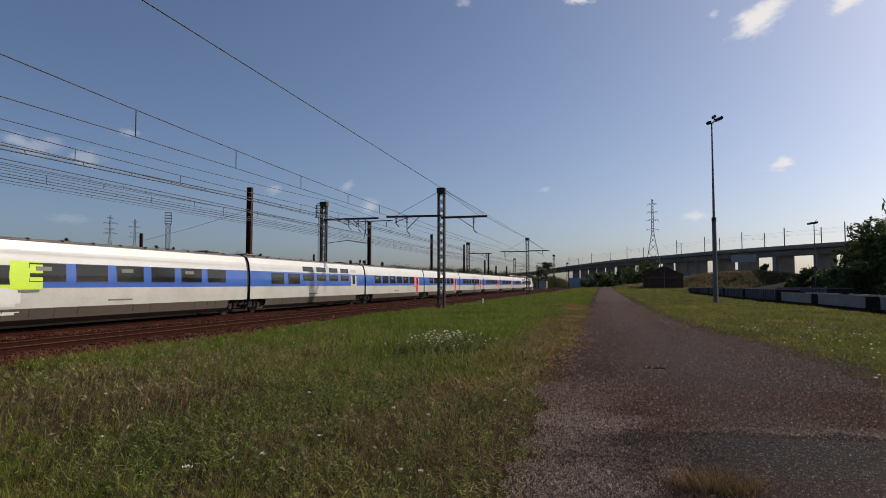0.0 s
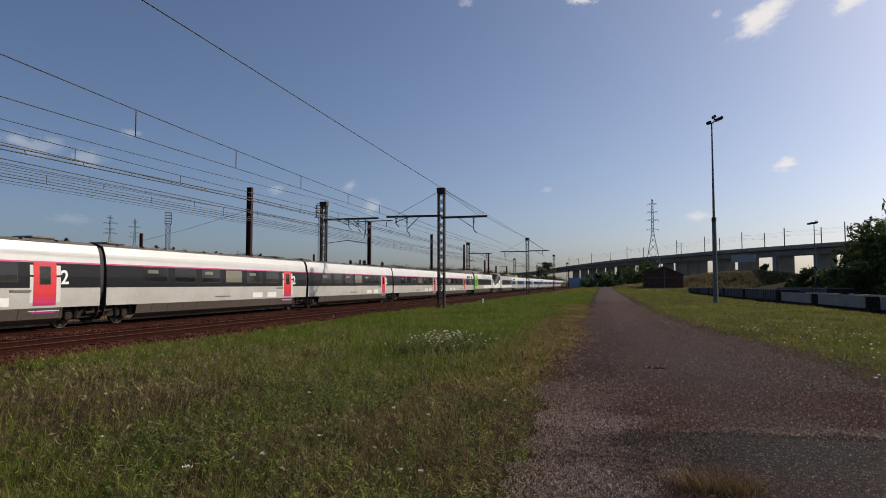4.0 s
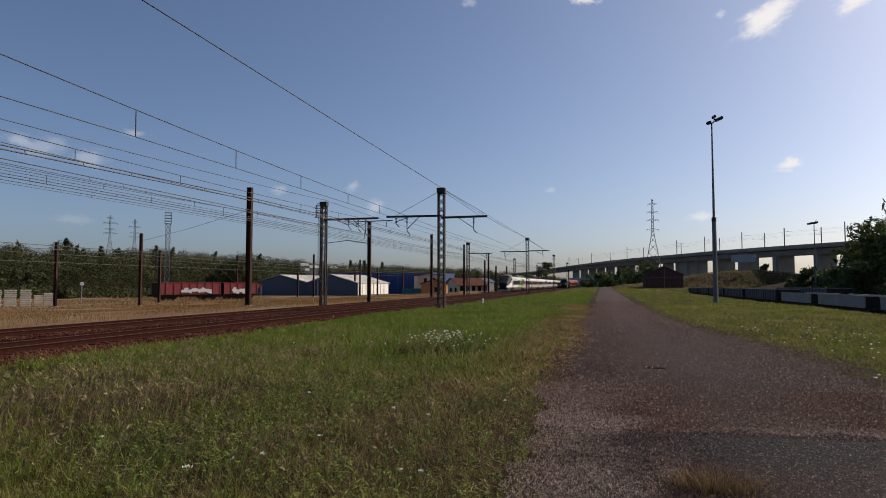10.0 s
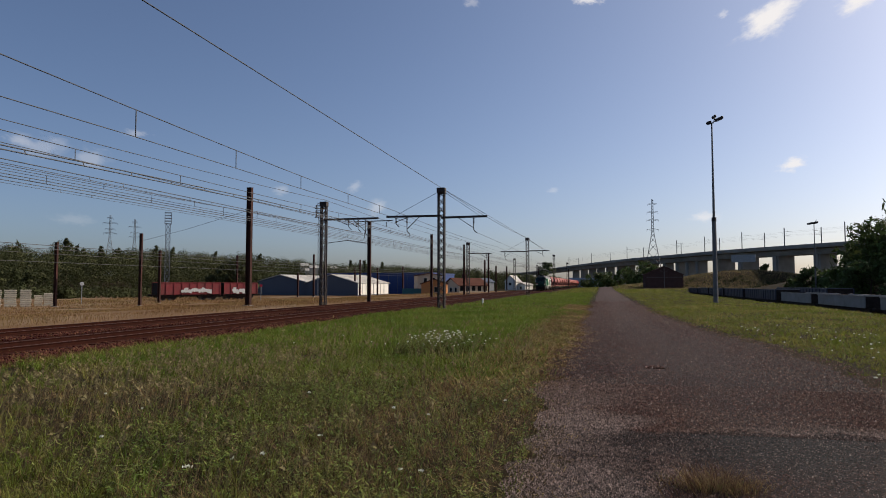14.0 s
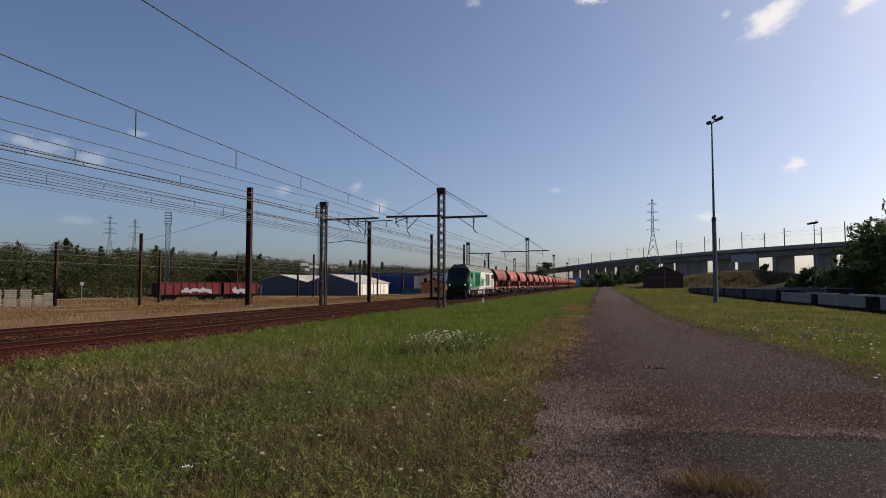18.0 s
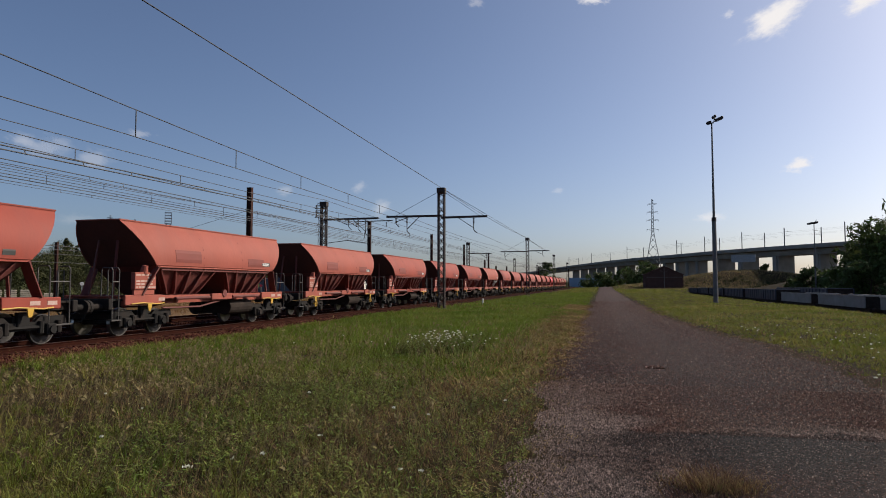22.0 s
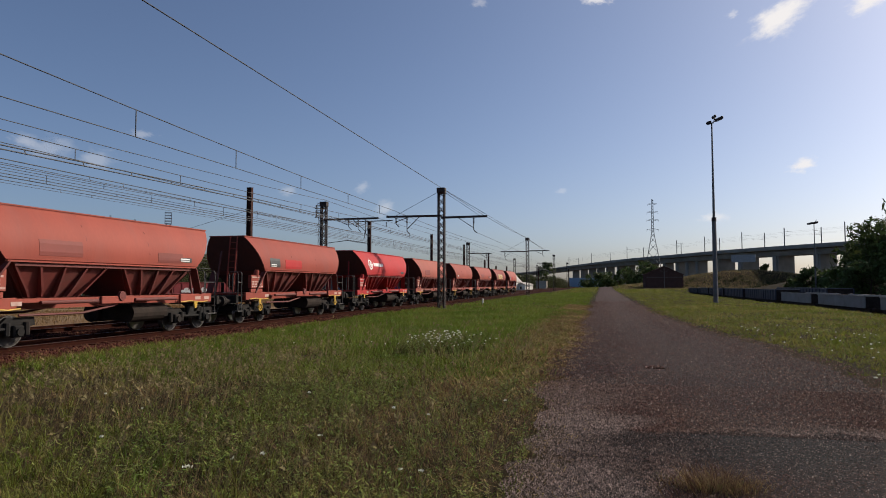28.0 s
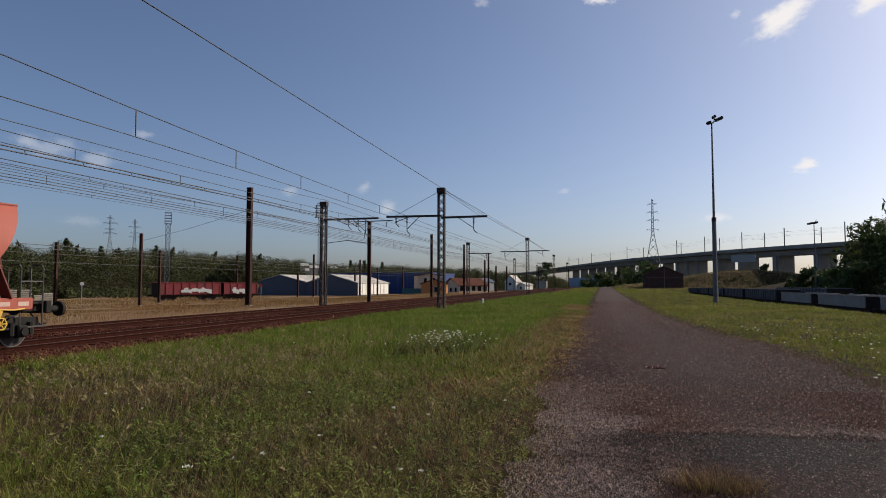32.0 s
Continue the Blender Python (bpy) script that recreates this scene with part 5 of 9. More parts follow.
def wagon(variant, paint):
    """Bogie hopper wagon, centred at the origin."""
    red = variant == "red"
    lean = 1.03 if variant in ("tag", "ladder", "sign") else 1.36      # how far the end walls lean out

    def hop_y(z):
        return 4.2 + lean * max(0, min(1, (z - 2.48) / 1.62)) ** 0.9
    low = "hop_red_shaded" if red else "hop_shaded"
    wg = thing("hopper_wagon", ("bright red" if red else "faded salmon-red") + " open-topped bogie hopper wagon" + (" with painted scrawl" if variant in ("tag", "chute_tag") else " with white board" if variant == "board" else ""), "freight wagon", group="hopper wagons")
    # barrel-shaped sides, each a closed sheet with thickness
    for s in (1, -1):
        vs, fs = [], []
        ring = HOP + [(x - 0.035, z) for x, z in reversed(HOP)]
        n = len(ring)
        for k in range(9):
            q = -1 + 2 * k / 8
            vs += [(s * x, q * hop_y(z), z) for x, z in ring]
        for k in range(8):
            for i in range(n):
                f = (k * n + i, (k + 1) * n + i, (k + 1) * n + (i + 1) % n, k * n + (i + 1) % n)
                fs.append(f if s < 0 else f[::-1])
        fs += [tuple(range(n)), tuple(range(8 * n, 9 * n))]
        raw("side_sheet", vs, fs, paint, wg, smooth=True).data.set_sharp_from_angle(angle=radians(40))
    # end walls, leaning out towards the top, and their lower slopes
    bm = bm_()
    for s in (1, -1):
        ring = [(x, s * hop_y(z), z) for x, z in HOP] + [(-x, s * hop_y(z), z) for x, z in reversed(HOP)]
        c = [bm.verts.new(p) for p in ring]
        bm.faces.new(c)
        ring2 = [(x * 0.99, s * (hop_y(z) - 0.05), z) for x, z in HOP] + [(-x * 0.99, s * (hop_y(z) - 0.05), z) for x, z in reversed(HOP)]
        bm.faces.new([bm.verts.new(p) for p in reversed(ring2)])
        bm.faces.new([bm.verts.new(p) for p in ((1.38, s * 4.19, 2.48), (-1.38, s * 4.19, 2.48), (-0.8, s * 3.25, 1.42), (0.8, s * 3.25, 1.42))])
    bmesh.ops.recalc_face_normals(bm, faces=bm.faces[:])
    part("end_wall", bm, "hop_end_shaded", wg, "end wall, darkened as in shade")
    bm = bm_()
    for s in (1, -1):
        beam(bm, (s * 0.93, -4.18 - lean, 4.10), (s * 0.93, 4.18 + lean, 4.10), 0.04)
        beam(bm, (-0.93, s * (4.18 + lean), 4.10), (0.93, s * (4.18 + lean), 4.10), 0.04)
        beam(bm, (s * 1.44, -4.19, 2.47), (s * 1.44, 4.19, 2.47), 0.07, 0.05)
    part("rim", bm, paint, wg)
    # discharge chutes
    for yc, name in ((-2.1, "chute"), (2.1, "chute")):
        bm = bm_()
        top = [(1.36, yc - 2.12, 2.47), (1.36, yc + 1.95 if yc < 0 else yc + 2.12, 2.47), (-1.36, yc + 1.95 if yc < 0 else yc + 2.12, 2.47), (-1.36, yc - 2.12, 2.47)]
        bot = [(0.78, yc - 0.95, 1.40), (0.78, yc + 0.95, 1.40), (-0.78, yc + 0.95, 1.40), (-0.78, yc - 0.95, 1.40)]
        if yc > 0:
            top[0] = (1.36, yc - 1.95, 2.47)
            top[3] = (-1.36, yc - 1.95, 2.47)
        a = [bm.verts.new(p) for p in top]
        b = [bm.verts.new(p) for p in bot]
        for i in range(4):
            bm.faces.new((a[i], a[(i + 1) % 4], b[(i + 1) % 4], b[i]))
        bm.faces.new(b)
        bmesh.ops.recalc_face_normals(bm, faces=bm.faces[:])
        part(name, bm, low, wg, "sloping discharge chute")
    # gussets: ribs that run together towards the foot of each chute
    for yc in (-2.1, 2.1):
        for o in (-1.85, -0.95, 0.0, 0.9, 1.75):
            for s in (1, -1):
                bm = bm_()
                ring = [(1.42, 2.46), (1.36, 2.46), (0.82, 1.44), (0.98, 1.42), (1.10, 1.62)]
                def foot(z):
                    return yc + o * (0.5 + 0.5 * (z - 1.42) / 1.04)
                a = [bm.verts.new((s * x, foot(z) - 0.04, z)) for x, z in ring]
                b = [bm.verts.new((s * x, foot(z) + 0.04, z)) for x, z in ring]
                for k in range(5):
                    bm.faces.new((a[k], a[(k + 1) % 5], b[(k + 1) % 5], b[k]))
                bm.faces.new(a[::-1])
                bm.faces.new(b)
                bmesh.ops.recalc_face_normals(bm, faces=bm.faces[:])
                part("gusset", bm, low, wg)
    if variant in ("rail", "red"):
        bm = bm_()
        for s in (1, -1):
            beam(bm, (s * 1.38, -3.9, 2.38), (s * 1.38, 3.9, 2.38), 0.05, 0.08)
        part("operating_rod", bm, "hop_shaded", wg, "long horizontal operating rod")
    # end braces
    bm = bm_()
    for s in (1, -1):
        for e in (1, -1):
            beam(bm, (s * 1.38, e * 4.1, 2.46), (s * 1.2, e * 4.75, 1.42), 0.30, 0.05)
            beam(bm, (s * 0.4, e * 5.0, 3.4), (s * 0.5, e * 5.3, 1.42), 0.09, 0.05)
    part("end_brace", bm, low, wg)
    # frame
    bm = bm_()
    for s in (1, -1):
        prism_x(bm, [(-5.5, 1.06), (-5.5, 1.40), (5.5, 1.40), (5.5, 1.06), (4.2, 1.28), (-4.2, 1.28)], s * 1.02, s * 1.22)
        for y0, y1 in ((-5.6, -3.7), (3.5, 5.5)):
            box(bm, s * 1.2, s * 1.30, y0, y1, 1.08, 1.43, 0.02)
        box(bm, s * 1.18, s * 1.30, -0.55, 0.95, 1.16, 1.42, 0.02)
    for e in (1, -1):
        box(bm, -1.15, 1.15, e * 4.9, e * 5.5, 1.36, 1.41)
    box(bm, -0.3, 0.3, -6, 6, 1.05, 1.3)
    part("frame", bm, paint, wg, "red main frame")
    for e in (1, -1):
        bm = bm_()
        box(bm, -1.2, 1.2, e * 6.05, e * 6.25, 0.95, 1.32, 0.02)
        box(bm, -1.1, 1.1, e * 5.45, e * 6.1, 1.24, 1.30)
        for x in (-0.9, 0.9):
            box(bm, x - 0.08, x + 0.08, e * 5.4, e * 6.1, 1.02, 1.24)
        part("end_platform", bm, "y25", wg, "dark end platform and headstock")
    bm = bm_()
    for s in (1, -1):
        for yc in (-4.4, 4.4):
            tube(bm, [(s * 1.32, yc - 0.9, 1.12), (s * 1.34, yc - 0.4, 1.15), (s * 1.34, yc + 0.4, 1.09), (s * 1.32, yc + 0.8, 1.12)], 0.024)
            prism_x(bm, [(yc - 0.12, 1.13), (yc - 0.07, 0.86), (yc + 0.04, 0.86), (yc + 0.12, 1.13)], s * 1.31, s * 1.35)
    part("lever", bm, "yellow", wg, "yellow brake levers")
    bm = bm_()
    for s in (1, -1):
        tube(bm, [(s * 1.28, -2.9, 1.27), (s * 1.28, -0.7, 1.27)], 0.06, 10)
        tube(bm, [(s * 1.28, 1.0, 1.27), (s * 1.28, 3.2, 1.27)], 0.06, 10)
        tube(bm, [(s * 1.15, -3.5, 0.92), (s * 1.15, -1.2, 0.9), (s * 1.15, 0.2, 1.1)], 0.04)
        cyl(bm, (s * 1.24, 0.35, 1.42), (s * 1.34, 0.35, 1.42), 0.16, 12)
    part("brake_cylinder", bm, "hop_shaded", wg, "horizontal door cylinder")
    bm = bm_()
    for s in (1, -1):
        cyl(bm, (s * 0.75, 1.2, 0.78), (s * 0.75, 3.0, 0.78), 0.34, 16)
    box(bm, -0.5, 0.5, 1.3, 2.9, 0.5, 1.1)
    part("air_tank", bm, "under", wg, "black air reservoirs")
    # panel with writing bars at the leading end
    bm = bm_()
    box(bm, 1.12, 1.30, -5.15, -4.05, 1.62, 2.24, 0.015)
    cyl(bm, (1.2, -4.6, 2.2), (1.26, -4.6, 2.5), 0.15, 12, 0.1)
    box(bm, 1.22, 1.31, -5.2, -4.15, 1.44, 1.6)
    pn = part("data_panel", bm, paint, wg, "red data panel with white writing bars")
    bm = bm_()
    rr = random.Random(3)
    for k in range(5):
        y = -5.1
        while y < -4.2:
            w = rr.uniform(0.06, 0.25)
            if rr.random() < 0.75:
                box(bm, 1.299, 1.305, y, min(y + w, -4.08), 1.68 + 0.11 * k, 1.74 + 0.11 * k)
            y += w + 0.04
    for y in (-3.9, 4.4, 5.0):
        box(bm, 1.30, 1.308, y, y + 0.35, 1.2, 1.32)
    part("writing_bar", bm, "faded_white", pn)
    # rails, steps, ladder
    bm = bm_()
    for e, ys in ((-1, (-5.75, -6.05)), (1, (5.2, 5.95))):
        for y in ys:
            tube(bm, [(1.16, y, 0.6), (1.16, y, 2.3), (1.1, y, 2.38), (0.75, y, 2.38), (0.7, y, 2.3), (0.7, y, 1.4)], 0.022)
        tube(bm, [(-1.16, ys[0], 1.3), (-1.16, ys[0], 2.3), (-1.16, ys[1], 2.3), (-1.16, ys[1], 1.3)], 0.022)
        tube(bm, [(1.16, ys[0], 1.9), (1.16, ys[1], 1.9)], 0.018)
        box(bm, 0.95, 1.2, min(ys) - 0.05, max(ys) + 0.1, 0.56, 0.6)
    part("handrail", bm, "rail_grey", wg, "thin grey handrails and step")
    if variant in ("ladder", "tag", "sign"):
        bm = bm_()
        for x in (0.35, 0.72):
            beam(bm, (x, -5.75, 1.45), (x - 0.1, -5.30, 4.1), 0.05, 0.03)
        for k in range(8):
            t = 0.1 + k / 9
            beam(bm, (0.35 - 0.1 * t, -5.76 + 0.45 * t, 1.45 + 2.65 * t), (0.72 - 0.1 * t, -5.76 + 0.45 * t, 1.45 + 2.65 * t), 0.025)
        part("ladder", bm, paint, wg, "red end ladder")
    # buffers
    bm = bm_()
    for e in (1, -1):
        for x in (-0.875, 0.875):
            cyl(bm, (x, e * 6.25, 1.06), (x, e * 6.75, 1.06), 0.1, 10)
            cyl(bm, (x, e * 6.78, 1.06), (x, e * 6.88, 1.06), 0.23, 14)
        tube(bm, [(0, e * 6.25, 1.0), (0, e * 6.8, 0.95)], 0.05)
        tube(bm, [(0.4, e * 6.25, 0.95), (0.42, e * 6.6, 0.55), (0.4, e * 6.8, 0.6)], 0.03)
    part("buffer", bm, "y25", wg, "grey buffers and hook")
    # marks on the side: shapes lie on the bulge
    def patch(name, y0, y1, z0, z1, m_, proud=0.008, label=""):
        bm = bm_()
        def hx(z):
            for (xa, za), (xb, zb) in zip(HOP, HOP[1:]):
                if za <= z <= zb:
                    return xa + (xb - xa) * (z - za) / (zb - za)
            return 1.4
        n = 4
        zs = [z0 + (z1 - z0) * i / n for i in range(n + 1)]
        for s in (1, -1):
            prism_y(bm, [(s * (hx(z) + proud), z) for z in zs] + [(s * (hx(z) - 0.015), z) for z in reversed(zs)], y0, y1)
        return part(name, bm, m_, wg, label)
    if variant == "board":
        b = patch("board", -3.2, -1.7, 2.72, 3.18, "sign_white", label="white board with blue letter shapes")
        for i in range(3):
            patch("letter_shape", -3.0 + 0.42 * i, -2.72 + 0.42 * i, 2.8, 3.08, "sign_blue", 0.014)
        patch("plate", 3.3, 3.7, 2.62, 2.78, "sign_black", label="small dark plate")
    elif variant == "red":
        for i in range(6):
            y0 = -2.86 + (0.0, 0.31, 0.52, 0.97, 1.28, 1.70)[i]
            patch("letter_shape", y0, y0 + (0.26, 0.16, 0.40, 0.26, 0.37, 0.26)[i], 3.1, 3.33, "sign_white")
        vs, fs = [], []
        for r0, r1 in ((0.36, 0.5), (0.12, 0.24)):
            o = len(vs)
            for k in range(28):
                a = 2 * math.pi * k / 28
                for r in (r0, r1):
                    y, z = -3.5 + r * 0.72 * math.cos(a), 3.2 + r * 0.72 * math.sin(a)
                    x = next(xa + (xb - xa) * (z - za) / (zb - za) for (xa, za), (xb, zb) in zip(HOP, HOP[1:]) if za <= z <= zb)
                    vs.append((x + 0.014, y, z))
            fs += [(o + 2 * k, o + 2 * k + 1, o + (2 * k + 3) % 56, o + (2 * k + 2) % 56) for k in range(28)]
        raw("round_emblem", vs, fs, "sign_white", wg, "white ring emblem")
        patch("emblem_bar", -3.95, -3.84, 3.15, 3.25, "sign_white")
        patch("emblem_bar", -3.58, -3.28, 3.17, 3.23, "sign_white")
        patch("emblem_bar", -3.16, -3.05, 3.15, 3.25, "sign_white")
        patch("plate", 3.2, 3.9, 2.62, 2.80, "sign_black", label="dark plate with white bars")
    else:
        if variant in ("rail", "plain"):
            patch("repainted_patch", -3.2, -1.6, 2.66, 3.14, "patch", 0.009, "dull red repainted patch")
            patch("repainted_patch", 1.9, 3.3, 2.62, 2.98, "patch", 0.009, "dull red repainted patch")
        if variant == "sign":
            patch("repainted_patch", -2.2, -0.4, 2.62, 3.08, "hop_red", 0.009, "bright red repainted patch")
        py = -3.75 if variant in ("ladder", "tag", "sign") else 3.1
        pl = patch("plate", py, py + (1.0 if variant == "sign" else 0.75), 2.66, 2.84 if variant != "sign" else 3.1, "sign_black", label="dark plate with white bars")
        for i in range(2):
            patch("plate_bar", py + 0.08, py + 0.62, 2.69 + 0.075 * i, 2.735 + 0.075 * i, "sign_white", 0.013)
        if variant == "tag":
            painted_word(wg, "ancore", 1.42, -2.7, 2.66, "scrawl_edge", 0.075, 0.012, "dark violet outline of a painted word")
            painted_word(wg, "ancore", 1.42, -2.7, 2.66, "scrawl", 0.03, 0.024, "yellow painted word")
            patch("repainted_patch", 3.6, 4.1, 2.62, 2.9, "patch", 0.009, "dull red repainted patch")
            for k, (y, z) in enumerate(((-4.05, 2.95), (-3.75, 3.1), (-3.4, 3.0), (-3.95, 3.3), (-3.55, 3.28))):
                patch("scrawl", y, y + 0.3, z, z + 0.05, "sign_black", 0.006, "thin dark painted strokes")
    if variant == "chute_tag":
        # rounded painted strokes across the rear chute
        for s in (1, -1):
            for k, stroke in enumerate(([(0.7, 1.75), (0.85, 2.15), (1.1, 2.3), (1.3, 2.1), (1.15, 1.75), (1.35, 1.62)], [(1.5, 1.65), (1.55, 2.05), (1.8, 2.3), (2.05, 2.15), (1.95, 1.8), (2.2, 1.66)], [(2.3, 1.7), (2.45, 2.2), (2.75, 2.28), (2.65, 1.9), (2.95, 1.72)], [(3.05, 1.8), (3.1, 2.2), (3.4, 2.32), (3.55, 2.1)])):
                vs, fs = [], []
                for y, z in stroke:
                    x = 0.80 + (z - 1.40) * 0.542 + 0.22
                    vs += [(s * x, y - 0.13, z - 0.03), (s * x, y + 0.13, z + 0.05)]
                for i in range(len(stroke) - 1):
                    fs.append((2 * i, 2 * i + 1, 2 * i + 3, 2 * i + 2))
                ob = raw("scrawl", vs, fs, "scrawl_grey", wg, "grey-white painted scrawl")
                md = ob.modifiers.new("sheet", "SOLIDIFY")
                md.thickness = 0.02
    # weld seams
    for y in (-1.4, 1.45) if variant != "board" else (0.0,):
        patch("seam", y - 0.012, y + 0.012, 2.52, 4.03, "patch", 0.006)
    # bogies
    for yc in (-4.4, 4.4):
        bm = bm_()
        for s in (1, -1):
            prism_x(bm, [(yc - 1.55, 0.62), (yc - 1.5, 0.86), (yc - 0.6, 0.86), (yc - 0.42, 0.7), (yc + 0.42, 0.7), (yc + 0.6, 0.86), (yc + 1.5, 0.86), (yc + 1.55, 0.62), (yc + 0.5, 0.46), (yc - 0.5, 0.46)], s * 0.95, s * 1.06)
            for dy in (-0.9, 0.9):
                box(bm, s * 0.98, s * 1.22, yc + dy - 0.17, yc + dy + 0.17, 0.3, 0.64, 0.04)
                cyl(bm, (s * 1.2, yc + dy, 0.46), (s * 1.27, yc + dy, 0.46), 0.12, 10)
                for q in (-0.32, 0.32):
                    cyl(bm, (s * 1.1, yc + dy + q, 0.36), (s * 1.1, yc + dy + q, 0.72), 0.09, 8)
            tube(bm, [(s * 1.1, yc - 0.5, 0.55), (s * 1.1, yc + 0.5, 0.55)], 0.05)
            box(bm, s * 0.96, s * 1.12, yc - 0.2, yc + 0.2, 0.5, 1.0, 0.02)
        box(bm, -1.0, 1.0, yc - 0.28, yc + 0.28, 0.5, 0.85)
        box(bm, -0.9, 0.9, yc - 1.5, yc - 1.4, 0.6, 0.8)
        box(bm, -0.9, 0.9, yc + 1.4, yc + 1.5, 0.6, 0.8)
        b = part("bogie", bm, "y25", wg, "grey two-axle bogie")
        for dy in (-0.9, 0.9):
            wheel_parts(b, yc + dy, 0.46)
        if variant in ("plain", "ladder", "sign"):
            bm = bm_()
            for k in range(6):
                a = math.pi * k / 3
                beam(bm, (1.3, yc + 0.1, 0.72), (1.3, yc + 0.1 + 0.17 * math.cos(a), 0.72 + 0.17 * math.sin(a)), 0.025)
                a2 = a + math.pi / 3
                beam(bm, (1.3, yc + 0.1 + 0.18 * math.cos(a), 0.72 + 0.18 * math.sin(a)), (1.3, yc + 0.1 + 0.18 * math.cos(a2), 0.72 + 0.18 * math.sin(a2)), 0.03)
            cyl(bm, (1.05, yc + 0.1, 0.72), (1.31, yc + 0.1, 0.72), 0.03, 6)
            part("hand_wheel", bm, "yellow", b, "yellow hand brake wheel")
    return wg


M["scrawl_edge"] = mat("scrawl_violet_paint", (0.13, 0.04, 0.07), (0.17, 0.06, 0.10), 0.6, 0, 3, 12)
M["scrawl"] = mat("scrawl_yellow_paint", (0.66, 0.52, 0.16), (0.62, 0.42, 0.24), 0.6, 0, 3, 12)
PITCH = 13.79
TRAINS.append((locomotive(), NEAR_X, 6.15 - 21 * V_FRET, NEAR_Z, V_FRET, 0))
ORDER = ["plain", "board", "rail", "plain", "rail", "plain", "rail", "chute_tag", "plain", "rail", "plain", "rail", "plain", "rail", "sign", "red", "rail", "ladder", "rail", "tag", "sign"]
PAINT = ["hop_a", "hop_b", "hop_c"]
made = {}
for k, v in enumerate(ORDER):
    key = (v, "hop_red" if v == "red" else "hop_d" if k == 0 else PAINT[(k * 5 + k // 3) % 3])
    if key not in made:
        made[key] = wg = wagon(*key)
    else:
        wg = copy_thing(made[key], pose(0, 0, 0))
    TRAINS.append((wg, NEAR_X, 23.1 + PITCH * k - 21 * V_FRET, NEAR_Z, V_FRET, 0))

# ---- line-side things ----


def at(bearing, dist, z=0.0):
    """A place from its bearing in degrees left of the line and its distance from the road's middle."""
    a = radians(bearing)
    return Vector((-math.sin(a) * dist, math.cos(a) * dist, z))


def gz(x, y):
    return float(ground_z(x, y))


def lattice_mast(x, y, h, w=0.46, d=0.34, material="steel_dark", label="dark latticed steel catenary mast"):
    z0 = gz(x, y) - 0.1
    m = thing("catenary_mast", label, "mast", pose(x, y, z0), group="catenary masts")
    for sx in (-1, 1):
        for sy in (-1, 1):
            bm = bm_()
            box(bm, sx * w / 2 - 0.045, sx * w / 2 + 0.045, sy * d / 2 - 0.045, sy * d / 2 + 0.045, 0, h)
            part("leg", bm, material, m)
    bm = bm_()
    n = int(h / 0.62)
    for k in range(n):
        za, zb = 0.25 + k * (h - 0.4) / n, 0.25 + (k + 1) * (h - 0.4) / n
        for sy in (-1, 1):
            yy = sy * d / 2
            beam(bm, (-w / 2, yy, za), (w / 2, yy, zb), 0.085, 0.03)
            beam(bm, (w / 2, yy, za), (-w / 2, yy, zb), 0.085, 0.03)
        for sx in (-1, 1):
            s = 1 if k % 2 else -1
            beam(bm, (sx * w / 2, -s * d / 2, za), (sx * w / 2, s * d / 2, zb), 0.05, 0.02)
    part("lacing", bm, material, m, "crossed flat lacing bars")
    bm = bm_()
    box(bm, -0.4, 0.4, -0.35, 0.35, -0.1, 0.22, 0.03)
    part("foot", bm, "concrete", m)
    bm = bm_()
    box(bm, -w / 2 - 0.1, w / 2 + 0.1, -d / 2 - 0.08, d / 2 + 0.08, h - 0.42, h + 0.02, 0.02)
    part("head", bm, material, m)
    return m


def h_pole(x, y, h, w=0.3, material="steel_rust", label="rust-brown steel catenary pole", z0=None):
    z0 = gz(x, y) - 0.1 if z0 is None else z0
    m = thing("catenary_pole", label, "pole", pose(x, y, z0), group="catenary poles")
    bm = bm_()
    for s in (-1, 1):
        box(bm, s * w / 2 - 0.02, s * w / 2 + 0.02, -w * 0.4, w * 0.4, 0, h)
    box(bm, -w / 2, w / 2, -0.02, 0.02, 0, h)
    part("shaft", bm, material, m)
    bm = bm_()
    box(bm, -w * 0.8, w * 0.8, -w * 0.8, w * 0.8, -0.1, 0.2, 0.02)
    part("foot", bm, "concrete", m)
    bm = bm_()
    box(bm, -w / 2 - 0.03, w / 2 + 0.03, -w * 0.43, w * 0.43, h - 0.05, h)
    part("cap", bm, material, m)
    return m


def insulator(bm, a, b, n=4):
    a, b = Vector(a), Vector(b)
    for k in range(n):
        c = a + (b - a) * ((k + 0.5) / n)
        u = (b - a).normalized() * 0.03
        cyl(bm, c - u, c + u, 0.075, 8)
    cyl(bm, a, b, 0.02, 6)


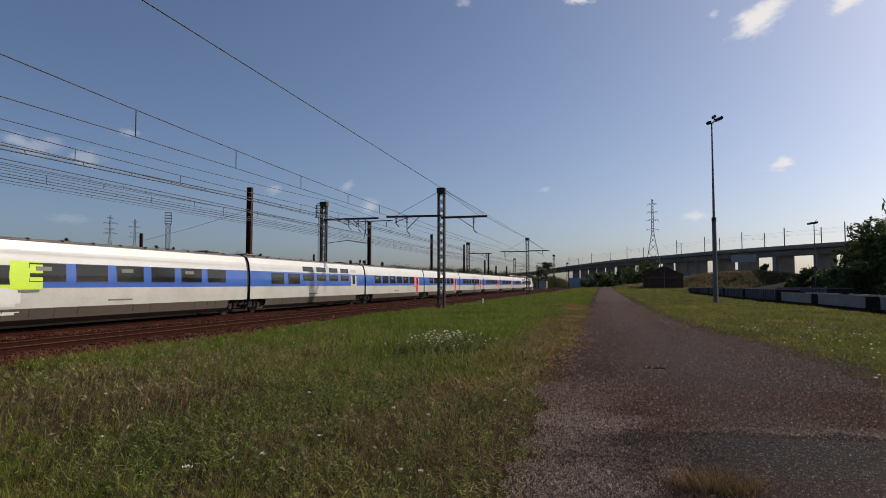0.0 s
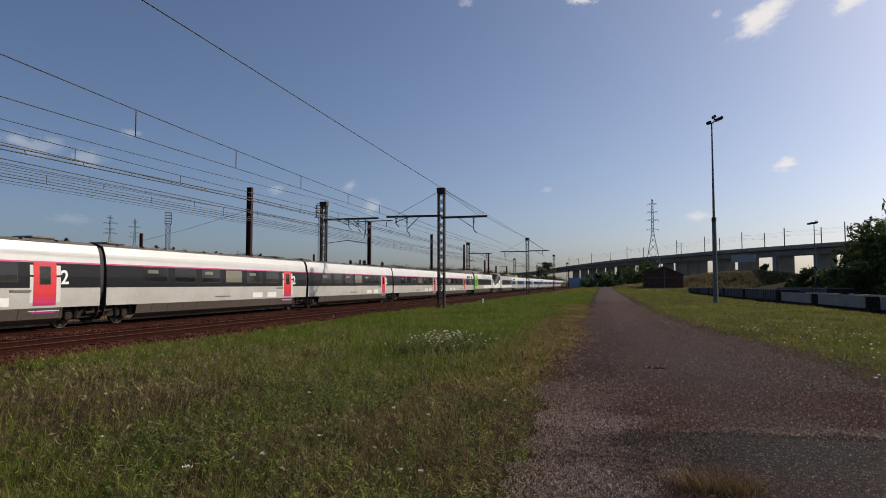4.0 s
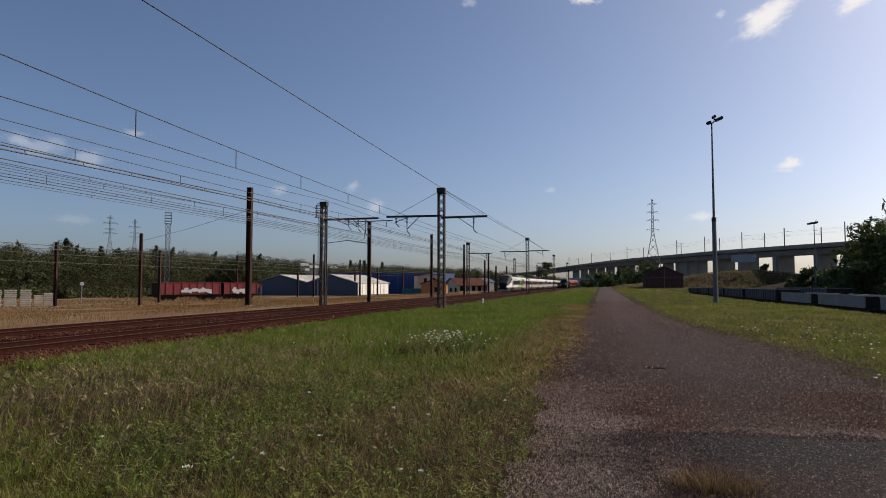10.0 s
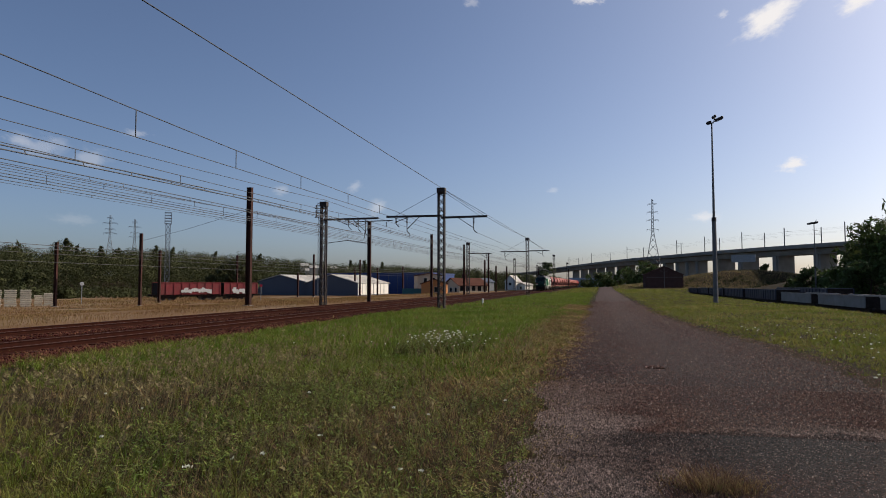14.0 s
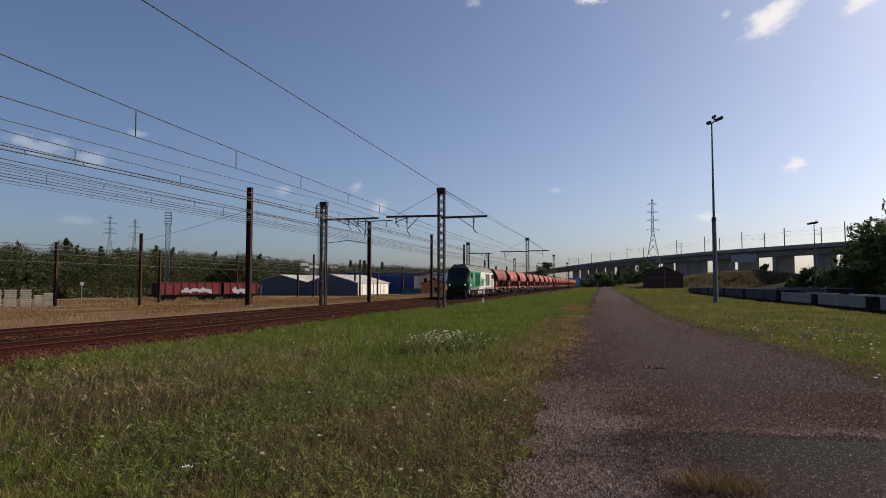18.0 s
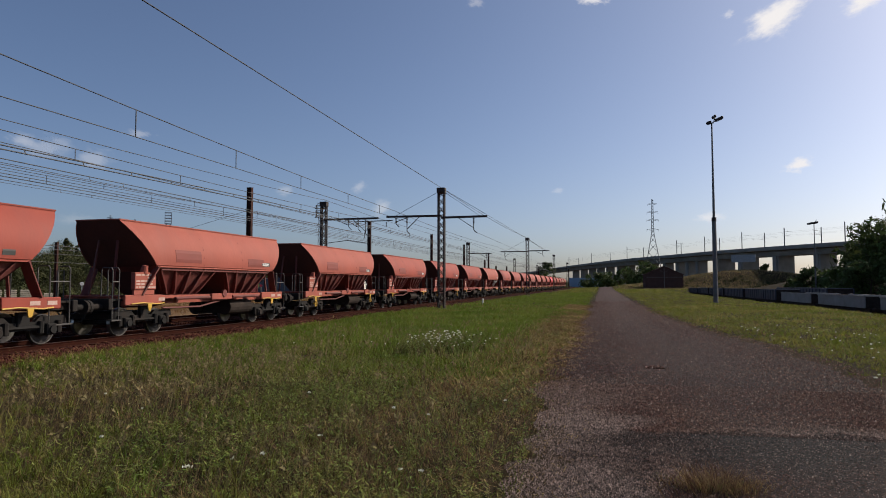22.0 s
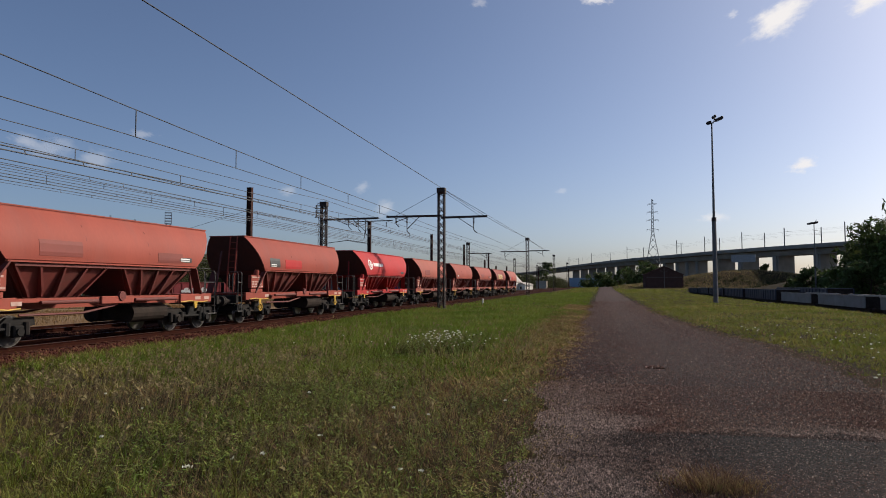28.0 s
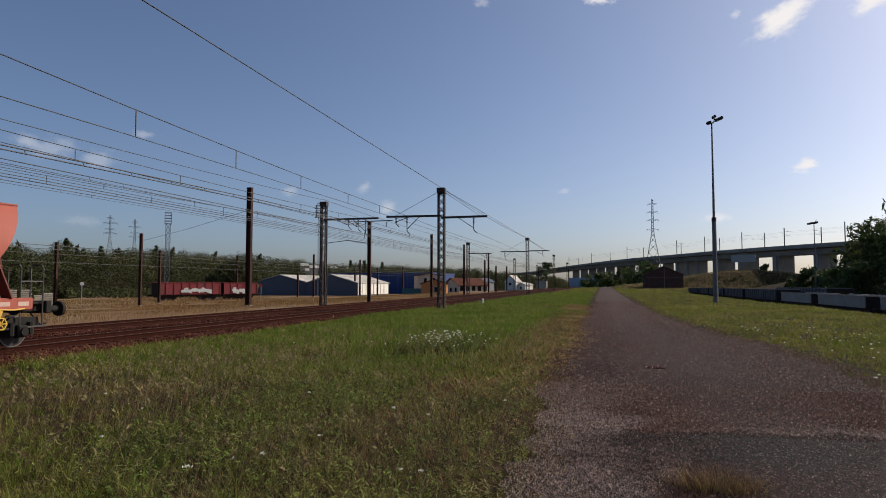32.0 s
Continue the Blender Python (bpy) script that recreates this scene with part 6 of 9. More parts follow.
def arm(mast, x0, x1, z, drop=None, tie=None):
    """A level cross-beam with a hanging support; offsets are in the mast's space."""
    bm = bm_()
    beam(bm, (x0, 0, z), (x1, 0, z + 0.02), 0.12, 0.16)
    part("cross_arm", bm, "steel_dark", mast, "dark steel cross-arm")
    for xd, zd in drop or ():
        bm = bm_()
        insulator(bm, (xd, 0, z - 0.08), (xd, 0, z - 0.5))
        tube(bm, [(xd, 0, z - 0.5), (xd, 0, zd + 0.25), (xd + 0.25, 0, zd)], 0.035)
        tube(bm, [(xd - 1.2 if xd > 0 else xd + 1.0, 0, z - 0.05), (xd, 0, zd + 0.4)], 0.03)
        part("registration_arm", bm, "steel_dark", mast)
    if tie:
        bm = bm_()
        tube(bm, [(0, 0, tie), ((x0 if abs(x0) > abs(x1) else x1) * 0.85, 0, z + 0.05)], 0.015)
        part("tie_rod", bm, "wire", mast)


m1 = lattice_mast(-12.2, 47.8, 9.55)
arm(m1, 0.0, -4.5, 7.40, [(-2.8, 6.0), (-3.7, 6.6)], 9.4)
arm(m1, 0.0, 3.6, 7.25, [(2.55, 6.0)], 9.4)
m2 = lattice_mast(-24.4, 52.8, 9.75)
arm(m2, 0.0, 5.2, 8.15, [(4.0, 6.6), (2.4, 7.2), (3.3, 7.0)])
bm = bm_()
for z in (9.2, 8.8, 8.4):
    beam(bm, (-0.9, 0, z), (0.2, 0, z), 0.06)
    insulator(bm, (-0.75, 0, z), (-0.75, 0, z + 0.3), 3)
tube(bm, [(0, 0, 6.0), (2.3, 0, 6.25), (4.3, 0, 5.95)], 0.03)
part("feeder_bracket", bm, "steel_dark", m2)
p3 = h_pole(-24.1, 63.5, 9.05, 0.32)
bm = bm_()
tube(bm, [(-1.8, 0, 9.0), (2.6, 0, 9.05)], 0.05)
tube(bm, [(0.2, 0, 8.7), (-0.5, 0, 7.9), (-0.6, 0, 7.2)], 0.04)
insulator(bm, (-1.5, 0, 8.9), (-1.5, 0, 8.4))
insulator(bm, (1.9, 0, 8.9), (1.9, 0, 8.4))
part("cross_arm", bm, "steel_dark", p3)
h_pole(-31.1, 51.5, 10.85, 0.42, label="tall rust-brown steel pole beside the line")
h_pole(-24.0, 88.3, 9.5, 0.3)
m4 = lattice_mast(-23.95, 113.5, 9.9)
arm(m4, 0.0, 4.3, 7.9, [(3.4, 6.6)])
h_pole(-24.5, 112.5, 9.5, 0.3)
h_pole(-24.3, 136.5, 9.1, 0.3)
m5 = lattice_mast(-12.3, 106, 9.75)
arm(m5, 0.0, -4.5, 7.5, [(-3.8, 6.2)], 9.5)
arm(m5, 0.0, 3.6, 7.6, [(2.5, 6.6)], 9.5)
m6 = lattice_mast(-12.4, 165, 9.6)
arm(m6, 0.0, -4.3, 7.5, [(-3.6, 6.2)])
m7 = lattice_mast(-24.3, 178, 9.5)
arm(m7, 0.0, 4.3, 7.4, [(3.4, 6.2)])
m8 = lattice_mast(-12.4, 226, 9.6)
arm(m8, 0.0, -4.3, 7.5, [(-3.6, 6.2)])
m9 = lattice_mast(-24.3, 240, 9.5)
arm(m9, 0.0, 4.3, 7.4, [(3.4, 6.2)])
YARD_Z = -1.25
for px_b, dist, h in ((45.44, 97, 8.4), (39.56, 96, 9.9), (38.14, 108, 8.2), (26.99, 150, 5.6), (25.64, 150, 9.8), (22.04, 165, 7.0), (21.59, 160, 9.0), (20.04, 165, 7.2), (17.78, 160, 7.4), (10.43, 150, 7.6), (9.43, 160, 6.6), (8.47, 186, 7.1), (32.08, 140, 9.0), (3.02, 300, 9), (5.67, 250, 9)):
    q = at(px_b, dist)
    h_pole(q.x, q.y, h + 0.1, 0.34, label="dark brown steel pole in the yard")

# ---- overhead wires ----


def wire(bm, pts, r):
    tube(bm, pts, r, 4)


def sagged(x, y0, z0, y1, z1, sag, n=10):
    return [(x, y0 + (y1 - y0) * k / n, z0 + (z1 - z0) * k / n - 4 * sag * (k / n) * (1 - k / n)) for k in range(n + 1)]


def overhead(x, spans, mess, aux, contact, label, drop=6.6):
    """One track's overhead line: spans are the y of its supports."""
    t = thing("overhead_line", label, "overhead line", group="overhead lines")
    bmm, bma, bmc, bmd = bm_(), bm_(), bm_(), bm_()
    for a, b in zip(spans, spans[1:]):
        wire(bmm, sagged(x, a, mess, b, mess, 0.35), 0.016)
        wire(bma, [(x, a, aux), (x, b, aux)], 0.014)
        wire(bmc, [(x, a, contact), (x, b, contact)], 0.019)
        wire(bmc, [(x + 0.06, a, contact - 0.16), (x + 0.06, b, contact - 0.16)], 0.012)
        if b < 130:
            n = int((b - a) / drop)
            for k in range(n):
                q = (k + 0.5) / n
                y = a + (b - a) * q
                beam(bmd, (x, y, mess - 4 * 0.35 * q * (1 - q)), (x, y, aux), 0.022)
                for j in (0.2, 0.7):
                    y2 = y + j * drop * 0.6
                    beam(bmd, (x, y2, contact + 0.02), (x + 0.06, y2, contact - 0.18), 0.02)
    part("messenger_wire", bmm, "wire", t)
    part("auxiliary_wire", bma, "wire", t)
    part("contact_wire", bmc, "wire", t)
    part("dropper", bmd, "wire", t)
    return t


def single_wire(pts, r, label):
    bm = bm_()
    wire(bm, pts, r)
    return tagged(part("overhead_wire", bm, "wire"), label, "wire", group="overhead lines")


t = thing("overhead_line", "black overhead line of the near track", "overhead line", group="overhead lines")
bm = bm_()
def near_mess(y):
    return 8.0 + 0.00042 * max(0, 52 - y) ** 2
wire(bm, [(NEAR_X, y, near_mess(y)) for y in range(-12, 53, 4)] + sagged(NEAR_X, 52, 8.0, 106, 8.0, 0.3) + sagged(NEAR_X, 106, 8.0, 165, 7.9, 0.3) + sagged(NEAR_X, 165, 7.9, 240, 7.8, 0.3), 0.019)
part("messenger_wire", bm, "wire", t)
bm = bm_()
wire(bm, [(NEAR_X, -12, 7.05), (NEAR_X, 20, 7.36), (NEAR_X, 50, 7.40), (NEAR_X, 106, 7.3), (NEAR_X, 240, 7.2)], 0.017)
part("auxiliary_wire", bm, "wire", t)
bm = bm_()
for dx, dz in ((0, 0), (0.08, -0.14)):
    wire(bm, [(NEAR_X + dx, -12, 5.6 + dz), (NEAR_X + dx, 15, 5.86 + dz), (NEAR_X + dx, 29, 6.1 + dz), (NEAR_X + dx, 50, 6.2 + dz), (NEAR_X + dx, 240, 6.1 + dz)], 0.021)
part("contact_wire", bm, "wire", t)
bm = bm_()
for y in (0.2, 7.0, 13.8, 20.6, 27.5, 34.4, 41.6, 48.1):
    beam(bm, (NEAR_X, y, near_mess(y)), (NEAR_X, y, 7.36), 0.03)
for y in np.arange(2, 60, 2.3):
    z = np.interp(y, (-12, 15, 29, 50, 240), (5.6, 5.86, 6.1, 6.2, 6.1))
    beam(bm, (NEAR_X, y, z), (NEAR_X + 0.08, y, z - 0.16), 0.022)
part("dropper", bm, "wire", t)
overhead(FAR_X, [-9, 53, 113, 178, 240], 7.75, 6.95, 6.35, "black overhead line of the far track")
overhead(-27.0, [-15, 58, 120, 180], 7.6, 7.0, 6.85, "black overhead line over the yard", 8.0)
overhead(-31.2, [-10, 52, 115, 180], 8.3, 7.5, 7.3, "black overhead line over the yard", 8.0)
single_wire(sagged(-12.2, -10, 9.75, 47.8, 9.2, 0.01) + sagged(-12.2, 47.8, 9.2, 106, 9.4, 0.35) + sagged(-12.3, 106, 9.4, 165, 9.2, 0.4), 0.02, "thick black feeder wire along the mast tops")
single_wire(sagged(-24.5, -10, 8.7, 52.8, 9.3, 0.35) + sagged(-24.5, 52.8, 9.35, 113.5, 9.5, 0.4) + sagged(-24.5, 113.5, 9.5, 178, 9.2, 0.4), 0.018, "black feeder wire along the far masts")
single_wire([(-12.2, 47.8, 9.2), (-8.7, 47.9, 7.05), (-9.7, 106, 7.6)], 0.014, "slanting black stay wire")
single_wire([(-9.6, 47.9, 5.75), (-11.5, 106, 6.2)], 0.014, "black wire to the next mast")
for a, b in (((-31.1, 51.5, 8.44), (-61, 74, 7.6)), ((-31.1, 51.5, 8.3), (-26, 66, 7.4)), ((-36, 30, 4.3), (-44, 190, 4.9)), ((-38, 30, 4.2), (-46, 190, 4.6)), ((-46, 30, 3.6), (-50, 190, 3.9)), ((-50, 30, 4.6), (-55, 190, 4.6))):
    single_wire(sagged(0, 0, 0, 1, 0, 0, 2) and [a, tuple((Vector(a) + Vector(b)) / 2 - Vector((0, 0, 0.15))), b], 0.02, "thin wire over the yard")

# ---- floodlight masts ----


def flood_mast(x, y, h, r0, r1, lamps):
    z0 = gz(x, y) - 0.15
    t = thing("floodlight_mast", "tall grey steel floodlight mast on the grass", "street lamp", pose(x, y, z0))
    bm = bm_()
    cyl(bm, (0, 0, 0), (0, 0, h * 0.46), r0, 12, r0 * 0.86)
    part("lower_shaft", bm, "mast_grey", t, "thick lower shaft")
    bm = bm_()
    cyl(bm, (0, 0, h * 0.455), (0, 0, h * 0.475), r0 * 0.95, 12)
    part("collar", bm, "steel_dark", t)
    bm = bm_()
    cyl(bm, (0, 0, h * 0.46), (0, 0, h), r0 * 0.55, 12, r1)
    part("upper_shaft", bm, "mast_grey", t)
    bm = bm_()
    beam(bm, (-0.35, 0, h), (0.2, 0, h), 0.08)
    beam(bm, (0.0, 0, h), (0.6, 0, h + 0.3), 0.08)
    beam(bm, (0.1, 0, h), (0.35, 0, h + 0.5), 0.07)
    part("bracket", bm, "steel_dark", t)
    for dx, dz, tilt, w in lamps:
        bm = bm_()
        bmesh.ops.create_cube(bm, size=1, matrix=pose(dx, -0.1, h + dz, 0, tilt, 0) @ Matrix.Diagonal((w, 0.45, 0.28, 1)))
        bmesh.ops.bevel(bm, geom=bm.edges[:], offset=0.06, segments=1, affect="EDGES")
        lm = part("floodlight", bm, "steel_dark", t, "dark floodlight head")
        bm = bm_()
        bmesh.ops.create_cube(bm, size=1, matrix=pose(dx, -0.1, h + dz, 0, tilt, 0) @ Matrix.Translation((0, 0, -0.15)) @ Matrix.Diagonal((w * 0.8, 0.36, 0.03, 1)))
        part("lens", bm, "glass", lm)
    return t


flood_mast(11.35, 72.2, 19.3, 0.25, 0.07, [(-0.3, 0.02, -18, 0.5), (0.22, 0.62, -35, 0.45), (0.72, 0.38, -22, 0.85)])
q = at(-16.11, 112)
flood_mast(q.x, q.y, 12.6, 0.13, 0.06, [(-0.5, 0.0, -12, 0.9), (0.2, 0.1, -12, 0.6)])

# ---- viaduct ----
VIA = [(-150, 1000), (-72, 760), (-40, 620), (-28, 568), (-7.8, 493), (11, 428), (25.7, 386), (38.3, 360), (57.4, 312), (73.7, 285), (88, 262), (104, 240), (130, 210), (170, 172), (230, 120)]


def via_points(n=300):
    P = np.array(VIA, float)
    s = np.concatenate([[0], np.cumsum(np.hypot(*np.diff(P, axis=0).T))])
    q = np.linspace(0, s[-1], n)
    x, y = np.interp(q, s, P[:, 0]), np.interp(q, s, P[:, 1])
    for _ in range(40):
        x[1:-1] = (x[:-2] + 2 * x[1:-1] + x[2:]) / 4
        y[1:-1] = (y[:-2] + 2 * y[1:-1] + y[2:]) / 4
    return np.stack([x, y], -1), q


vp, vs_ = via_points()
tan = np.gradient(vp, axis=0)
tan /= np.linalg.norm(tan, axis=1)[:, None]
nor = np.stack([-tan[:, 1], tan[:, 0]], -1)


def sweep(name, prof, material, parent, label=""):
    n = len(prof)
    V, F = [], []
    for (x, y), (a, b) in zip(vp, nor):
        V += [(x + a * o, y + b * o, z) for o, z in prof]
    for k in range(len(vp) - 1):
        for i in range(n):
            F.append((k * n + i, k * n + (i + 1) % n, (k + 1) * n + (i + 1) % n, (k + 1) * n + i))
    F += [tuple(range(n)), tuple(reversed(range((len(vp) - 1) * n, len(vp) * n)))]
    return raw(name, V, F, material, parent, label)


via = thing("railway_viaduct", "long curved concrete railway viaduct on broad piers", "bridge", kind="structure")
sweep("deck", [(-6.6, 15.9), (6.6, 15.9), (6.6, 15.5), (4.6, 15.2), (3.8, 13.2), (-3.8, 13.2), (-4.6, 15.2), (-6.6, 15.5)], "concrete", via, "box-girder deck")
sweep("parapet", [(6.45, 15.9), (6.75, 15.9), (6.75, 17.0), (6.45, 17.0)], "concrete", via)
sweep("parapet", [(-6.75, 15.9), (-6.45, 15.9), (-6.45, 17.0), (-6.75, 17.0)], "concrete", via)
bm = bm_()
total = vs_[-1]
PIER = ((98.4, 247.6), (90.3, 258.9), (81.9, 271.9), (71.0, 289.4), (60.7, 306.5), (54.3, 319.8), (46.9, 338.4), (43.0, 348.2), (39.9, 356.1), (33.7, 369.6), (27.8, 381.8), (22.1, 396.3), (16.4, 412.6), (10.2, 430.7), (4.1, 451.9), (-2.0, 473.1), (-8.6, 496.1), (-15.2, 520.6), (-22.6, 548.1))
for px_, py_ in PIER:
    k = int(np.argmin(np.hypot(vp[:, 0] - px_, vp[:, 1] - py_)))
    ang = math.atan2(tan[k][1], tan[k][0])
    g = gz(*vp[k]) - 1
    bm = bm_()
    M4 = Matrix.Translation((vp[k][0], vp[k][1], 0)) @ Matrix.Rotation(ang, 4, "Z")
    bmesh.ops.create_cube(bm, size=1, matrix=M4 @ Matrix.Translation((0, 0, (g + 13.2) / 2)) @ Matrix.Diagonal((3.0, 9.4 if px_ > 50 else 5.4, 13.2 - g, 1)))
    bmesh.ops.bevel(bm, geom=[e for e in bm.edges if abs((e.verts[0].co - e.verts[1].co).z) > 2], offset=0.5, segments=2, affect="EDGES")
    part("pier", bm, "concrete", via)
for o, row in ((5.9, (2.17, -0.52, -3.29, -6.24, -9.39, -12.75, -16.72)), (-5.9, (3.0, 1.01, -2.03, -5.93, -8.14, -10.99, -14.18, -18.08))):
    edge = vp + nor * o
    bear = np.degrees(np.arctan2(-edge[:, 0], edge[:, 1]))
    for b_ in row:
        k = int(np.argmin(np.abs(bear - b_)))
        x, y = vp[k] + nor[k] * o
        bm = bm_()
        beam(bm, (x, y, 15.9), (x, y, 24.2), 0.3)
        inx, iny = vp[k] + nor[k] * (o * 0.4)
        beam(bm, (x, y, 22.6), (inx, iny, 22.9), 0.07)
        beam(bm, (x, y, 21.2), (inx, iny, 21.4), 0.07)
        part("catenary_mast", bm, "pylon", via)
for o, z in ((-2.4, 22.8), (-2.4, 21.4), (2.4, 22.8), (2.4, 21.4)):
    bm = bm_()
    wire(bm, [(*(vp[k] + nor[k] * o), z) for k in range(0, len(vp), 3)], 0.014)
    part("wire", bm, "wire", via)
q = at(-11.07, 286)
bm = bm_()
box(bm, -4.5, 4.5, -0.2, 0.2, -1.6, 1.4)
sgn = tagged(part("gantry_board", bm, "galv"), "grey board fixed beside the viaduct", "sign")
sgn.matrix_basis = pose(q.x, q.y, 12.2, 0, 0, -20)

# ---- buildings ----
M["slate_blue"] = mat("metal_cladding_slate", (0.07, 0.085, 0.12), (0.055, 0.07, 0.10), 0.55, 0.1, 0.2, 4, 0.05)
M["deep_blue"] = mat("metal_cladding_blue", (0.014, 0.042, 0.17), (0.012, 0.036, 0.14), 0.5, 0.1, 0.2, 4, 0.05)
M["pale_roof"] = mat("fibre_cement_roof", (0.52, 0.49, 0.44), (0.42, 0.40, 0.36), 0.85, 0, 0.2, 4, 0.1, dirt=(0.3, 0.28, 0.25), dirt_amt=0.5, dirt_scale=0.1)
M["white_wall"] = mat("white_render", (0.7, 0.68, 0.62), (0.6, 0.58, 0.53), 0.9, 0, 0.4, 6, 0.1)
M["cream_wall"] = mat("cream_render", (0.62, 0.5, 0.36), (0.52, 0.42, 0.30), 0.9, 0, 0.4, 6, 0.1)
M["orange_wall"] = mat("orange_render", (0.55, 0.24, 0.09), (0.48, 0.2, 0.08), 0.9, 0, 0.4, 6, 0.1)
M["tile_roof"] = mat("clay_tile_roof", (0.12, 0.052, 0.036), (0.085, 0.04, 0.03), 0.9, 0, 0.6, 9, 0.4)
M["brick"] = mat("old_brick", (0.10, 0.055, 0.045), (0.07, 0.04, 0.034), 0.9, 0, 0.8, 12, 0.4)
M["teal"] = mat("teal_sheet", (0.02, 0.13, 0.14), (0.018, 0.10, 0.115), 0.6, 0, 0.6, 8, 0.1)
M["red_steel"] = mat("faded_red_steel", (0.22, 0.012, 0.018), (0.16, 0.012, 0.016), 0.7, 0, 0.5, 8, 0.1, dirt=(0.11, 0.04, 0.03), dirt_amt=0.6)
M["door_dark"] = mat("door_dark", (0.05, 0.045, 0.045), None, 0.6)


def house(name, label, category, m, w, l, eave, ridge, wall, roof, wins=(), over=0.3, chimney=False, side_wins=0):
    """A gabled building: its front gable centre at the origin facing -y, w wide, l long."""
    t = thing(name, label, category, m)
    bm = bm_()
    prism_y(bm, [(-w / 2, -0.5), (w / 2, -0.5), (w / 2, eave), (0, ridge), (-w / 2, eave)], 0, l)
    part("wall", bm, wall, t)
    sl = (ridge - eave) / (w / 2)
    for s in (1, -1):
        bm = bm_()
        prism_y(bm, [(0, ridge + 0.04), (0, ridge + 0.2), (s * (w / 2 + over), eave - over * sl + 0.2), (s * (w / 2 + over), eave - over * sl + 0.04)], -over, l + over)
        r = part("roof", bm, roof, t)
        bm = bm_()
        for k in range(int(l / 1.2)):
            y = 0.5 + k * 1.2
            beam(bm, (0, y, ridge + 0.2), (s * (w / 2 + over), y, eave - over * sl + 0.2), 0.05)
        part("roof_rib", bm, roof, r)
    for x, z0, ww, hh in wins:
        bm = bm_()
        box(bm, x - ww / 2, x + ww / 2, -0.05, 0.02, z0, z0 + hh)
        wi = part("window", bm, "glass", t)
        bm = bm_()
        for a in (x - ww / 2 - 0.06, x + ww / 2):
            box(bm, a, a + 0.06, -0.08, 0.0, z0 - 0.06, z0 + hh + 0.06)
        for b_ in (z0 - 0.06, z0 + hh):
            box(bm, x - ww / 2, x + ww / 2, -0.08, 0.0, b_, b_ + 0.06)
        part("frame", bm, "white_wall", wi)
    for k in range(side_wins):
        y = l * (k + 0.5) / side_wins
        bm = bm_()
        box(bm, w / 2 - 0.02, w / 2 + 0.05, y - 0.5, y + 0.5, 1.0, 2.3)
        part("window", bm, "glass", t)
    if chimney:
        bm = bm_()
        box(bm, -0.4, 0.4, l * 0.4, l * 0.4 + 0.8, ridge - 0.4, ridge + 1.2)
        part("chimney", bm, "brick", t)
    return t


house("warehouse", "slate-blue clad warehouse with pale sheet roof", "warehouse", pose(-82.5, 152, YARD_Z), 15, 24, 3.4, 5.3, "slate_blue", "pale_roof")
wh = house("warehouse", "slate-blue warehouse with white side wall and pale roof", "warehouse", pose(-68.0, 152, YARD_Z), 14.4, 24, 3.2, 5.3, "slate_blue", "pale_roof")
bm = bm_()
box(bm, 7.21, 7.3, 0.4, 23.6, 0.2, 3.1)
part("side_cladding", bm, "white_wall", wh, "white sheet side wall")
for k in range(1, 8):
    bm = bm_()
    box(bm, 7.3, 7.38, 2.8 * k, 2.8 * k + 0.2, 0.1, 3.1)
    part("rib", bm, "galv", wh)
q = at(30.55, 260)
house("shed", "pale-roofed low shed beyond the yard", "shed", pose(q.x, q.y, YARD_Z, 0, 0, 20), 14, 20, 3.6, 5.2, "slate_blue", "pale_roof")
tb = thing("factory_hall", "large deep-blue flat-roofed metal factory hall", "building", pose(-66.0, 196, YARD_Z, 0, 0, 0))
bm = bm_()
box(bm, -20.6, 15, -8, 22, -0.5, 6.1)
part("wall", bm, "deep_blue", tb)
bm = bm_()
box(bm, -20.8, 15.2, -8.2, 22.2, 6.1, 6.5)
part("parapet", bm, "deep_blue", tb)
for k in range(12):
    bm = bm_()
    box(bm, -20 + 3 * k, -19.85 + 3 * k, -8.08, -8.0, 0, 6.1)
    part("seam", bm, "slate_blue", tb)
q = at(15.25, 132)
house("outbuilding", "small orange-rendered outbuilding with clay roof", "house", pose(q.x + 0.6, q.y, -0.9, 0, 0, 12), 5.2, 7, 2.6, 3.5, "orange_wall", "tile_roof", [(0.5, 1.0, 0.8, 1.0)])
q = at(16.71, 133)
bm = bm_()
box(bm, -2.6, 2.2, 0, 0.12, -0.4, 1.7)
for k in range(9):
    box(bm, -2.5 + 0.55 * k, -2.42 + 0.55 * k, -0.04, 0.0, -0.3, 1.68)
tagged(part("sheet_fence", bm, "teal"), "teal corrugated sheet fence", "fence").matrix_basis = pose(q.x, q.y, -0.9, 0, 0, 14)
q = at(15.35, 165)
house("house", "cream two-storey house with low clay roof", "house", pose(q.x, q.y, -0.9, 0, 0, 25), 6.5, 6, 4.7, 5.3, "cream_wall", "tile_roof", [(-1.2, 3.0, 0.8, 1.2), (1.0, 3.0, 0.8, 1.2)], side_wins=2)
q = at(13.45, 152.2)
st = house("station_building", "long low cream building with brown tiled roof", "house", pose(q.x, q.y, -0.9, 0, 0, -42), 6.4, 8.6, 2.25, 3.9, "cream_wall", "tile_roof", [(-2.0, 0.7, 0.9, 1.1), (0, 0.7, 0.9, 1.1), (2.0, 0.7, 0.9, 1.1)], chimney=True, side_wins=5)
q = at(11.04, 190)
house("shed", "grey-blue metal shed behind the houses", "shed", pose(q.x, q.y, -0.9, 0, 0, -30), 4, 5, 3.2, 4.2, "galv", "slate_blue")
q = at(8.17, 212)
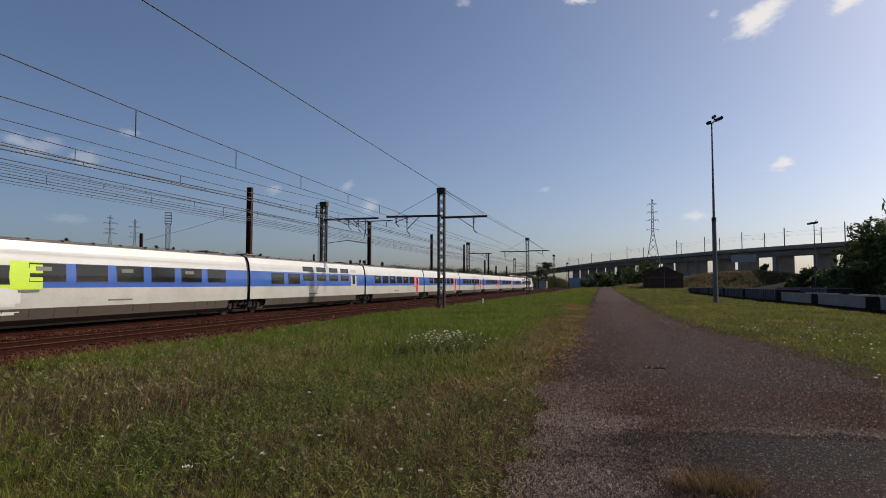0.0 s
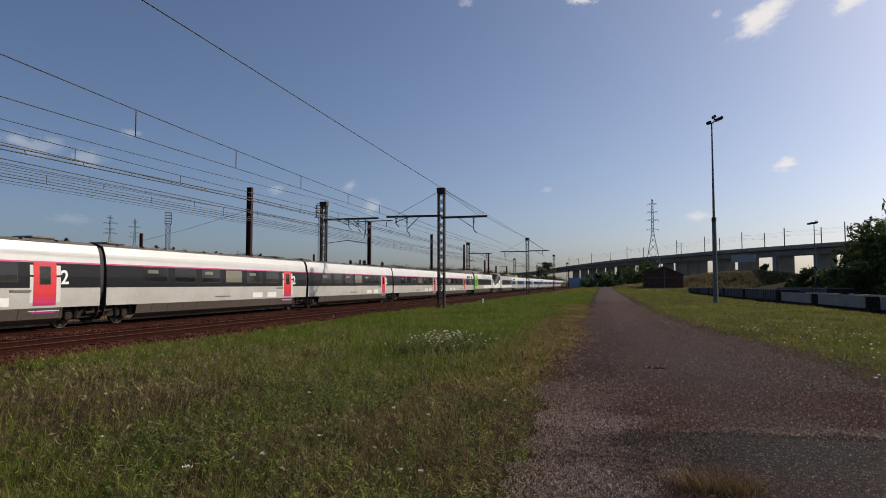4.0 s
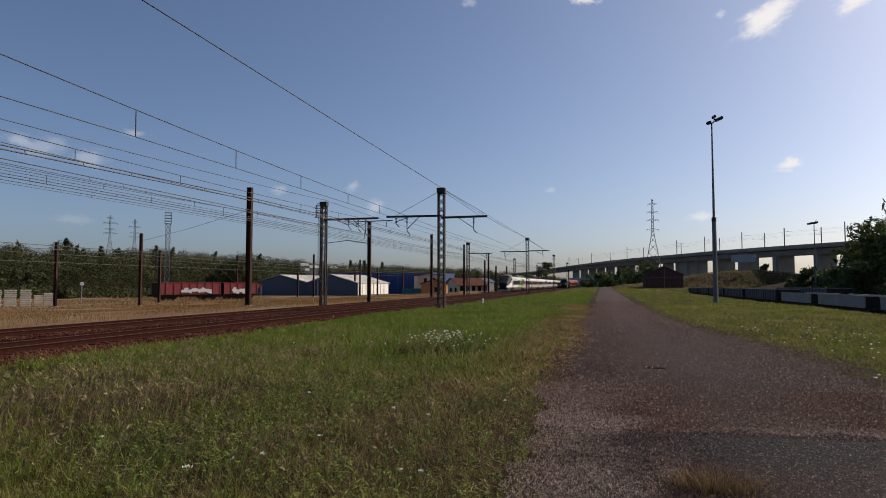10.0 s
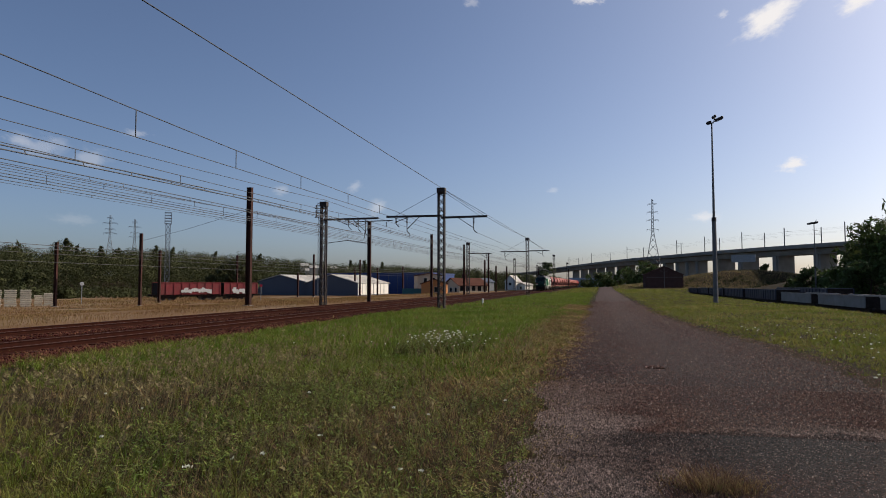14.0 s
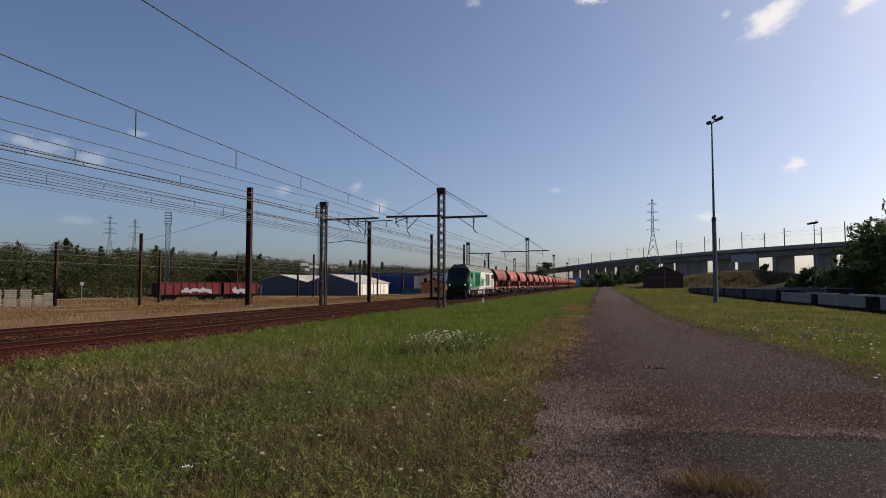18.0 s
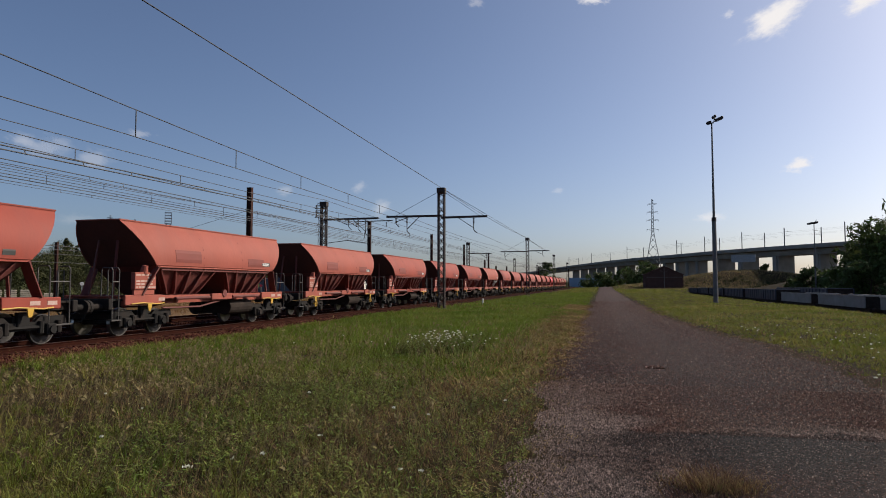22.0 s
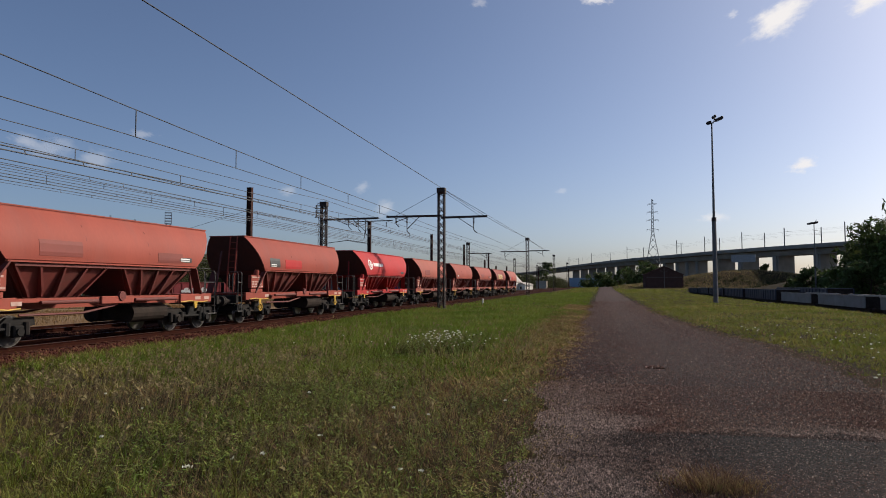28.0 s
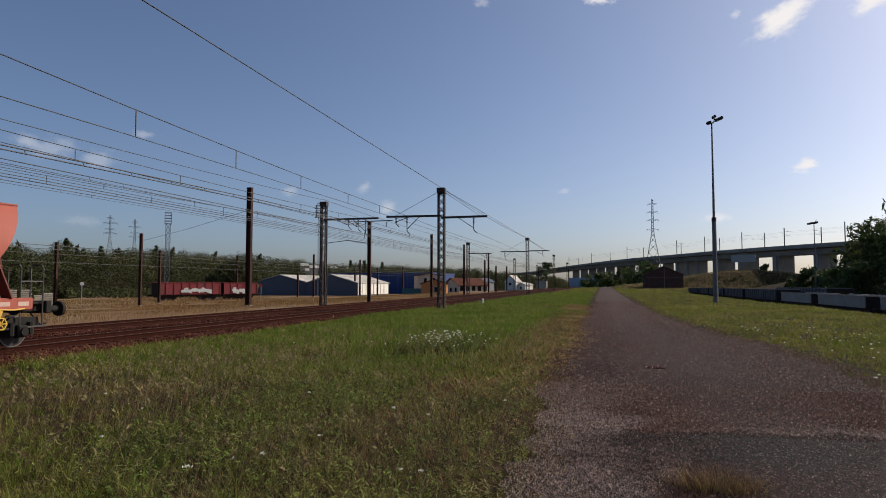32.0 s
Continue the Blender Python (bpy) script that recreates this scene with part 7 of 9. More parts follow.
house("house", "white gabled house with a round dark opening", "house", pose(q.x, q.y, -0.6, 0, 0, -8), 3.6, 7, 3.2, 5.1, "white_wall", "pale_roof", [(0, 1.9, 0.9, 0.9)])
house("house_wing", "white low wing beside the gabled house", "house", pose(q.x + 3.3, q.y + 2, -0.6, 0, 0, -14), 3.2, 7, 2.0, 2.7, "white_wall", "pale_roof", [(0, 0.6, 0.7, 0.9)])
for px_b, dist, z, w in ((25.98, 250, 6.5, 4), (26.32, 255, 5.5, 5), (24.17, 300, 7.5, 4), (23.23, 310, 7.2, 5), (26.8, 270, 8, 3.2)):
    q = at(px_b, dist)
    house("house", "small pale house among the trees", "house", pose(q.x, q.y, z - 0.6, 0, 0, -55), w * 0.6, 3, 2.0, 2.8, "cream_wall", "pale_roof", [(0, 1, 0.8, 1.1)])
# brick hut by the road's far end
q = at(-4.95, 251)
hut = house("brick_hut", "dark brick hut with gabled roof and pale cross lines", "hut", pose(q.x, q.y, -0.4, 0, 0, 2), 13.4, 10, 5.6, 8.6, "brick", "brick", over=0.25)
bm = bm_()
box(bm, -0.09, 0.09, -0.06, 0, 0, 8.3)
box(bm, -6.2, 6.2, -0.06, 0, 4.6, 4.75)
beam(bm, (0, -0.03, 6.1), (-1.5, -0.03, 7.5), 0.12, 0.05)
beam(bm, (0, -0.03, 6.1), (1.5, -0.03, 7.5), 0.12, 0.05)
part("facade_line", bm, "f_sill", hut, "pale facade lines")

# far buildings under the viaduct
q = at(1.8, 420)
bm = bm_()
box(bm, -9, 9, 0, 10, -1, 5.2, 0.05)
fb = tagged(part("far_shed", bm, mat("pale_blue_sheet", (0.3, 0.4, 0.5), (0.25, 0.34, 0.44), 0.6, 0, 0.2, 3)), "pale blue flat shed beneath the viaduct", "shed")
fb.matrix_basis = pose(q.x, q.y, 0.5)
q = at(5.43, 290)
bm = bm_()
box(bm, -2.4, 2.4, 0, 4, -0.5, 3.0, 0.05)
box(bm, -2.6, 2.6, -0.2, 4.2, 3.0, 3.2)
tagged(part("relay_hut", bm, "concrete_white"), "small pale relay hut beside the line", "hut").matrix_basis = pose(q.x, q.y, 0)

# round signs on posts in the yard
for px_b, dist, z, mt in ((43.67, 105, 1.0, "sign_white"), (30.09, 118, 0.7, "t_red")):
    q = at(px_b, dist)
    sg = thing("round_sign", "small round sign on a thin post in the yard", "sign", pose(q.x, q.y, YARD_Z, 0, 0, px_b))
    bm = bm_()
    cyl(bm, (0, 0, 0), (0, 0, 2.1 + z), 0.05, 8)
    part("post", bm, "galv", sg)
    bm = bm_()
    cyl(bm, (0, -0.08, 2.0 + z), (0, -0.04, 2.0 + z), 0.27, 16)
    part("disc", bm, mt, sg)

# ---- parked wagons ----


def gondola(m, ln, label, material, h=1.5, base=1.1, ribs=True, shade_ends=True):
    t = thing("gondola_wagon", label, "freight wagon", m, group="parked wagons")
    W = 1.4
    bm = bm_()
    for s in (1, -1):
        box(bm, s * W - 0.04, s * W + 0.04, -ln / 2, ln / 2, base, base + h)
    box(bm, -W, W, -ln / 2, ln / 2, base, base + 0.1)
    part("body", bm, material, t)
    # end walls coloured black for dark platforms and the shade between wagons
    for s in (1, -1):
        bm = bm_()
        box(bm, -W + 0.04, W - 0.04, s * (ln / 2 - 0.04), s * (ln / 2 + 0.04), base, base + h)
        part("end_wall", bm, "under" if shade_ends else material, t)
    n = int(ln / 1.3)
    for k in range(n + 1 if ribs else 0):
        for s in (1, -1):
            y = -ln / 2 + ln * k / n
            bm = bm_()
            box(bm, s * (W + 0.03), s * (W + 0.12), y - 0.06, y + 0.06, base - 0.1, base + h)
            part("stanchion", bm, material, t)
    bm = bm_()
    for s in (1, -1):
        box(bm, s * (W - 0.06), s * (W + 0.1), -ln / 2, ln / 2, base + h - 0.06, base + h + 0.06)
    part("top_rail", bm, material, t)
    bm = bm_()
    box(bm, -1.2, 1.2, -ln / 2 - 0.3, ln / 2 + 0.3, base - 0.35, base, 0.02)
    for e in (1, -1):
        for x in (-0.87, 0.87):
            cyl(bm, (x, e * (ln / 2 + 0.3), 1.0), (x, e * (ln / 2 + 0.85), 1.0), 0.15, 10)
    part("underframe", bm, "under", t)
    for yc in (-ln / 2 + 2, ln / 2 - 2):
        bm = bm_()
        for s in (1, -1):
            box(bm, s * 0.95, s * 1.1, yc - 1.4, yc + 1.4, 0.4, 0.75, 0.04)
        box(bm, -1.0, 1.0, yc - 0.2, yc + 0.2, 0.45, 0.7)
        b = part("bogie", bm, "under", t)
        for dy in (-0.9, 0.9):
            wheel_parts(b, yc + dy, 0.46)
    return t


a, b = at(38.56, 124), at(30.83, 131)
head = math.degrees(math.atan2(-(b.x - a.x), b.y - a.y))
u = (b - a).normalized()
for k, (d0, ln) in enumerate(((5.9, 11.3), (15.6, 6.6))):
    c = a + u * d0
    w = gondola(pose(c.x, c.y, YARD_Z, 0, 0, head), ln, "faded red gondola wagon with pale scrawl", "red_steel", 2.1, 1.1)
    rr = random.Random(4 + k)
    for i in range(9 if k == 0 else 4):
        y, z, r = -1.4 + i * 0.62, 1.75 + rr.uniform(-0.15, 0.2), rr.uniform(0.24, 0.42)
        bm = bm_()
        for s in (1, -1):
            cyl(bm, (s * 1.40, y, z), (s * 1.545, y, z), r, 12)
        for f in range(2):
            box(bm, 1.40, 1.545, y - 0.12 + 0.3 * f, y + 0.1 + 0.3 * f, z - r * rr.uniform(0.8, 1.5), z + r * rr.uniform(0.8, 1.4))
        part("scrawl", bm, "sign_white", w, "white painted scrawl")
# stacked pale concrete blocks
rr = random.Random(6)
for b0, b1, dist, rows in ((48.66, 47.9, 100, 9), (47.68, 46.97, 100, 9), (46.79, 46.25, 101, 6), (46.18, 45.55, 101, 7), (49.61, 48.83, 100, 9)):
    a, b = at(b0, dist), at(b1, dist)
    ln = (b - a).length
    c = (a + b) / 2
    ang = math.degrees(math.atan2(b.y - a.y, b.x - a.x))
    st = thing("block_stack", "stack of pale concrete slabs in the yard", "concrete blocks", pose(c.x, c.y, YARD_Z, 0, 0, ang), group="concrete stacks")
    for k in range(rows):
        bm = bm_()
        o = rr.uniform(-0.06, 0.06)
        box(bm, -ln / 2 + o, ln / 2 + o, -0.6, 0.6, 0.02 + 0.25 * k, 0.22 + 0.25 * k, 0.02)
        part("slab", bm, "concrete_white", st)
# siding wagons in the cutting
SX, SZ = 23.0, -1.45
M["grey_steel"] = mat("grey_painted_steel", (0.22, 0.225, 0.22), (0.16, 0.165, 0.16), 0.6, 0.1, 0.5, 8, 0.1, dirt=(0.11, 0.09, 0.075), dirt_amt=0.5)
M["navy_steel"] = mat("navy_painted_steel", (0.022, 0.03, 0.052), (0.016, 0.022, 0.04), 0.6, 0.1, 0.5, 8, 0.1, dirt=(0.07, 0.055, 0.05), dirt_amt=0.5)
for y, ln, mt, h, base in ((29.0, 12.0, "grey_steel", 1.0, 1.1), (45.0, 13.6, "grey_steel", 1.0, 1.1), (61.8, 12.3, "grey_steel", 1.0, 1.1), (76.6, 11.7, "grey_steel", 1.0, 1.1), (91.0, 18.4, "navy_steel", 1.3, 1.1), (111.3, 15.8, "navy_steel", 1.25, 1.1), (129.0, 16, "navy_steel", 1.2, 1.1), (147, 15, "navy_steel", 1.2, 1.1), (164, 15, "navy_steel", 1.1, 1.1)):
    gondola(pose(SX, y + ln / 2, SZ), ln, ("grey" if mt == "grey_steel" else "dark blue") + " low-sided wagon parked in the cutting", mt, h, base, mt != "grey_steel")
gondola(pose(SX + 4.6, 98, SZ), 23, "dark blue low-sided wagon behind the others", "navy_steel", 1.3, 1.3)
tr = thing("railway_track", "rusty siding track in the cutting", "railway track", pose(SX, 0, SZ), kind="structure")
for s in (-0.755, 0.755):
    bm = bm_()
    prism_y(bm, [(x + s, z) for x, z in RAIL], 10, 190)
    part("rail", bm, "rail", tr)
bm = bm_()
prism_y(bm, [(-2.4, -0.5), (-1.6, -0.17), (1.6, -0.17), (2.4, -0.5)], 10, 190)
part("ballast", bm, "ballast_bed", tr)

# ---- pylons and lattice towers ----


def pylon(b, dist, h, wbase, arms, material="pylon", label="grey lattice power pylon in the distance", z0=0.0):
    q = at(b, dist)
    t = thing("power_pylon", label, "pylon", pose(q.x, q.y, z0, 0, 0, b), group="pylons")
    def half(z):
        k = z / h
        return wbase / 2 * (1 - k / 0.62) + 0.55 * (k / 0.62) if k < 0.62 else 0.55 - 0.25 * (k - 0.62) / 0.38
    bm = bm_()
    zs = [0]
    while zs[-1] < h:
        zs.append(zs[-1] + max(1.6, half(zs[-1]) * 2.0))
    zs[-1] = h
    for za, zb in zip(zs, zs[1:]):
        ra, rb = half(za), half(zb)
        for sx, sy in ((1, 1), (1, -1), (-1, 1), (-1, -1)):
            beam(bm, (sx * ra, sy * ra, za), (sx * rb, sy * rb, zb), 0.17)
        for sy in (1, -1):
            beam(bm, (-ra, sy * ra, za), (rb, sy * rb, zb), 0.09)
            beam(bm, (ra, sy * ra, za), (-rb, sy * rb, zb), 0.09)
    part("lattice_tower", bm, material, t)
    for z, w in arms:
        bm = bm_()
        for s in (1, -1):
            beam(bm, (0, 0, z + 0.5), (s * w, 0, z), 0.13)
            beam(bm, (0, 0, z - 0.5), (s * w, 0, z), 0.13)
            beam(bm, (s * w, 0, z), (s * w, 0, z - 1.0), 0.08)
        part("cross_arm", bm, material, t)
    return t


pylon(-4.09, 332, 43.8, 10.5, ((41.5, 2.2), (37.5, 2.6), (33.5, 2.8), (28.8, 2.7)))
pylon(41.83, 420, 36.0, 7, ((34.5, 1.6), (31.5, 3.8), (28, 2.6), (25.5, 3.5)), z0=6)
pylon(40.05, 430, 35.0, 7, ((33.5, 1.6), (30.5, 3.4), (27, 2.4), (24.5, 3.2)), z0=6)


def telecom(b, dist, h, w, z0):
    q = at(b, dist)
    t = thing("lattice_tower", "pale steel lattice floodlight tower in the yard", "tower", pose(q.x, q.y, z0, 0, 0, b))
    bm = bm_()
    n = int(h / 1.3)
    for k in range(n):
        za, zb = h * k / n, h * (k + 1) / n
        for sx, sy in ((1, 1), (1, -1), (-1, 1), (-1, -1)):
            beam(bm, (sx * w, sy * w, za), (sx * w, sy * w, zb), 0.1)
        for sy in (1, -1):
            beam(bm, (-w, sy * w, za), (w, sy * w, zb), 0.07)
            beam(bm, (w, sy * w, za), (-w, sy * w, zb), 0.07)
            beam(bm, (-w, sy * w, za), (w, sy * w, za), 0.07)
    part("lattice_shaft", bm, "galv", t)
    bm = bm_()
    for z in (h, h + 0.6, h + 1.2, h + 1.8, h + 2.4):
        for e in (1, -1):
            beam(bm, (-w * 1.45, e * w * 1.45, z), (w * 1.45, e * w * 1.45, z), 0.1)
            beam(bm, (e * w * 1.45, -w * 1.45, z), (e * w * 1.45, w * 1.45, z), 0.1)
    for sx, sy in ((1, 1), (1, -1), (-1, 1), (-1, -1)):
        beam(bm, (sx * w * 1.45, sy * w * 1.45, h), (sx * w * 1.45, sy * w * 1.45, h + 2.4), 0.1)
    part("platform_cage", bm, "galv", t)
    return t


telecom(37.58, 150, 16.0, 0.45, YARD_Z)
telecom(25.15, 160, 20.5, 0.4, YARD_Z)

# ---- trees ----
rng = np.random.default_rng(11)


def leaf_cloud(centres, radii, n_each, size):
    """Loose leaf triangles thick near the surface of each clump."""
    out = []
    for c, r, n in zip(centres, radii, n_each):
        d = rng.normal(size=(n, 3))
        d /= np.linalg.norm(d, axis=1)[:, None]
        p = c + d * r * (0.55 + 0.5 * rng.random((n, 1)) ** 0.6)
        a = rng.normal(size=(n, 3)) * size
        b = rng.normal(size=(n, 3)) * size
        a -= 0.8 * d * (a * d).sum(1, keepdims=True)
        b -= 0.8 * d * (b * d).sum(1, keepdims=True)
        out.append(np.stack([p - a * 0.5, p + a * 0.5, p + b], 1))
    return np.concatenate(out)


def tree(x, y, h, crown_r, n, leaf, label, material="leaf", squash=1.0, bushy=False):
    z0 = gz(x, y) - 0.2
    t = thing("tree", label, "tree", pose(x, y, z0))
    bm = bm_()
    lean = Vector((rng.uniform(-0.3, 0.3), rng.uniform(-0.3, 0.3), h * 0.55))
    cyl(bm, (0, 0, 0), lean, 0.035 * h, 8, 0.018 * h)
    for k in range(6):
        a = k * 1.05 + rng.random()
        st = lean * rng.uniform(0.5, 0.95)
        cyl(bm, st, st + Vector((math.cos(a) * crown_r * 0.7, math.sin(a) * crown_r * 0.7, h * 0.22)), 0.012 * h, 6, 0.004 * h)
    part("trunk", bm, "bark", t)
    cs, rs, ns = [], [], []
    base = 0.12 if bushy else 0.35
    for k in range(n):
        q = rng.random()
        zc = h * (base + (0.95 - base) * q)
        wr = crown_r * math.sqrt(max(0.08, 1 - ((q - 0.4) / 0.66) ** 2)) * squash
        a = rng.random() * 6.283
        rr_ = wr * math.sqrt(rng.random())
        cs.append(np.array((rr_ * math.cos(a), rr_ * math.sin(a), zc)))
        rs.append(crown_r * rng.uniform(0.16, 0.34))
        ns.append(90)
    tris("crown", leaf_cloud(cs, rs, ns, leaf), material, t)
    return t


for b_, d, h, r, n in ((-20.81, 118, 12.2, 6.5, 46), (-19.88, 122, 9.6, 4.6, 36), (-18.83, 124, 6.6, 3.6, 32), (-17.45, 126, 4.0, 3.0, 26), (-15.96, 128, 4.4, 2.6, 26), (-14.88, 130, 3.6, 2.2, 20), (-22.96, 112, 14, 7, 40), (-19.6, 108, 4.6, 4.0, 30), (-17.45, 112, 3.0, 3.0, 26)):
    q = at(b_, d)
    tree(q.x, q.y, h - max(0, gz(q.x, q.y)), r, n, 0.42, "dense dark-green broadleaf tree above the cutting", bushy=True)
q = at(5.03, 335)
tree(q.x, q.y, 13.0, 5.2, 30, 0.7, "round dark-green tree beside the line", bushy=True)
for b_, d, h, r in ((-0.4, 330, 6, 5), (-1.21, 320, 9, 6), (-2.01, 310, 10, 6), (-2.75, 300, 10.5, 6), (-3.49, 305, 12, 6), (-4.13, 300, 10, 5), (0.36, 360, 8, 6), (1.17, 400, 8, 7), (6.32, 380, 8, 6), (7.27, 330, 7, 5), (-12.51, 300, 8.5, 2.2)):
    q = at(b_, d)
    tree(q.x, q.y, h, r, 20, 0.6, "dark green tree or bush below the viaduct", bushy=True)

# the wooded ridge across the yard: far woods, one mass of crowns
RIDGE = [(50.94, 0.0416), (48.94, 0.0478), (48.31, 0.0525), (47.54, 0.0515), (46.65, 0.043), (45.92, 0.0494), (44.7, 0.0607), (44.24, 0.0487), (43.09, 0.0469), (42.5, 0.0495), (41.51, 0.0484), (39.48, 0.05), (38.85, 0.0511), (37.8, 0.0531), (36.51, 0.0503), (35.41, 0.0449), (32.95, 0.0431), (31.81, 0.0467), (29.71, 0.0421), (28.29, 0.0406), (26.85, 0.0365), (25.39, 0.0324), (23.43, 0.029), (21.44, 0.0327), (20.44, 0.0275), (18.43, 0.0293), (16.66, 0.0258), (15.4, 0.0267), (13.37, 0.024), (11.34, 0.0248), (9.32, 0.0203), (6.82, 0.0149), (5.33, 0.0114), (3.36, 0.0078)]
cs, rs, ns = [], [], []
for k in range(2300):
    b_ = rng.uniform(RIDGE[-1][0], RIDGE[0][0])
    top = np.interp(b_, [r[0] for r in RIDGE[::-1]], [r[1] for r in RIDGE[::-1]])     # slope of the skyline
    d = rng.uniform(205, 420) if b_ > 29 else rng.uniform(255, 430) if b_ > 14 else rng.uniform(300, 460)
    q = at(b_, d)
    g = gz(q.x, q.y)
    zt = 1.71 + top * d + rng.normal() * 0.5
    r = rng.uniform(1.8, 4.2)
    u = rng.random() ** 0.8
    zc = g + (zt - r * 0.8 - g) * (0.04 + 0.96 * u)
    if zc < g:
        continue
    cs.append(np.array((q.x, q.y, zc)))
    rs.append(r)
    ns.append(int(32 * r * r))
tagged(tris("far_woods", leaf_cloud(cs, rs, ns, 0.29), "leaf_far"), "dark green wooded ridge beyond the yard", "woods", kind="stuff")
for b_, d, h, r in ((44.7, 260, 0, 2.2), (43.67, 270, 0, 1.6), (31.81, 150, 9.5, 3.8), (32.59, 152, 8.0, 3.2), (33.4, 156, 7, 3.0), (46.83, 190, 6, 4), (48.94, 180, 7, 4.5), (45.0, 150, 2.5, 2.2)):
    q = at(b_, d)
    if h == 0:
        h = 1.71 + d * (0.062 if b_ > 44.3 else 0.052) - gz(q.x, q.y)
    tree(q.x, q.y, h, r, 34, 0.34, "green tree at the edge of the wood", "leaf_far", bushy=True)

# dark conifers that stand above the ridge
for b_, d, over in ((47.9, 230, 0.055), (44.75, 235, 0.062), (44.1, 240, 0.052), (42.4, 240, 0.052), (41.2, 250, 0.050), (38.4, 240, 0.055), (37.2, 245, 0.053), (33.9, 250, 0.047), (30.2, 260, 0.045), (22.4, 300, 0.036), (21.2, 300, 0.037), (19.6, 310, 0.034)):
    q = at(b_, d)
    g = gz(q.x, q.y) - 0.2
    h = 1.71 + over * d - g
    t = thing("conifer", "tall dark conifer above the wooded ridge", "tree", pose(q.x, q.y, g))
    bm = bm_()
    cyl(bm, (0, 0, 0), (0, 0, h * 0.95), 0.3, 7, 0.05)
    part("trunk", bm, "bark", t)
    lev = [k / 15 for k in range(16)]
    tris("crown", leaf_cloud([np.array((rng.normal() * 0.2, rng.normal() * 0.2, h * (0.3 + 0.68 * k))) for k in lev], [0.3 + h * 0.13 * (1 - k) for k in lev], [70] * 16, 0.4), "leaf_far", t)

# low scrub along the foot of the wood
cs, rs, ns = [], [], []
for k in range(520):
    b_, d = rng.uniform(31.5, 52), rng.uniform(150, 200)
    q = at(b_, d)
    r = rng.uniform(0.8, 2.0)
    cs.append(np.array((q.x, q.y, gz(q.x, q.y) + r * 0.4)))
    rs.append(r)
    ns.append(60)
for k in range(150):
    x, y = rng.normal(66, 20), rng.normal(254, 6)
    r = rng.uniform(0.3, 0.9)
    cs.append(np.array((x, y, gz(x, y) + r * 0.4)))
    rs.append(r)
    ns.append(50)
tagged(tris("scrub", leaf_cloud(cs, rs, ns, 0.3), "leaf_far"), "low green scrub at the foot of the wood", "scrub", kind="stuff")

# ---- grass and weeds ----


def blades(x, y, z, h, w, lean, la=None):
    """Bent grass blades: one strip of narrowing pieces each, as loose triangles and quads folded into triangles."""
    n = len(x)
    a = rng.random(n) * 6.283
    la = rng.random(n) * 6.283 if la is None else la
    dx, dy = np.cos(a) * w / 2, np.sin(a) * w / 2
    lx, ly = np.cos(la) * lean * h, np.sin(la) * lean * h
    base = np.stack([x, y, z], -1)
    side = np.stack([dx, dy, np.zeros(n)], -1)
    mid = base + np.stack([lx * 0.3, ly * 0.3, h * 0.6], -1)
    tip = base + np.stack([lx, ly, h], -1)
    v = np.stack([base - side, base + side, mid + side * 0.7, mid - side * 0.7, tip], 1)
    return v


def blade_mesh(name, parts_, material, label, category="grass"):
    v = np.concatenate(parts_).astype(np.float32)
    n = len(v)
    me = bpy.data.meshes.new(name)
    me.vertices.add(n * 5)
    me.vertices.foreach_set("co", v.reshape(-1))
    o = 5 * np.arange(n, dtype=np.int32)[:, None]
    idx = np.concatenate([o + np.array([[0, 1, 2, 3]]), o + np.array([[3, 2, 4]])], 1).astype(np.int32)
    me.loops.add(n * 7)
    me.loops.foreach_set("vertex_index", idx.reshape(-1))
    me.polygons.add(n * 2)
    ls = np.stack([7 * np.arange(n), 7 * np.arange(n) + 4], 1).astype(np.int32)
    me.polygons.foreach_set("loop_start", ls.reshape(-1))
    me.polygons.foreach_set("loop_total", np.tile(np.array([4, 3], np.int32), n))
    me.update(calc_edges=True)
    return tagged(link(name, me, material), label, category, kind="stuff")


def patchy(x, y, s, seed):
    """Cheap smooth noise in 0..1."""
    r = np.random.default_rng(seed)
    v = np.zeros_like(x)
    for k in range(5):
        a, b, c = r.normal(size=3)
        v += np.sin((x * a + y * b) / s + c * 5) * np.sin((x * b - y * a) / s * 1.3 + c)
    return np.clip(0.5 + v / 5, 0, 1)


def spread(n, x0, x1, y0, y1, power=1.0):
    return x0 + (x1 - x0) * rng.random(n), y0 + (y1 - y0) * rng.random(n) ** power


def on_grass(x, y):
    l = np.array([road_edge(v, -1) for v in y])
    r = np.array([road_edge(v, 1) for v in y])
    d = np.where(x < 1, l - x, x - r)
    return d


def field(n, x0, x1, y0, y1, power, hmin, hmax, w, lean, keep):
    x, y = spread(n, x0, x1, y0, y1, power)
    k = keep(x, y)
    x, y = x[k], y[k]
    h = (hmin + (hmax - hmin) * rng.random(len(x)))
    d = on_grass(x, y)
    h = h * np.clip(0.25 + d * 0.55, 0.25, 1.0) * (0.6 + 0.8 * patchy(x, y, 1.7, 3))
    ww = w * (0.7 + 0.6 * rng.random(len(x))) * np.clip(y / 9.0, 0.8, 4.0)
    return blades(x, y, ground_z(x, y) - 0.01, h, ww, lean)


def blob(x, y, cx, cy, rx, ry):
    return np.exp(-((x - cx) / rx) ** 2 - ((y - cy) / ry) ** 2)


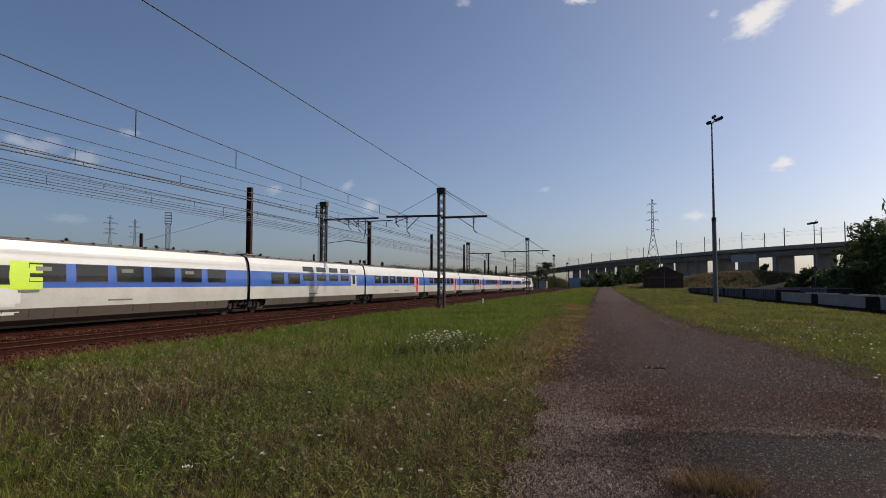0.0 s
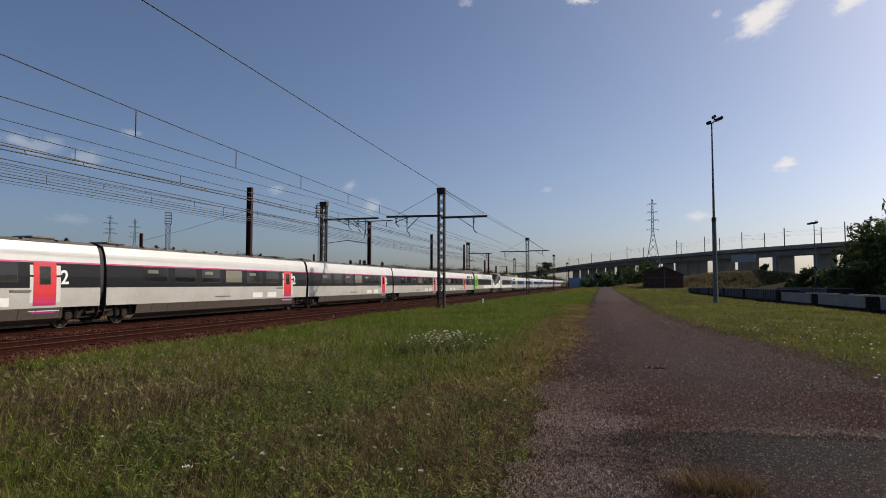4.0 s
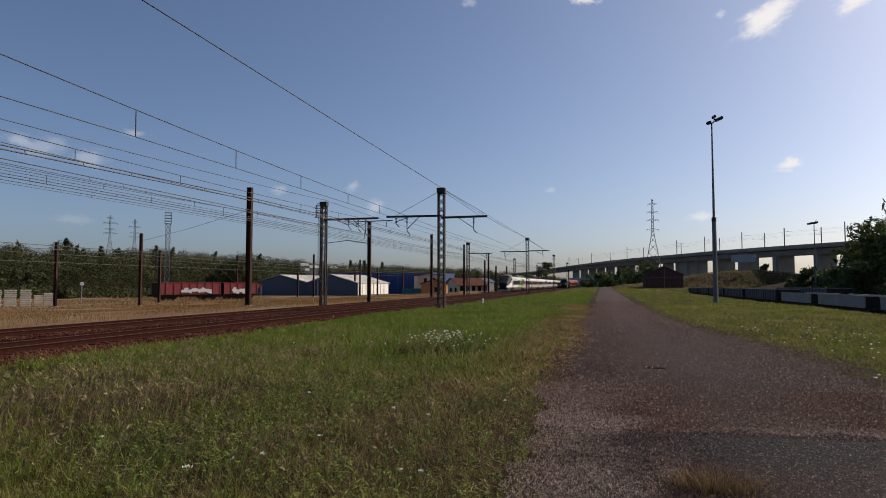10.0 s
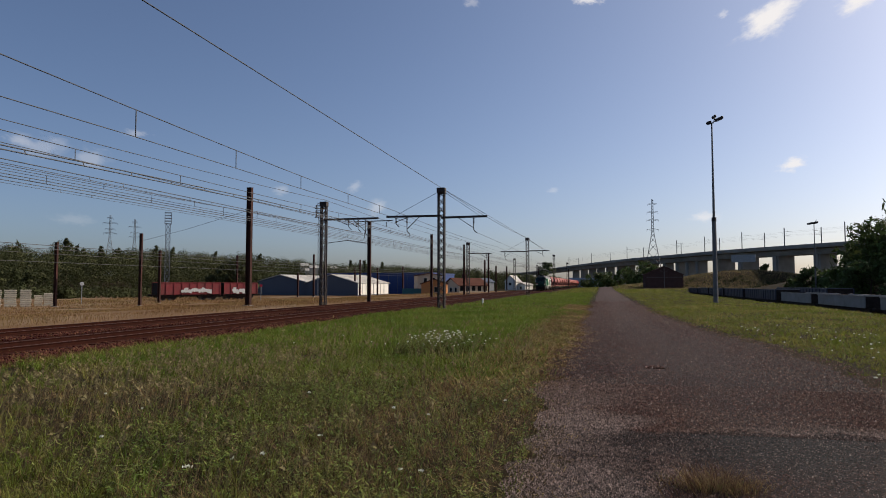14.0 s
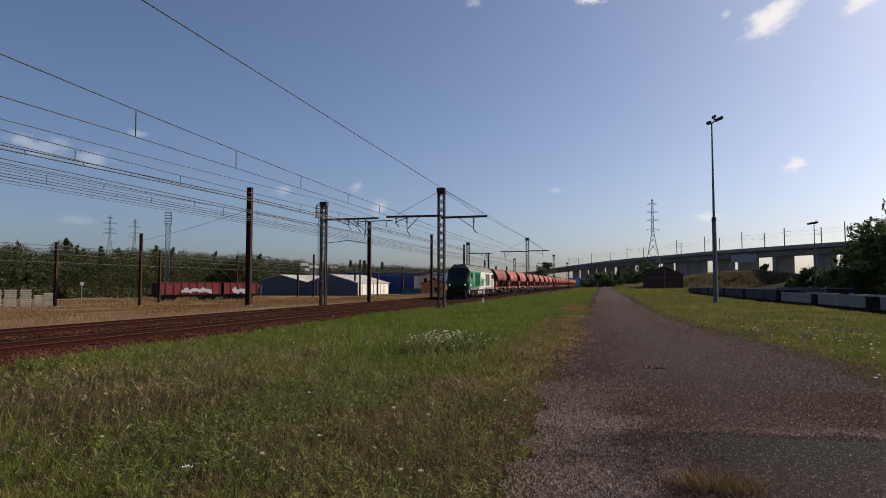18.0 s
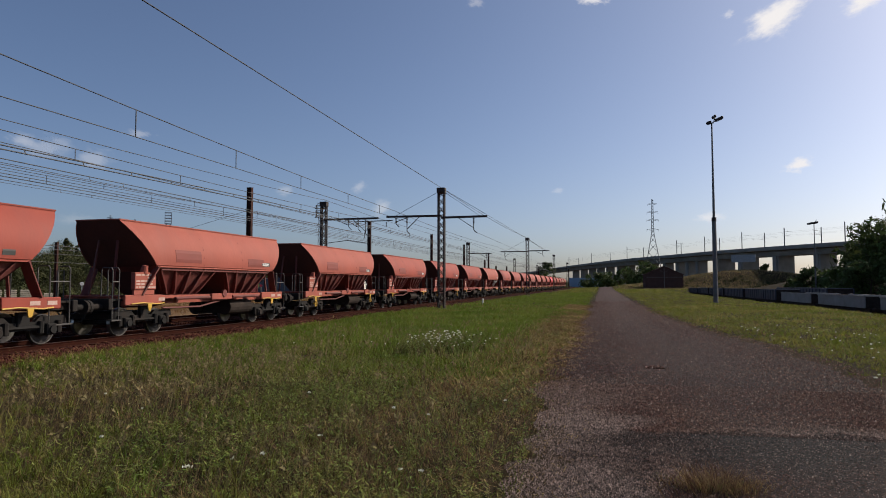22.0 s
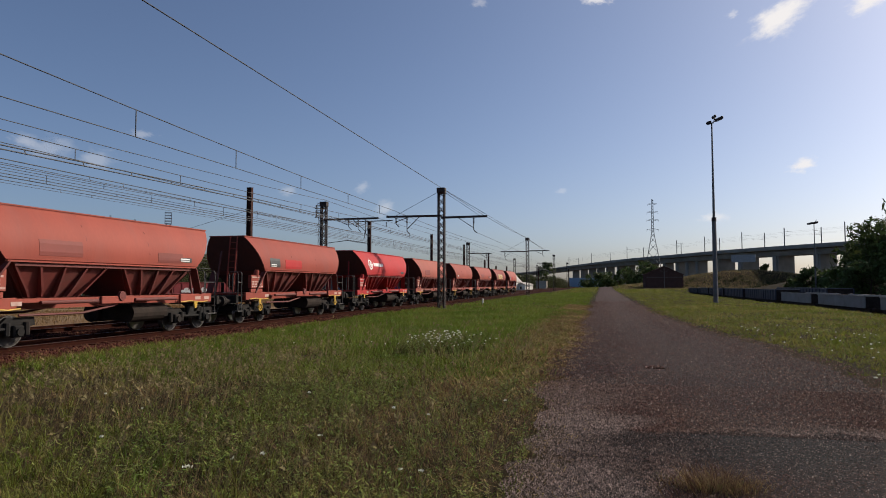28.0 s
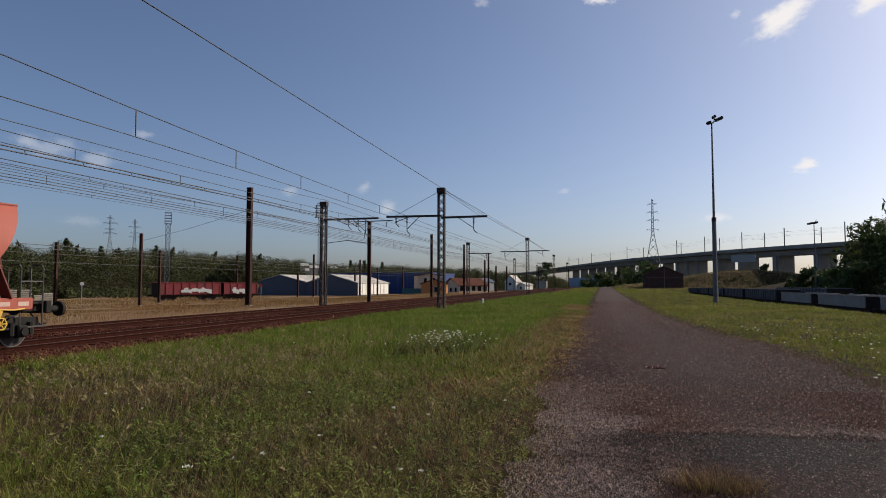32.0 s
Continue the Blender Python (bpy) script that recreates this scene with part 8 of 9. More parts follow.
def dryness(x, y):
    """How dry and brown the verge is, 0..1: worn strips along the road, an olive patch, a lush strip by the track."""
    left = np.clip(1.25 * blob(x, y, -2.2, 7.6, 1.0, 3.6) + 0.75 * blob(x, y, -8.2, 9.6, 2.6, 2.0) + 1.6 * blob(x, y, -1.6, 27, 1.2, 15)
                   + 0.8 * blob(x, y, -14.0, 17, 1.0, 14) + 0.55 * blob(x, y, -3.2, 12.0, 1.4, 2.5) - 0.5 * blob(x, y, -4.9, 7.4, 1.0, 1.0), 0, 1)
    v = left + 0.7 * (patchy(x, y, 0.75, 21) - 0.45) + 0.35 * (patchy(x, y, 0.28, 4) - 0.5)
    return np.clip(v, 0, 1)


def lush(x, y):
    d = on_grass(x, y)
    return (d > -0.1) & (rng.random(len(x)) < np.clip(0.35 + d * 1.0, 0, 1) * (1 - 0.8 * dryness(x, y))) & (patchy(x, y, 1.1, 9) > 0.10)


def dryish(x, y):
    d = on_grass(x, y)
    edge = np.exp(-((d - 0.5) / 0.9) ** 2)
    return (d > -0.35) & (rng.random(len(x)) < 0.07 + 0.8 * dryness(x, y) + 0.5 * edge * np.clip((y - 8) / 8, 0.1, 1))


def clumps(x, y):
    """Hummocks a step apart, 0..1."""
    return np.clip((patchy(x, y, 0.21, 61) - 0.42) * 3.0, 0, 1)


def tufts(n, x0, x1, y0, y1, power, per, hmin, hmax, w, keep):
    """Clumps of blades that lean outwards from a common root, with bare gaps between them."""
    cx, cy = spread(n, x0, x1, y0, y1, power)
    k = keep(cx, cy)
    cx, cy = cx[k], cy[k]
    n = len(cx)
    ch = (hmin + (hmax - hmin) * rng.random(n) ** 1.6) * (0.3 + 0.5 * patchy(cx, cy, 1.2, 3) + 1.5 * clumps(cx, cy)) * np.clip(0.35 + on_grass(cx, cy) * 0.5, 0.35, 1)
    ang = rng.random((n, per)) * 6.283
    rad = 0.05 * np.sqrt(rng.random((n, per)))
    x, y = (cx[:, None] + np.cos(ang) * rad).ravel(), (cy[:, None] + np.sin(ang) * rad).ravel()
    h = (ch[:, None] * (0.4 + 0.6 * rng.random((n, per)))).ravel()
    ww = w * (0.6 + 0.8 * rng.random(len(x))) * np.clip(y / 9.0, 0.8, 2.5)
    return blades(x, y, ground_z(x, y) - 0.01, h, ww, 0.35 + 0.75 * rng.random(len(x)), (ang + 0.5 * rng.normal(size=ang.shape)).ravel())


def weedy(x, y):
    """Where leafy weeds stand thick, 0..1: a band through the near verge and along the dead patch."""
    v = blob(x, y, -4.4, 7.2, 1.7, 2.0) + 0.9 * blob(x, y, -4.6, 10.2, 1.6, 2.2) + 0.8 * blob(x, y, -2.3, 5.6, 1.0, 1.2) + 0.6 * blob(x, y, -1.9, 9.5, 0.6, 3.5) + 0.8 * blob(x, y, -5.0, 13.5, 1.6, 3.0)
    return np.clip(v + 0.5 * (patchy(x, y, 0.45, 51) - 0.5), 0, 1)


def dead(x, y):
    """Where dead brown stems and bare soil show, 0..1."""
    v = 0.9 * blob(x, y, -2.7, 9.0, 1.1, 2.8) + 0.7 * blob(x, y, -2.0, 6.3, 0.7, 1.2) + 0.6 * blob(x, y, -3.6, 5.3, 0.6, 0.6) + 0.5 * blob(x, y, -8.0, 10.0, 2.2, 1.8)
    return np.clip(v + 0.5 * (patchy(x, y, 0.35, 52) - 0.5), 0, 1)


def lush_near(x, y):
    return lush(x, y) & (rng.random(len(x)) > np.clip(0.6 * weedy(x, y) + 1.1 * dead(x, y), 0, 0.95)) & (rng.random(len(x)) < 0.14 + 0.95 * clumps(x, y))


def sprigs(n, x0, x1, y0, y1, hmax, chance, lmin, lmax, leaves=10, slim=0.11):
    """Weeds: slanting stems set with narrow leaves that stand off in all directions."""
    x, y = spread(n, x0, x1, y0, y1, 1.4)
    k = (on_grass(x, y) > 0.02) & (rng.random(n) < chance(x, y) * (0.15 + 1.1 * clumps(x, y)) * (1 - 0.7 * dead(x, y)))
    x, y = x[k], y[k]
    m = len(x)
    z, H = ground_z(x, y), hmax * (0.3 + 0.7 * rng.random(m) ** 1.3) * (0.35 + 1.1 * clumps(x, y))
    la, lean = rng.random(m) * 6.283, 0.15 + 0.9 * rng.random(m)
    out = []
    for j in range(leaves):
        q = (j + 0.6) / leaves
        a, up = rng.random(m) * 6.283, 0.1 + 0.9 * rng.random(m)
        ln = lmin + (lmax - lmin) * rng.random(m)
        p0 = np.stack([x + np.cos(la) * lean * H * q, y + np.sin(la) * lean * H * q, z + H * q], -1)
        d = np.stack([np.cos(a) * ln, np.sin(a) * ln, up * ln - 0.3 * ln], -1)
        s = np.stack([-np.sin(a) * ln * slim, np.cos(a) * ln * slim, (rng.random(m) - 0.5) * ln * slim], -1)
        out.append(np.stack([p0, p0 + d * 0.45 + s, p0 + d, p0 + d * 0.45 - s], 1))
    return np.concatenate(out)


def stems(n, x0, x1, y0, y1, hmin, hmax, w, chance):
    """Thin stems that lie over one another at every slant."""
    x, y = spread(n, x0, x1, y0, y1, 1.5)
    k = (on_grass(x, y) > -0.1) & (rng.random(n) < chance(x, y))
    x, y = x[k], y[k]
    m = len(x)
    return blades(x, y, ground_z(x, y) - 0.005, hmin + (hmax - hmin) * rng.random(m), w * np.clip(y / 8, 0.8, 2.2), 0.2 + 1.9 * rng.random(m) ** 1.5)


blade_mesh("grass_verge", [tufts(10500, -14.4, -0.2, 4.6, 18, 1.7, 17, 0.05, 0.25, 0.0075, lush_near), field(34000, -14.5, -0.2, 4.7, 17, 1.8, 0.05, 0.20, 0.008, 1.2, lush_near), field(7000, -3.6, -0.4, 4.5, 14, 1.3, 0.04, 0.14, 0.007, 1.3, lambda x, y: (on_grass(x, y) > 0.0) & (patchy(x, y, 0.4, 12) > 0.42)), field(20000, -14.4, -0.6, 12, 22, 1.2, 0.08, 0.26, 0.010, 0.7, lush)], "grass", "green meadow grass between the road and the track")
blade_mesh("grass_verge_lush", [field(110000, -14.4, -0.6, 13, 48, 1.2, 0.08, 0.26, 0.010, 0.7, lush), field(40000, -13.6, -0.8, 40, 150, 1.5, 0.08, 0.22, 0.014, 0.5, lush)], "grass_lush", "soft green grass along the verge")
blade_mesh("grass_verge_dry", [tufts(4200, -14.3, -0.1, 4.6, 18, 1.7, 14, 0.05, 0.22, 0.006, dryish), field(12000, -14.5, -0.1, 4.7, 17, 1.8, 0.03, 0.14, 0.006, 1.3, dryish), field(6000, -4.5, -0.3, 4.5, 14, 1.3, 0.04, 0.13, 0.007, 1.4, lambda x, y: on_grass(x, y) > -0.15), field(20000, -14.2, -0.6, 12, 60, 1.2, 0.10, 0.32, 0.007, 0.7, dryish), field(40000, -3.3, -0.7, 11, 60, 1.0, 0.05, 0.20, 0.026, 0.9, lambda x, y: (on_grass(x, y) > -0.1) & (rng.random(len(x)) < 1.15 - 0.35 * on_grass(x, y)))], "grass_dry", "dry straw-coloured grass along the road edge")
blade_mesh("green_stems", [stems(26000, -9, -0.6, 4.5, 15, 0.06, 0.26, 0.006, lambda x, y: (0.1 + 0.9 * weedy(x, y)) * (0.3 + 0.8 * clumps(x, y)))], "herb", "slanting green weed stems in the verge", "weeds")
blade_mesh("dead_stems", [stems(17000, -8, -0.5, 4.5, 14, 0.04, 0.20, 0.0065, lambda x, y: 0.12 + 0.88 * dead(x, y)), stems(12000, -11, -0.6, 4.5, 20, 0.08, 0.28, 0.005, lambda x, y: 0.25 + 0.3 * dead(x, y))], "dead_stem", "brown dead weed stems in the verge", "weeds")
tagged(tris("verge_weeds", np.concatenate([sprigs(15000, -8.5, -0.8, 4.5, 12, 0.30, lambda x, y: 0.05 + 0.95 * weedy(x, y), 0.03, 0.085, 9), sprigs(7000, -7.5, -0.8, 9.5, 19, 0.34, lambda x, y: 0.05 + 0.9 * weedy(x, y), 0.04, 0.11, 8), sprigs(3000, -3.2, -0.9, 4.5, 8.5, 0.13, lambda x, y: 0.6 + 0 * x, 0.015, 0.04, 9, 0.25)]), "herb", per=4), "thick tangled leafy weeds in the near verge", "weeds", kind="stuff")
blade_mesh("grass_far_side", [tufts(4000, 2.8, 14, 8.5, 26, 1.4, 15, 0.05, 0.17, 0.008, lush), field(64000, 2.5, 17.8, 9, 60, 1.3, 0.04, 0.16, 0.010, 0.9, lush), field(34000, 3.0, 17.6, 50, 220, 1.6, 0.06, 0.18, 0.014, 0.5, lush)], "grass_sun", "bright green grass between the road and the cutting")
blade_mesh("grass_far_side_dry", [field(26000, 2.5, 17.8, 9, 60, 1.3, 0.06, 0.24, 0.007, 0.8, dryish)], "grass_dry", "dry grass stalks among the green grass")


blade_mesh("grass_behind", [field(26000, -14.2, -0.4, -14, 4.8, 1.0, 0.06, 0.25, 0.016, 0.7, lush), field(16000, 5.0, 17, -14, 9.5, 1.0, 0.06, 0.22, 0.018, 0.7, lush)], "grass", "green grass on both sides of the near road")


def yard_grass(n, x0, x1, y0, y1, hmin, hmax, w):
    x, y = spread(n, x0, x1, y0, y1, 1.3)
    k = (patchy(x, y, 6.0, 5) > 0.25) & (rng.random(n) < 0.9)
    x, y = x[k], y[k]
    h = (hmin + (hmax - hmin) * rng.random(len(x))) * (0.5 + 0.9 * patchy(x, y, 5, 8))
    return blades(x, y, ground_z(x, y) - 0.01, h, w * np.clip(np.hypot(x, y) / 40, 1, 4), 0.35)


blade_mesh("yard_grass", [yard_grass(110000, -60, -26.0, 14, 120, 0.08, 0.34, 0.016), yard_grass(30000, -95, -50, 40, 120, 0.1, 0.36, 0.022)], "grass_rust", "tall dry russet grass in the yard")


mx_, my_ = spread(34000, 6, 120, 238, 292)
blade_mesh("mound_grass", [blades(mx_, my_, ground_z(mx_, my_) - 0.05, 0.2 + 0.5 * rng.random(34000), np.full(34000, 0.16), 0.5)], "grass_mound", "dry brown grass on the mound below the viaduct")
vx_, vy_ = spread(16000, -12, 30, 150, 300)
kk = on_grass(vx_, vy_) > 0.2
vx_, vy_ = vx_[kk], vy_[kk]
blade_mesh("far_verge_grass", [blades(vx_, vy_, ground_z(vx_, vy_) - 0.03, 0.2 + 0.3 * rng.random(len(vx_)), np.full(len(vx_), 0.12), 0.5)], "grass_sun", "green grass at the far end of the verge")


def herbs(n, x0, x1, y0, y1, hmax, keep=None):
    """Leafy weeds: a stalk's worth of small leaf pairs."""
    x, y = spread(n, x0, x1, y0, y1, 1.2)
    k = on_grass(x, y) > 0.15
    if keep is not None:
        k &= keep(x, y)
    x, y = x[k], y[k]
    out = []
    z = ground_z(x, y)
    H = hmax * (0.4 + 0.6 * rng.random(len(x)))
    for j in range(9):
        m = len(x)
        zz = z + H * (j + 0.5) / 9
        a = rng.random(m) * 6.283
        ln = 0.014 + 0.026 * rng.random(m)
        px_, py_ = x + rng.normal(size=m) * 0.03, y + rng.normal(size=m) * 0.03
        p0 = np.stack([px_, py_, zz], -1)
        d = np.stack([np.cos(a) * ln, np.sin(a) * ln, 0.02 * rng.normal(size=m)], -1)
        s = np.stack([-np.sin(a) * ln * 0.22, np.cos(a) * ln * 0.22, 0.01 * rng.normal(size=m)], -1)
        out.append(np.stack([p0, p0 + d * 0.5 + s, p0 + d, p0 + d * 0.5 - s], 1))
    return np.concatenate(out)


tagged(tris("weeds", np.concatenate([herbs(2600, -9.5, -1.2, 12, 26, 0.4, lambda x, y: patchy(x, y, 1.2, 33) > 0.5), herbs(2600, 4, 14, 10, 40, 0.2), herbs(2200, -5.6, -3.7, 17.0, 19.8, 0.6)]), "herb", per=4), "leafy green weeds among the grass", "weeds", kind="stuff")


def umbels(pts, r):
    """White flower heads: clusters of tiny petals on stalks."""
    pet, stalk = [], []
    for x, y, h, s in pts:
        z = gz(x, y)
        top = np.array((x + rng.normal() * 0.03, y + rng.normal() * 0.03, z + h))
        n = 22
        d = rng.normal(size=(n, 3)) * np.array((s, s, s * 0.25))
        p = top + d
        a = rng.normal(size=(n, 3)) * 0.006
        b = rng.normal(size=(n, 3)) * 0.008
        pet.append(np.stack([p - a, p + b, p + a, p - b], 1))
        stalk.append(blades(np.array([x]), np.array([y]), np.array([z]), np.array([h]), np.array([0.008]), 0.05))
    return np.concatenate(pet), stalk


fl = [(-3.98, 5.56, 0.2, 0.022), (-3.43, 6.05, 0.2, 0.014), (-4.83, 4.45, 0.2, 0.018), (-3.73, 5.85, 0.2, 0.012), (-1.95, 6.0, 0.15, 0.01), (-1.75, 6.05, 0.16, 0.01), (-1.5, 9.8, 0.2, 0.012), (-3.2, 6.9, 0.2, 0.008), (-2.3, 8.3, 0.2, 0.008)]
for k in range(150):
    fl.append((-4.65 + rng.normal() * 0.5, 18.3 + rng.normal() * 0.8, 0.3 + 0.36 * rng.random(), 0.011))
for k in range(60):
    fl.append((rng.uniform(5.0, 9.5), rng.uniform(14, 30), 0.2 + 0.1 * rng.random(), 0.012))
for k in range(8):
    fl.append((rng.uniform(-9, -2), rng.uniform(5, 20), 0.3 + 0.15 * rng.random(), 0.007))
pet, stalk = umbels(fl, 0)
tagged(tris("wild_flowers", pet, "petal", per=4), "small white wild flower heads", "flowers", kind="stuff")
blade_mesh("flower_stalks", stalk, "herb", "thin green flower stalks", "flowers")
# leafy clump below the white flowers
bx, by = -4.65 + rng.normal(size=2200) * 0.55, 18.4 + rng.normal(size=2200) * 0.85
blade_mesh("flower_clump", [blades(bx, by, ground_z(bx, by), 0.2 + 0.38 * rng.random(2200), np.full(2200, 0.03), 0.7)], "herb", "leafy green clump of flowering weed", "weeds")

# thin bent strands lying over the tufts
wx_, wy_ = spread(9000, -12, -1.0, 4.6, 16, 1.6)
kk = (on_grass(wx_, wy_) > 0.2) & (patchy(wx_, wy_, 0.5, 41) > 0.35)
wx_, wy_ = wx_[kk], wy_[kk]
blade_mesh("bent_strands", [blades(wx_, wy_, ground_z(wx_, wy_), 0.08 + 0.14 * rng.random(len(wx_)), 0.0045 * np.clip(wy_ / 8, 0.8, 2), 0.5 + 1.1 * rng.random(len(wx_)))], "seed", "thin pale bent grass strands")

# tall stalks with seed heads
sx_, sy_ = spread(420, -11, -1.6, 5, 24, 1.2)
sx_, sy_ = np.concatenate([sx_, rng.uniform(-10.8, -6, 420)]), np.concatenate([sy_, rng.uniform(7.5, 15, 420)])
k = on_grass(sx_, sy_) > 0.6
sx_, sy_ = sx_[k], sy_[k]
hh = 0.35 + 0.35 * rng.random(len(sx_))
blade_mesh("tall_stalks", [blades(sx_, sy_, ground_z(sx_, sy_), hh, np.full(len(sx_), 0.008) * np.clip(sy_ / 8, 1, 3), 0.45, np.full(len(sx_), 0.6) + 0.5 * rng.normal(size=len(sx_)))], "seed", "tall thin dry grass stalks")
out = []
for x, y, h in zip(sx_, sy_, hh):
    n = 12
    p = np.stack([x + 0.33 * h + rng.normal(size=n) * 0.016, y + 0.2 * h + rng.normal(size=n) * 0.012, gz(x, y) + h * (0.8 + 0.25 * rng.random(n))], -1)
    a = rng.normal(size=(n, 3)) * 0.016
    out.append(np.stack([p - a, p + a, p + rng.normal(size=(n, 3)) * 0.018], 1))
tagged(tris("seed_heads", np.concatenate(out), "seed"), "feathery grass seed heads", "grass", kind="stuff")

# straw litter along the road's edges
lx, ly = spread(5200, -2.6, 0.2, 4, 30, 1.3)
k = np.abs(on_grass(lx, ly) - 0.1) < 0.75
lx, ly = lx[k], ly[k]
n = len(lx)
a = rng.random(n) * 6.283
ln = 0.03 + 0.10 * rng.random(n)
zz = ground_z(lx, ly) + 0.03
d = np.stack([np.cos(a) * ln, np.sin(a) * ln, 0.03 * rng.random(n)], -1)
s_ = np.stack([-np.sin(a), np.cos(a), np.zeros(n)], -1) * 0.004 * np.clip(ly / 7, 1, 3)[:, None]
p0 = np.stack([lx, ly, zz], -1)
tagged(tris("straw_litter", np.stack([p0 - s_, p0 + s_, p0 + d + s_, p0 + d - s_], 1), "grass_dry", per=4), "loose straw and litter along the asphalt edge", "litter", kind="stuff")

# tuft growing through the asphalt, and loose stones on it
tx, ty = 1.02 + rng.normal(size=1500) * 0.25, 6.7 + rng.normal(size=1500) * 0.15
ta = np.arctan2(ty - 6.7, tx - 1.02)
blade_mesh("road_tuft", [blades(tx, ty, ground_z(tx, ty), 0.04 + 0.24 * rng.random(1500) * np.exp(-((tx - 1.02) / 0.42) ** 2), np.full(1500, 0.0048), 0.3 + 0.9 * rng.random(1500), ta + 1.1 * rng.normal(size=1500))], "dead_stem", "dry grass tuft growing through the asphalt")
gx_, gy_ = 1.02 + rng.normal(size=320) * 0.2, 6.68 + rng.normal(size=320) * 0.12
dx_, dy_ = 1.04 + rng.normal(size=420) * 0.24, 6.68 + rng.normal(size=420) * 0.14
blade_mesh("road_tuft_straw", [blades(dx_, dy_, ground_z(dx_, dy_), 0.05 + 0.2 * rng.random(420), np.full(420, 0.005), 0.4 + 1.2 * rng.random(420))], "grass_dry", "pale straw strands in the dry tuft")
blade_mesh("road_tuft_green", [blades(gx_, gy_, ground_z(gx_, gy_), 0.04 + 0.1 * rng.random(320), np.full(320, 0.006), 0.8)], "herb", "green shoots at the foot of the dry tuft")


def road_top(x, y):
    return ground_z(x, y) + 0.04


def chippings(n, x0, x1, y0, y1, power, smin, smax):
    """Loose chips, three-sided points of stone lying on the asphalt."""
    x, y = spread(n, x0, x1, y0, y1, power)
    k = on_grass(x, y) < 0.12
    x, y = x[k], y[k]
    n = len(x)
    s = (smin + (smax - smin) * rng.random(n) ** 2)[:, None]
    a = rng.random((n, 1)) * 6.283 + np.array([[0, 2.1, 4.2]]) + 0.4 * rng.normal(size=(n, 3))
    z = (ground_z(x, y) + 0.042)[:, None]
    ring = np.stack([x[:, None] + np.cos(a) * s, y[:, None] + np.sin(a) * s, z - 0.004 + 0 * a], -1)
    top = np.stack([x[:, None] + 0.4 * s * rng.normal(size=(n, 1)), y[:, None] + 0.4 * s * rng.normal(size=(n, 1)), z + s * (0.7 + 0.9 * rng.random((n, 1)))], -1)
    V = np.concatenate([ring, top], 1)
    F = (np.array([(0, 1, 3), (1, 2, 3), (2, 0, 3)])[None] + 4 * np.arange(n)[:, None, None]).reshape(-1, 3)
    return V.reshape(-1, 3), F


tagged(stone_mesh("road_gravel", chippings(210000, -1.7, 5.8, 4.2, 13, 1.35, 0.0045, 0.0115), "gravel"), "fine pale gravel scattered on the asphalt", "gravel", kind="stuff")
tagged(stone_mesh("road_gravel", chippings(130000, -1.9, 5.8, 9, 75, 1.9, 0.007, 0.019), "gravel"), "fine reddish gravel scattered on the far asphalt", "gravel", kind="stuff")
tagged(stone_mesh("road_gravel", chippings(26000, -1.9, 6.2, -11, 4.4, 1.0, 0.010, 0.02), "gravel"), "fine gravel on the near asphalt", "gravel", kind="stuff")
V_, F_ = scatter_stones(60, 0.9, 1.3, 15.6, 16.0, road_top, 0.03, 0.06)
tagged(stone_mesh("road_debris", (V_, F_), "gravel"), "small heap of dark debris on the road", "debris", kind="stuff")

# marker post by the track
q = (-11.9, 63.5)
bm = bm_()
box(bm, -0.07, 0.07, -0.07, 0.07, -0.1, 0.62, 0.02)
tagged(part("marker_post", bm, "sign_white"), "short white marker post in the grass", "post").matrix_basis = pose(q[0], q[1], gz(*q))

# ---- clouds, far off ----
CLOUDS = []


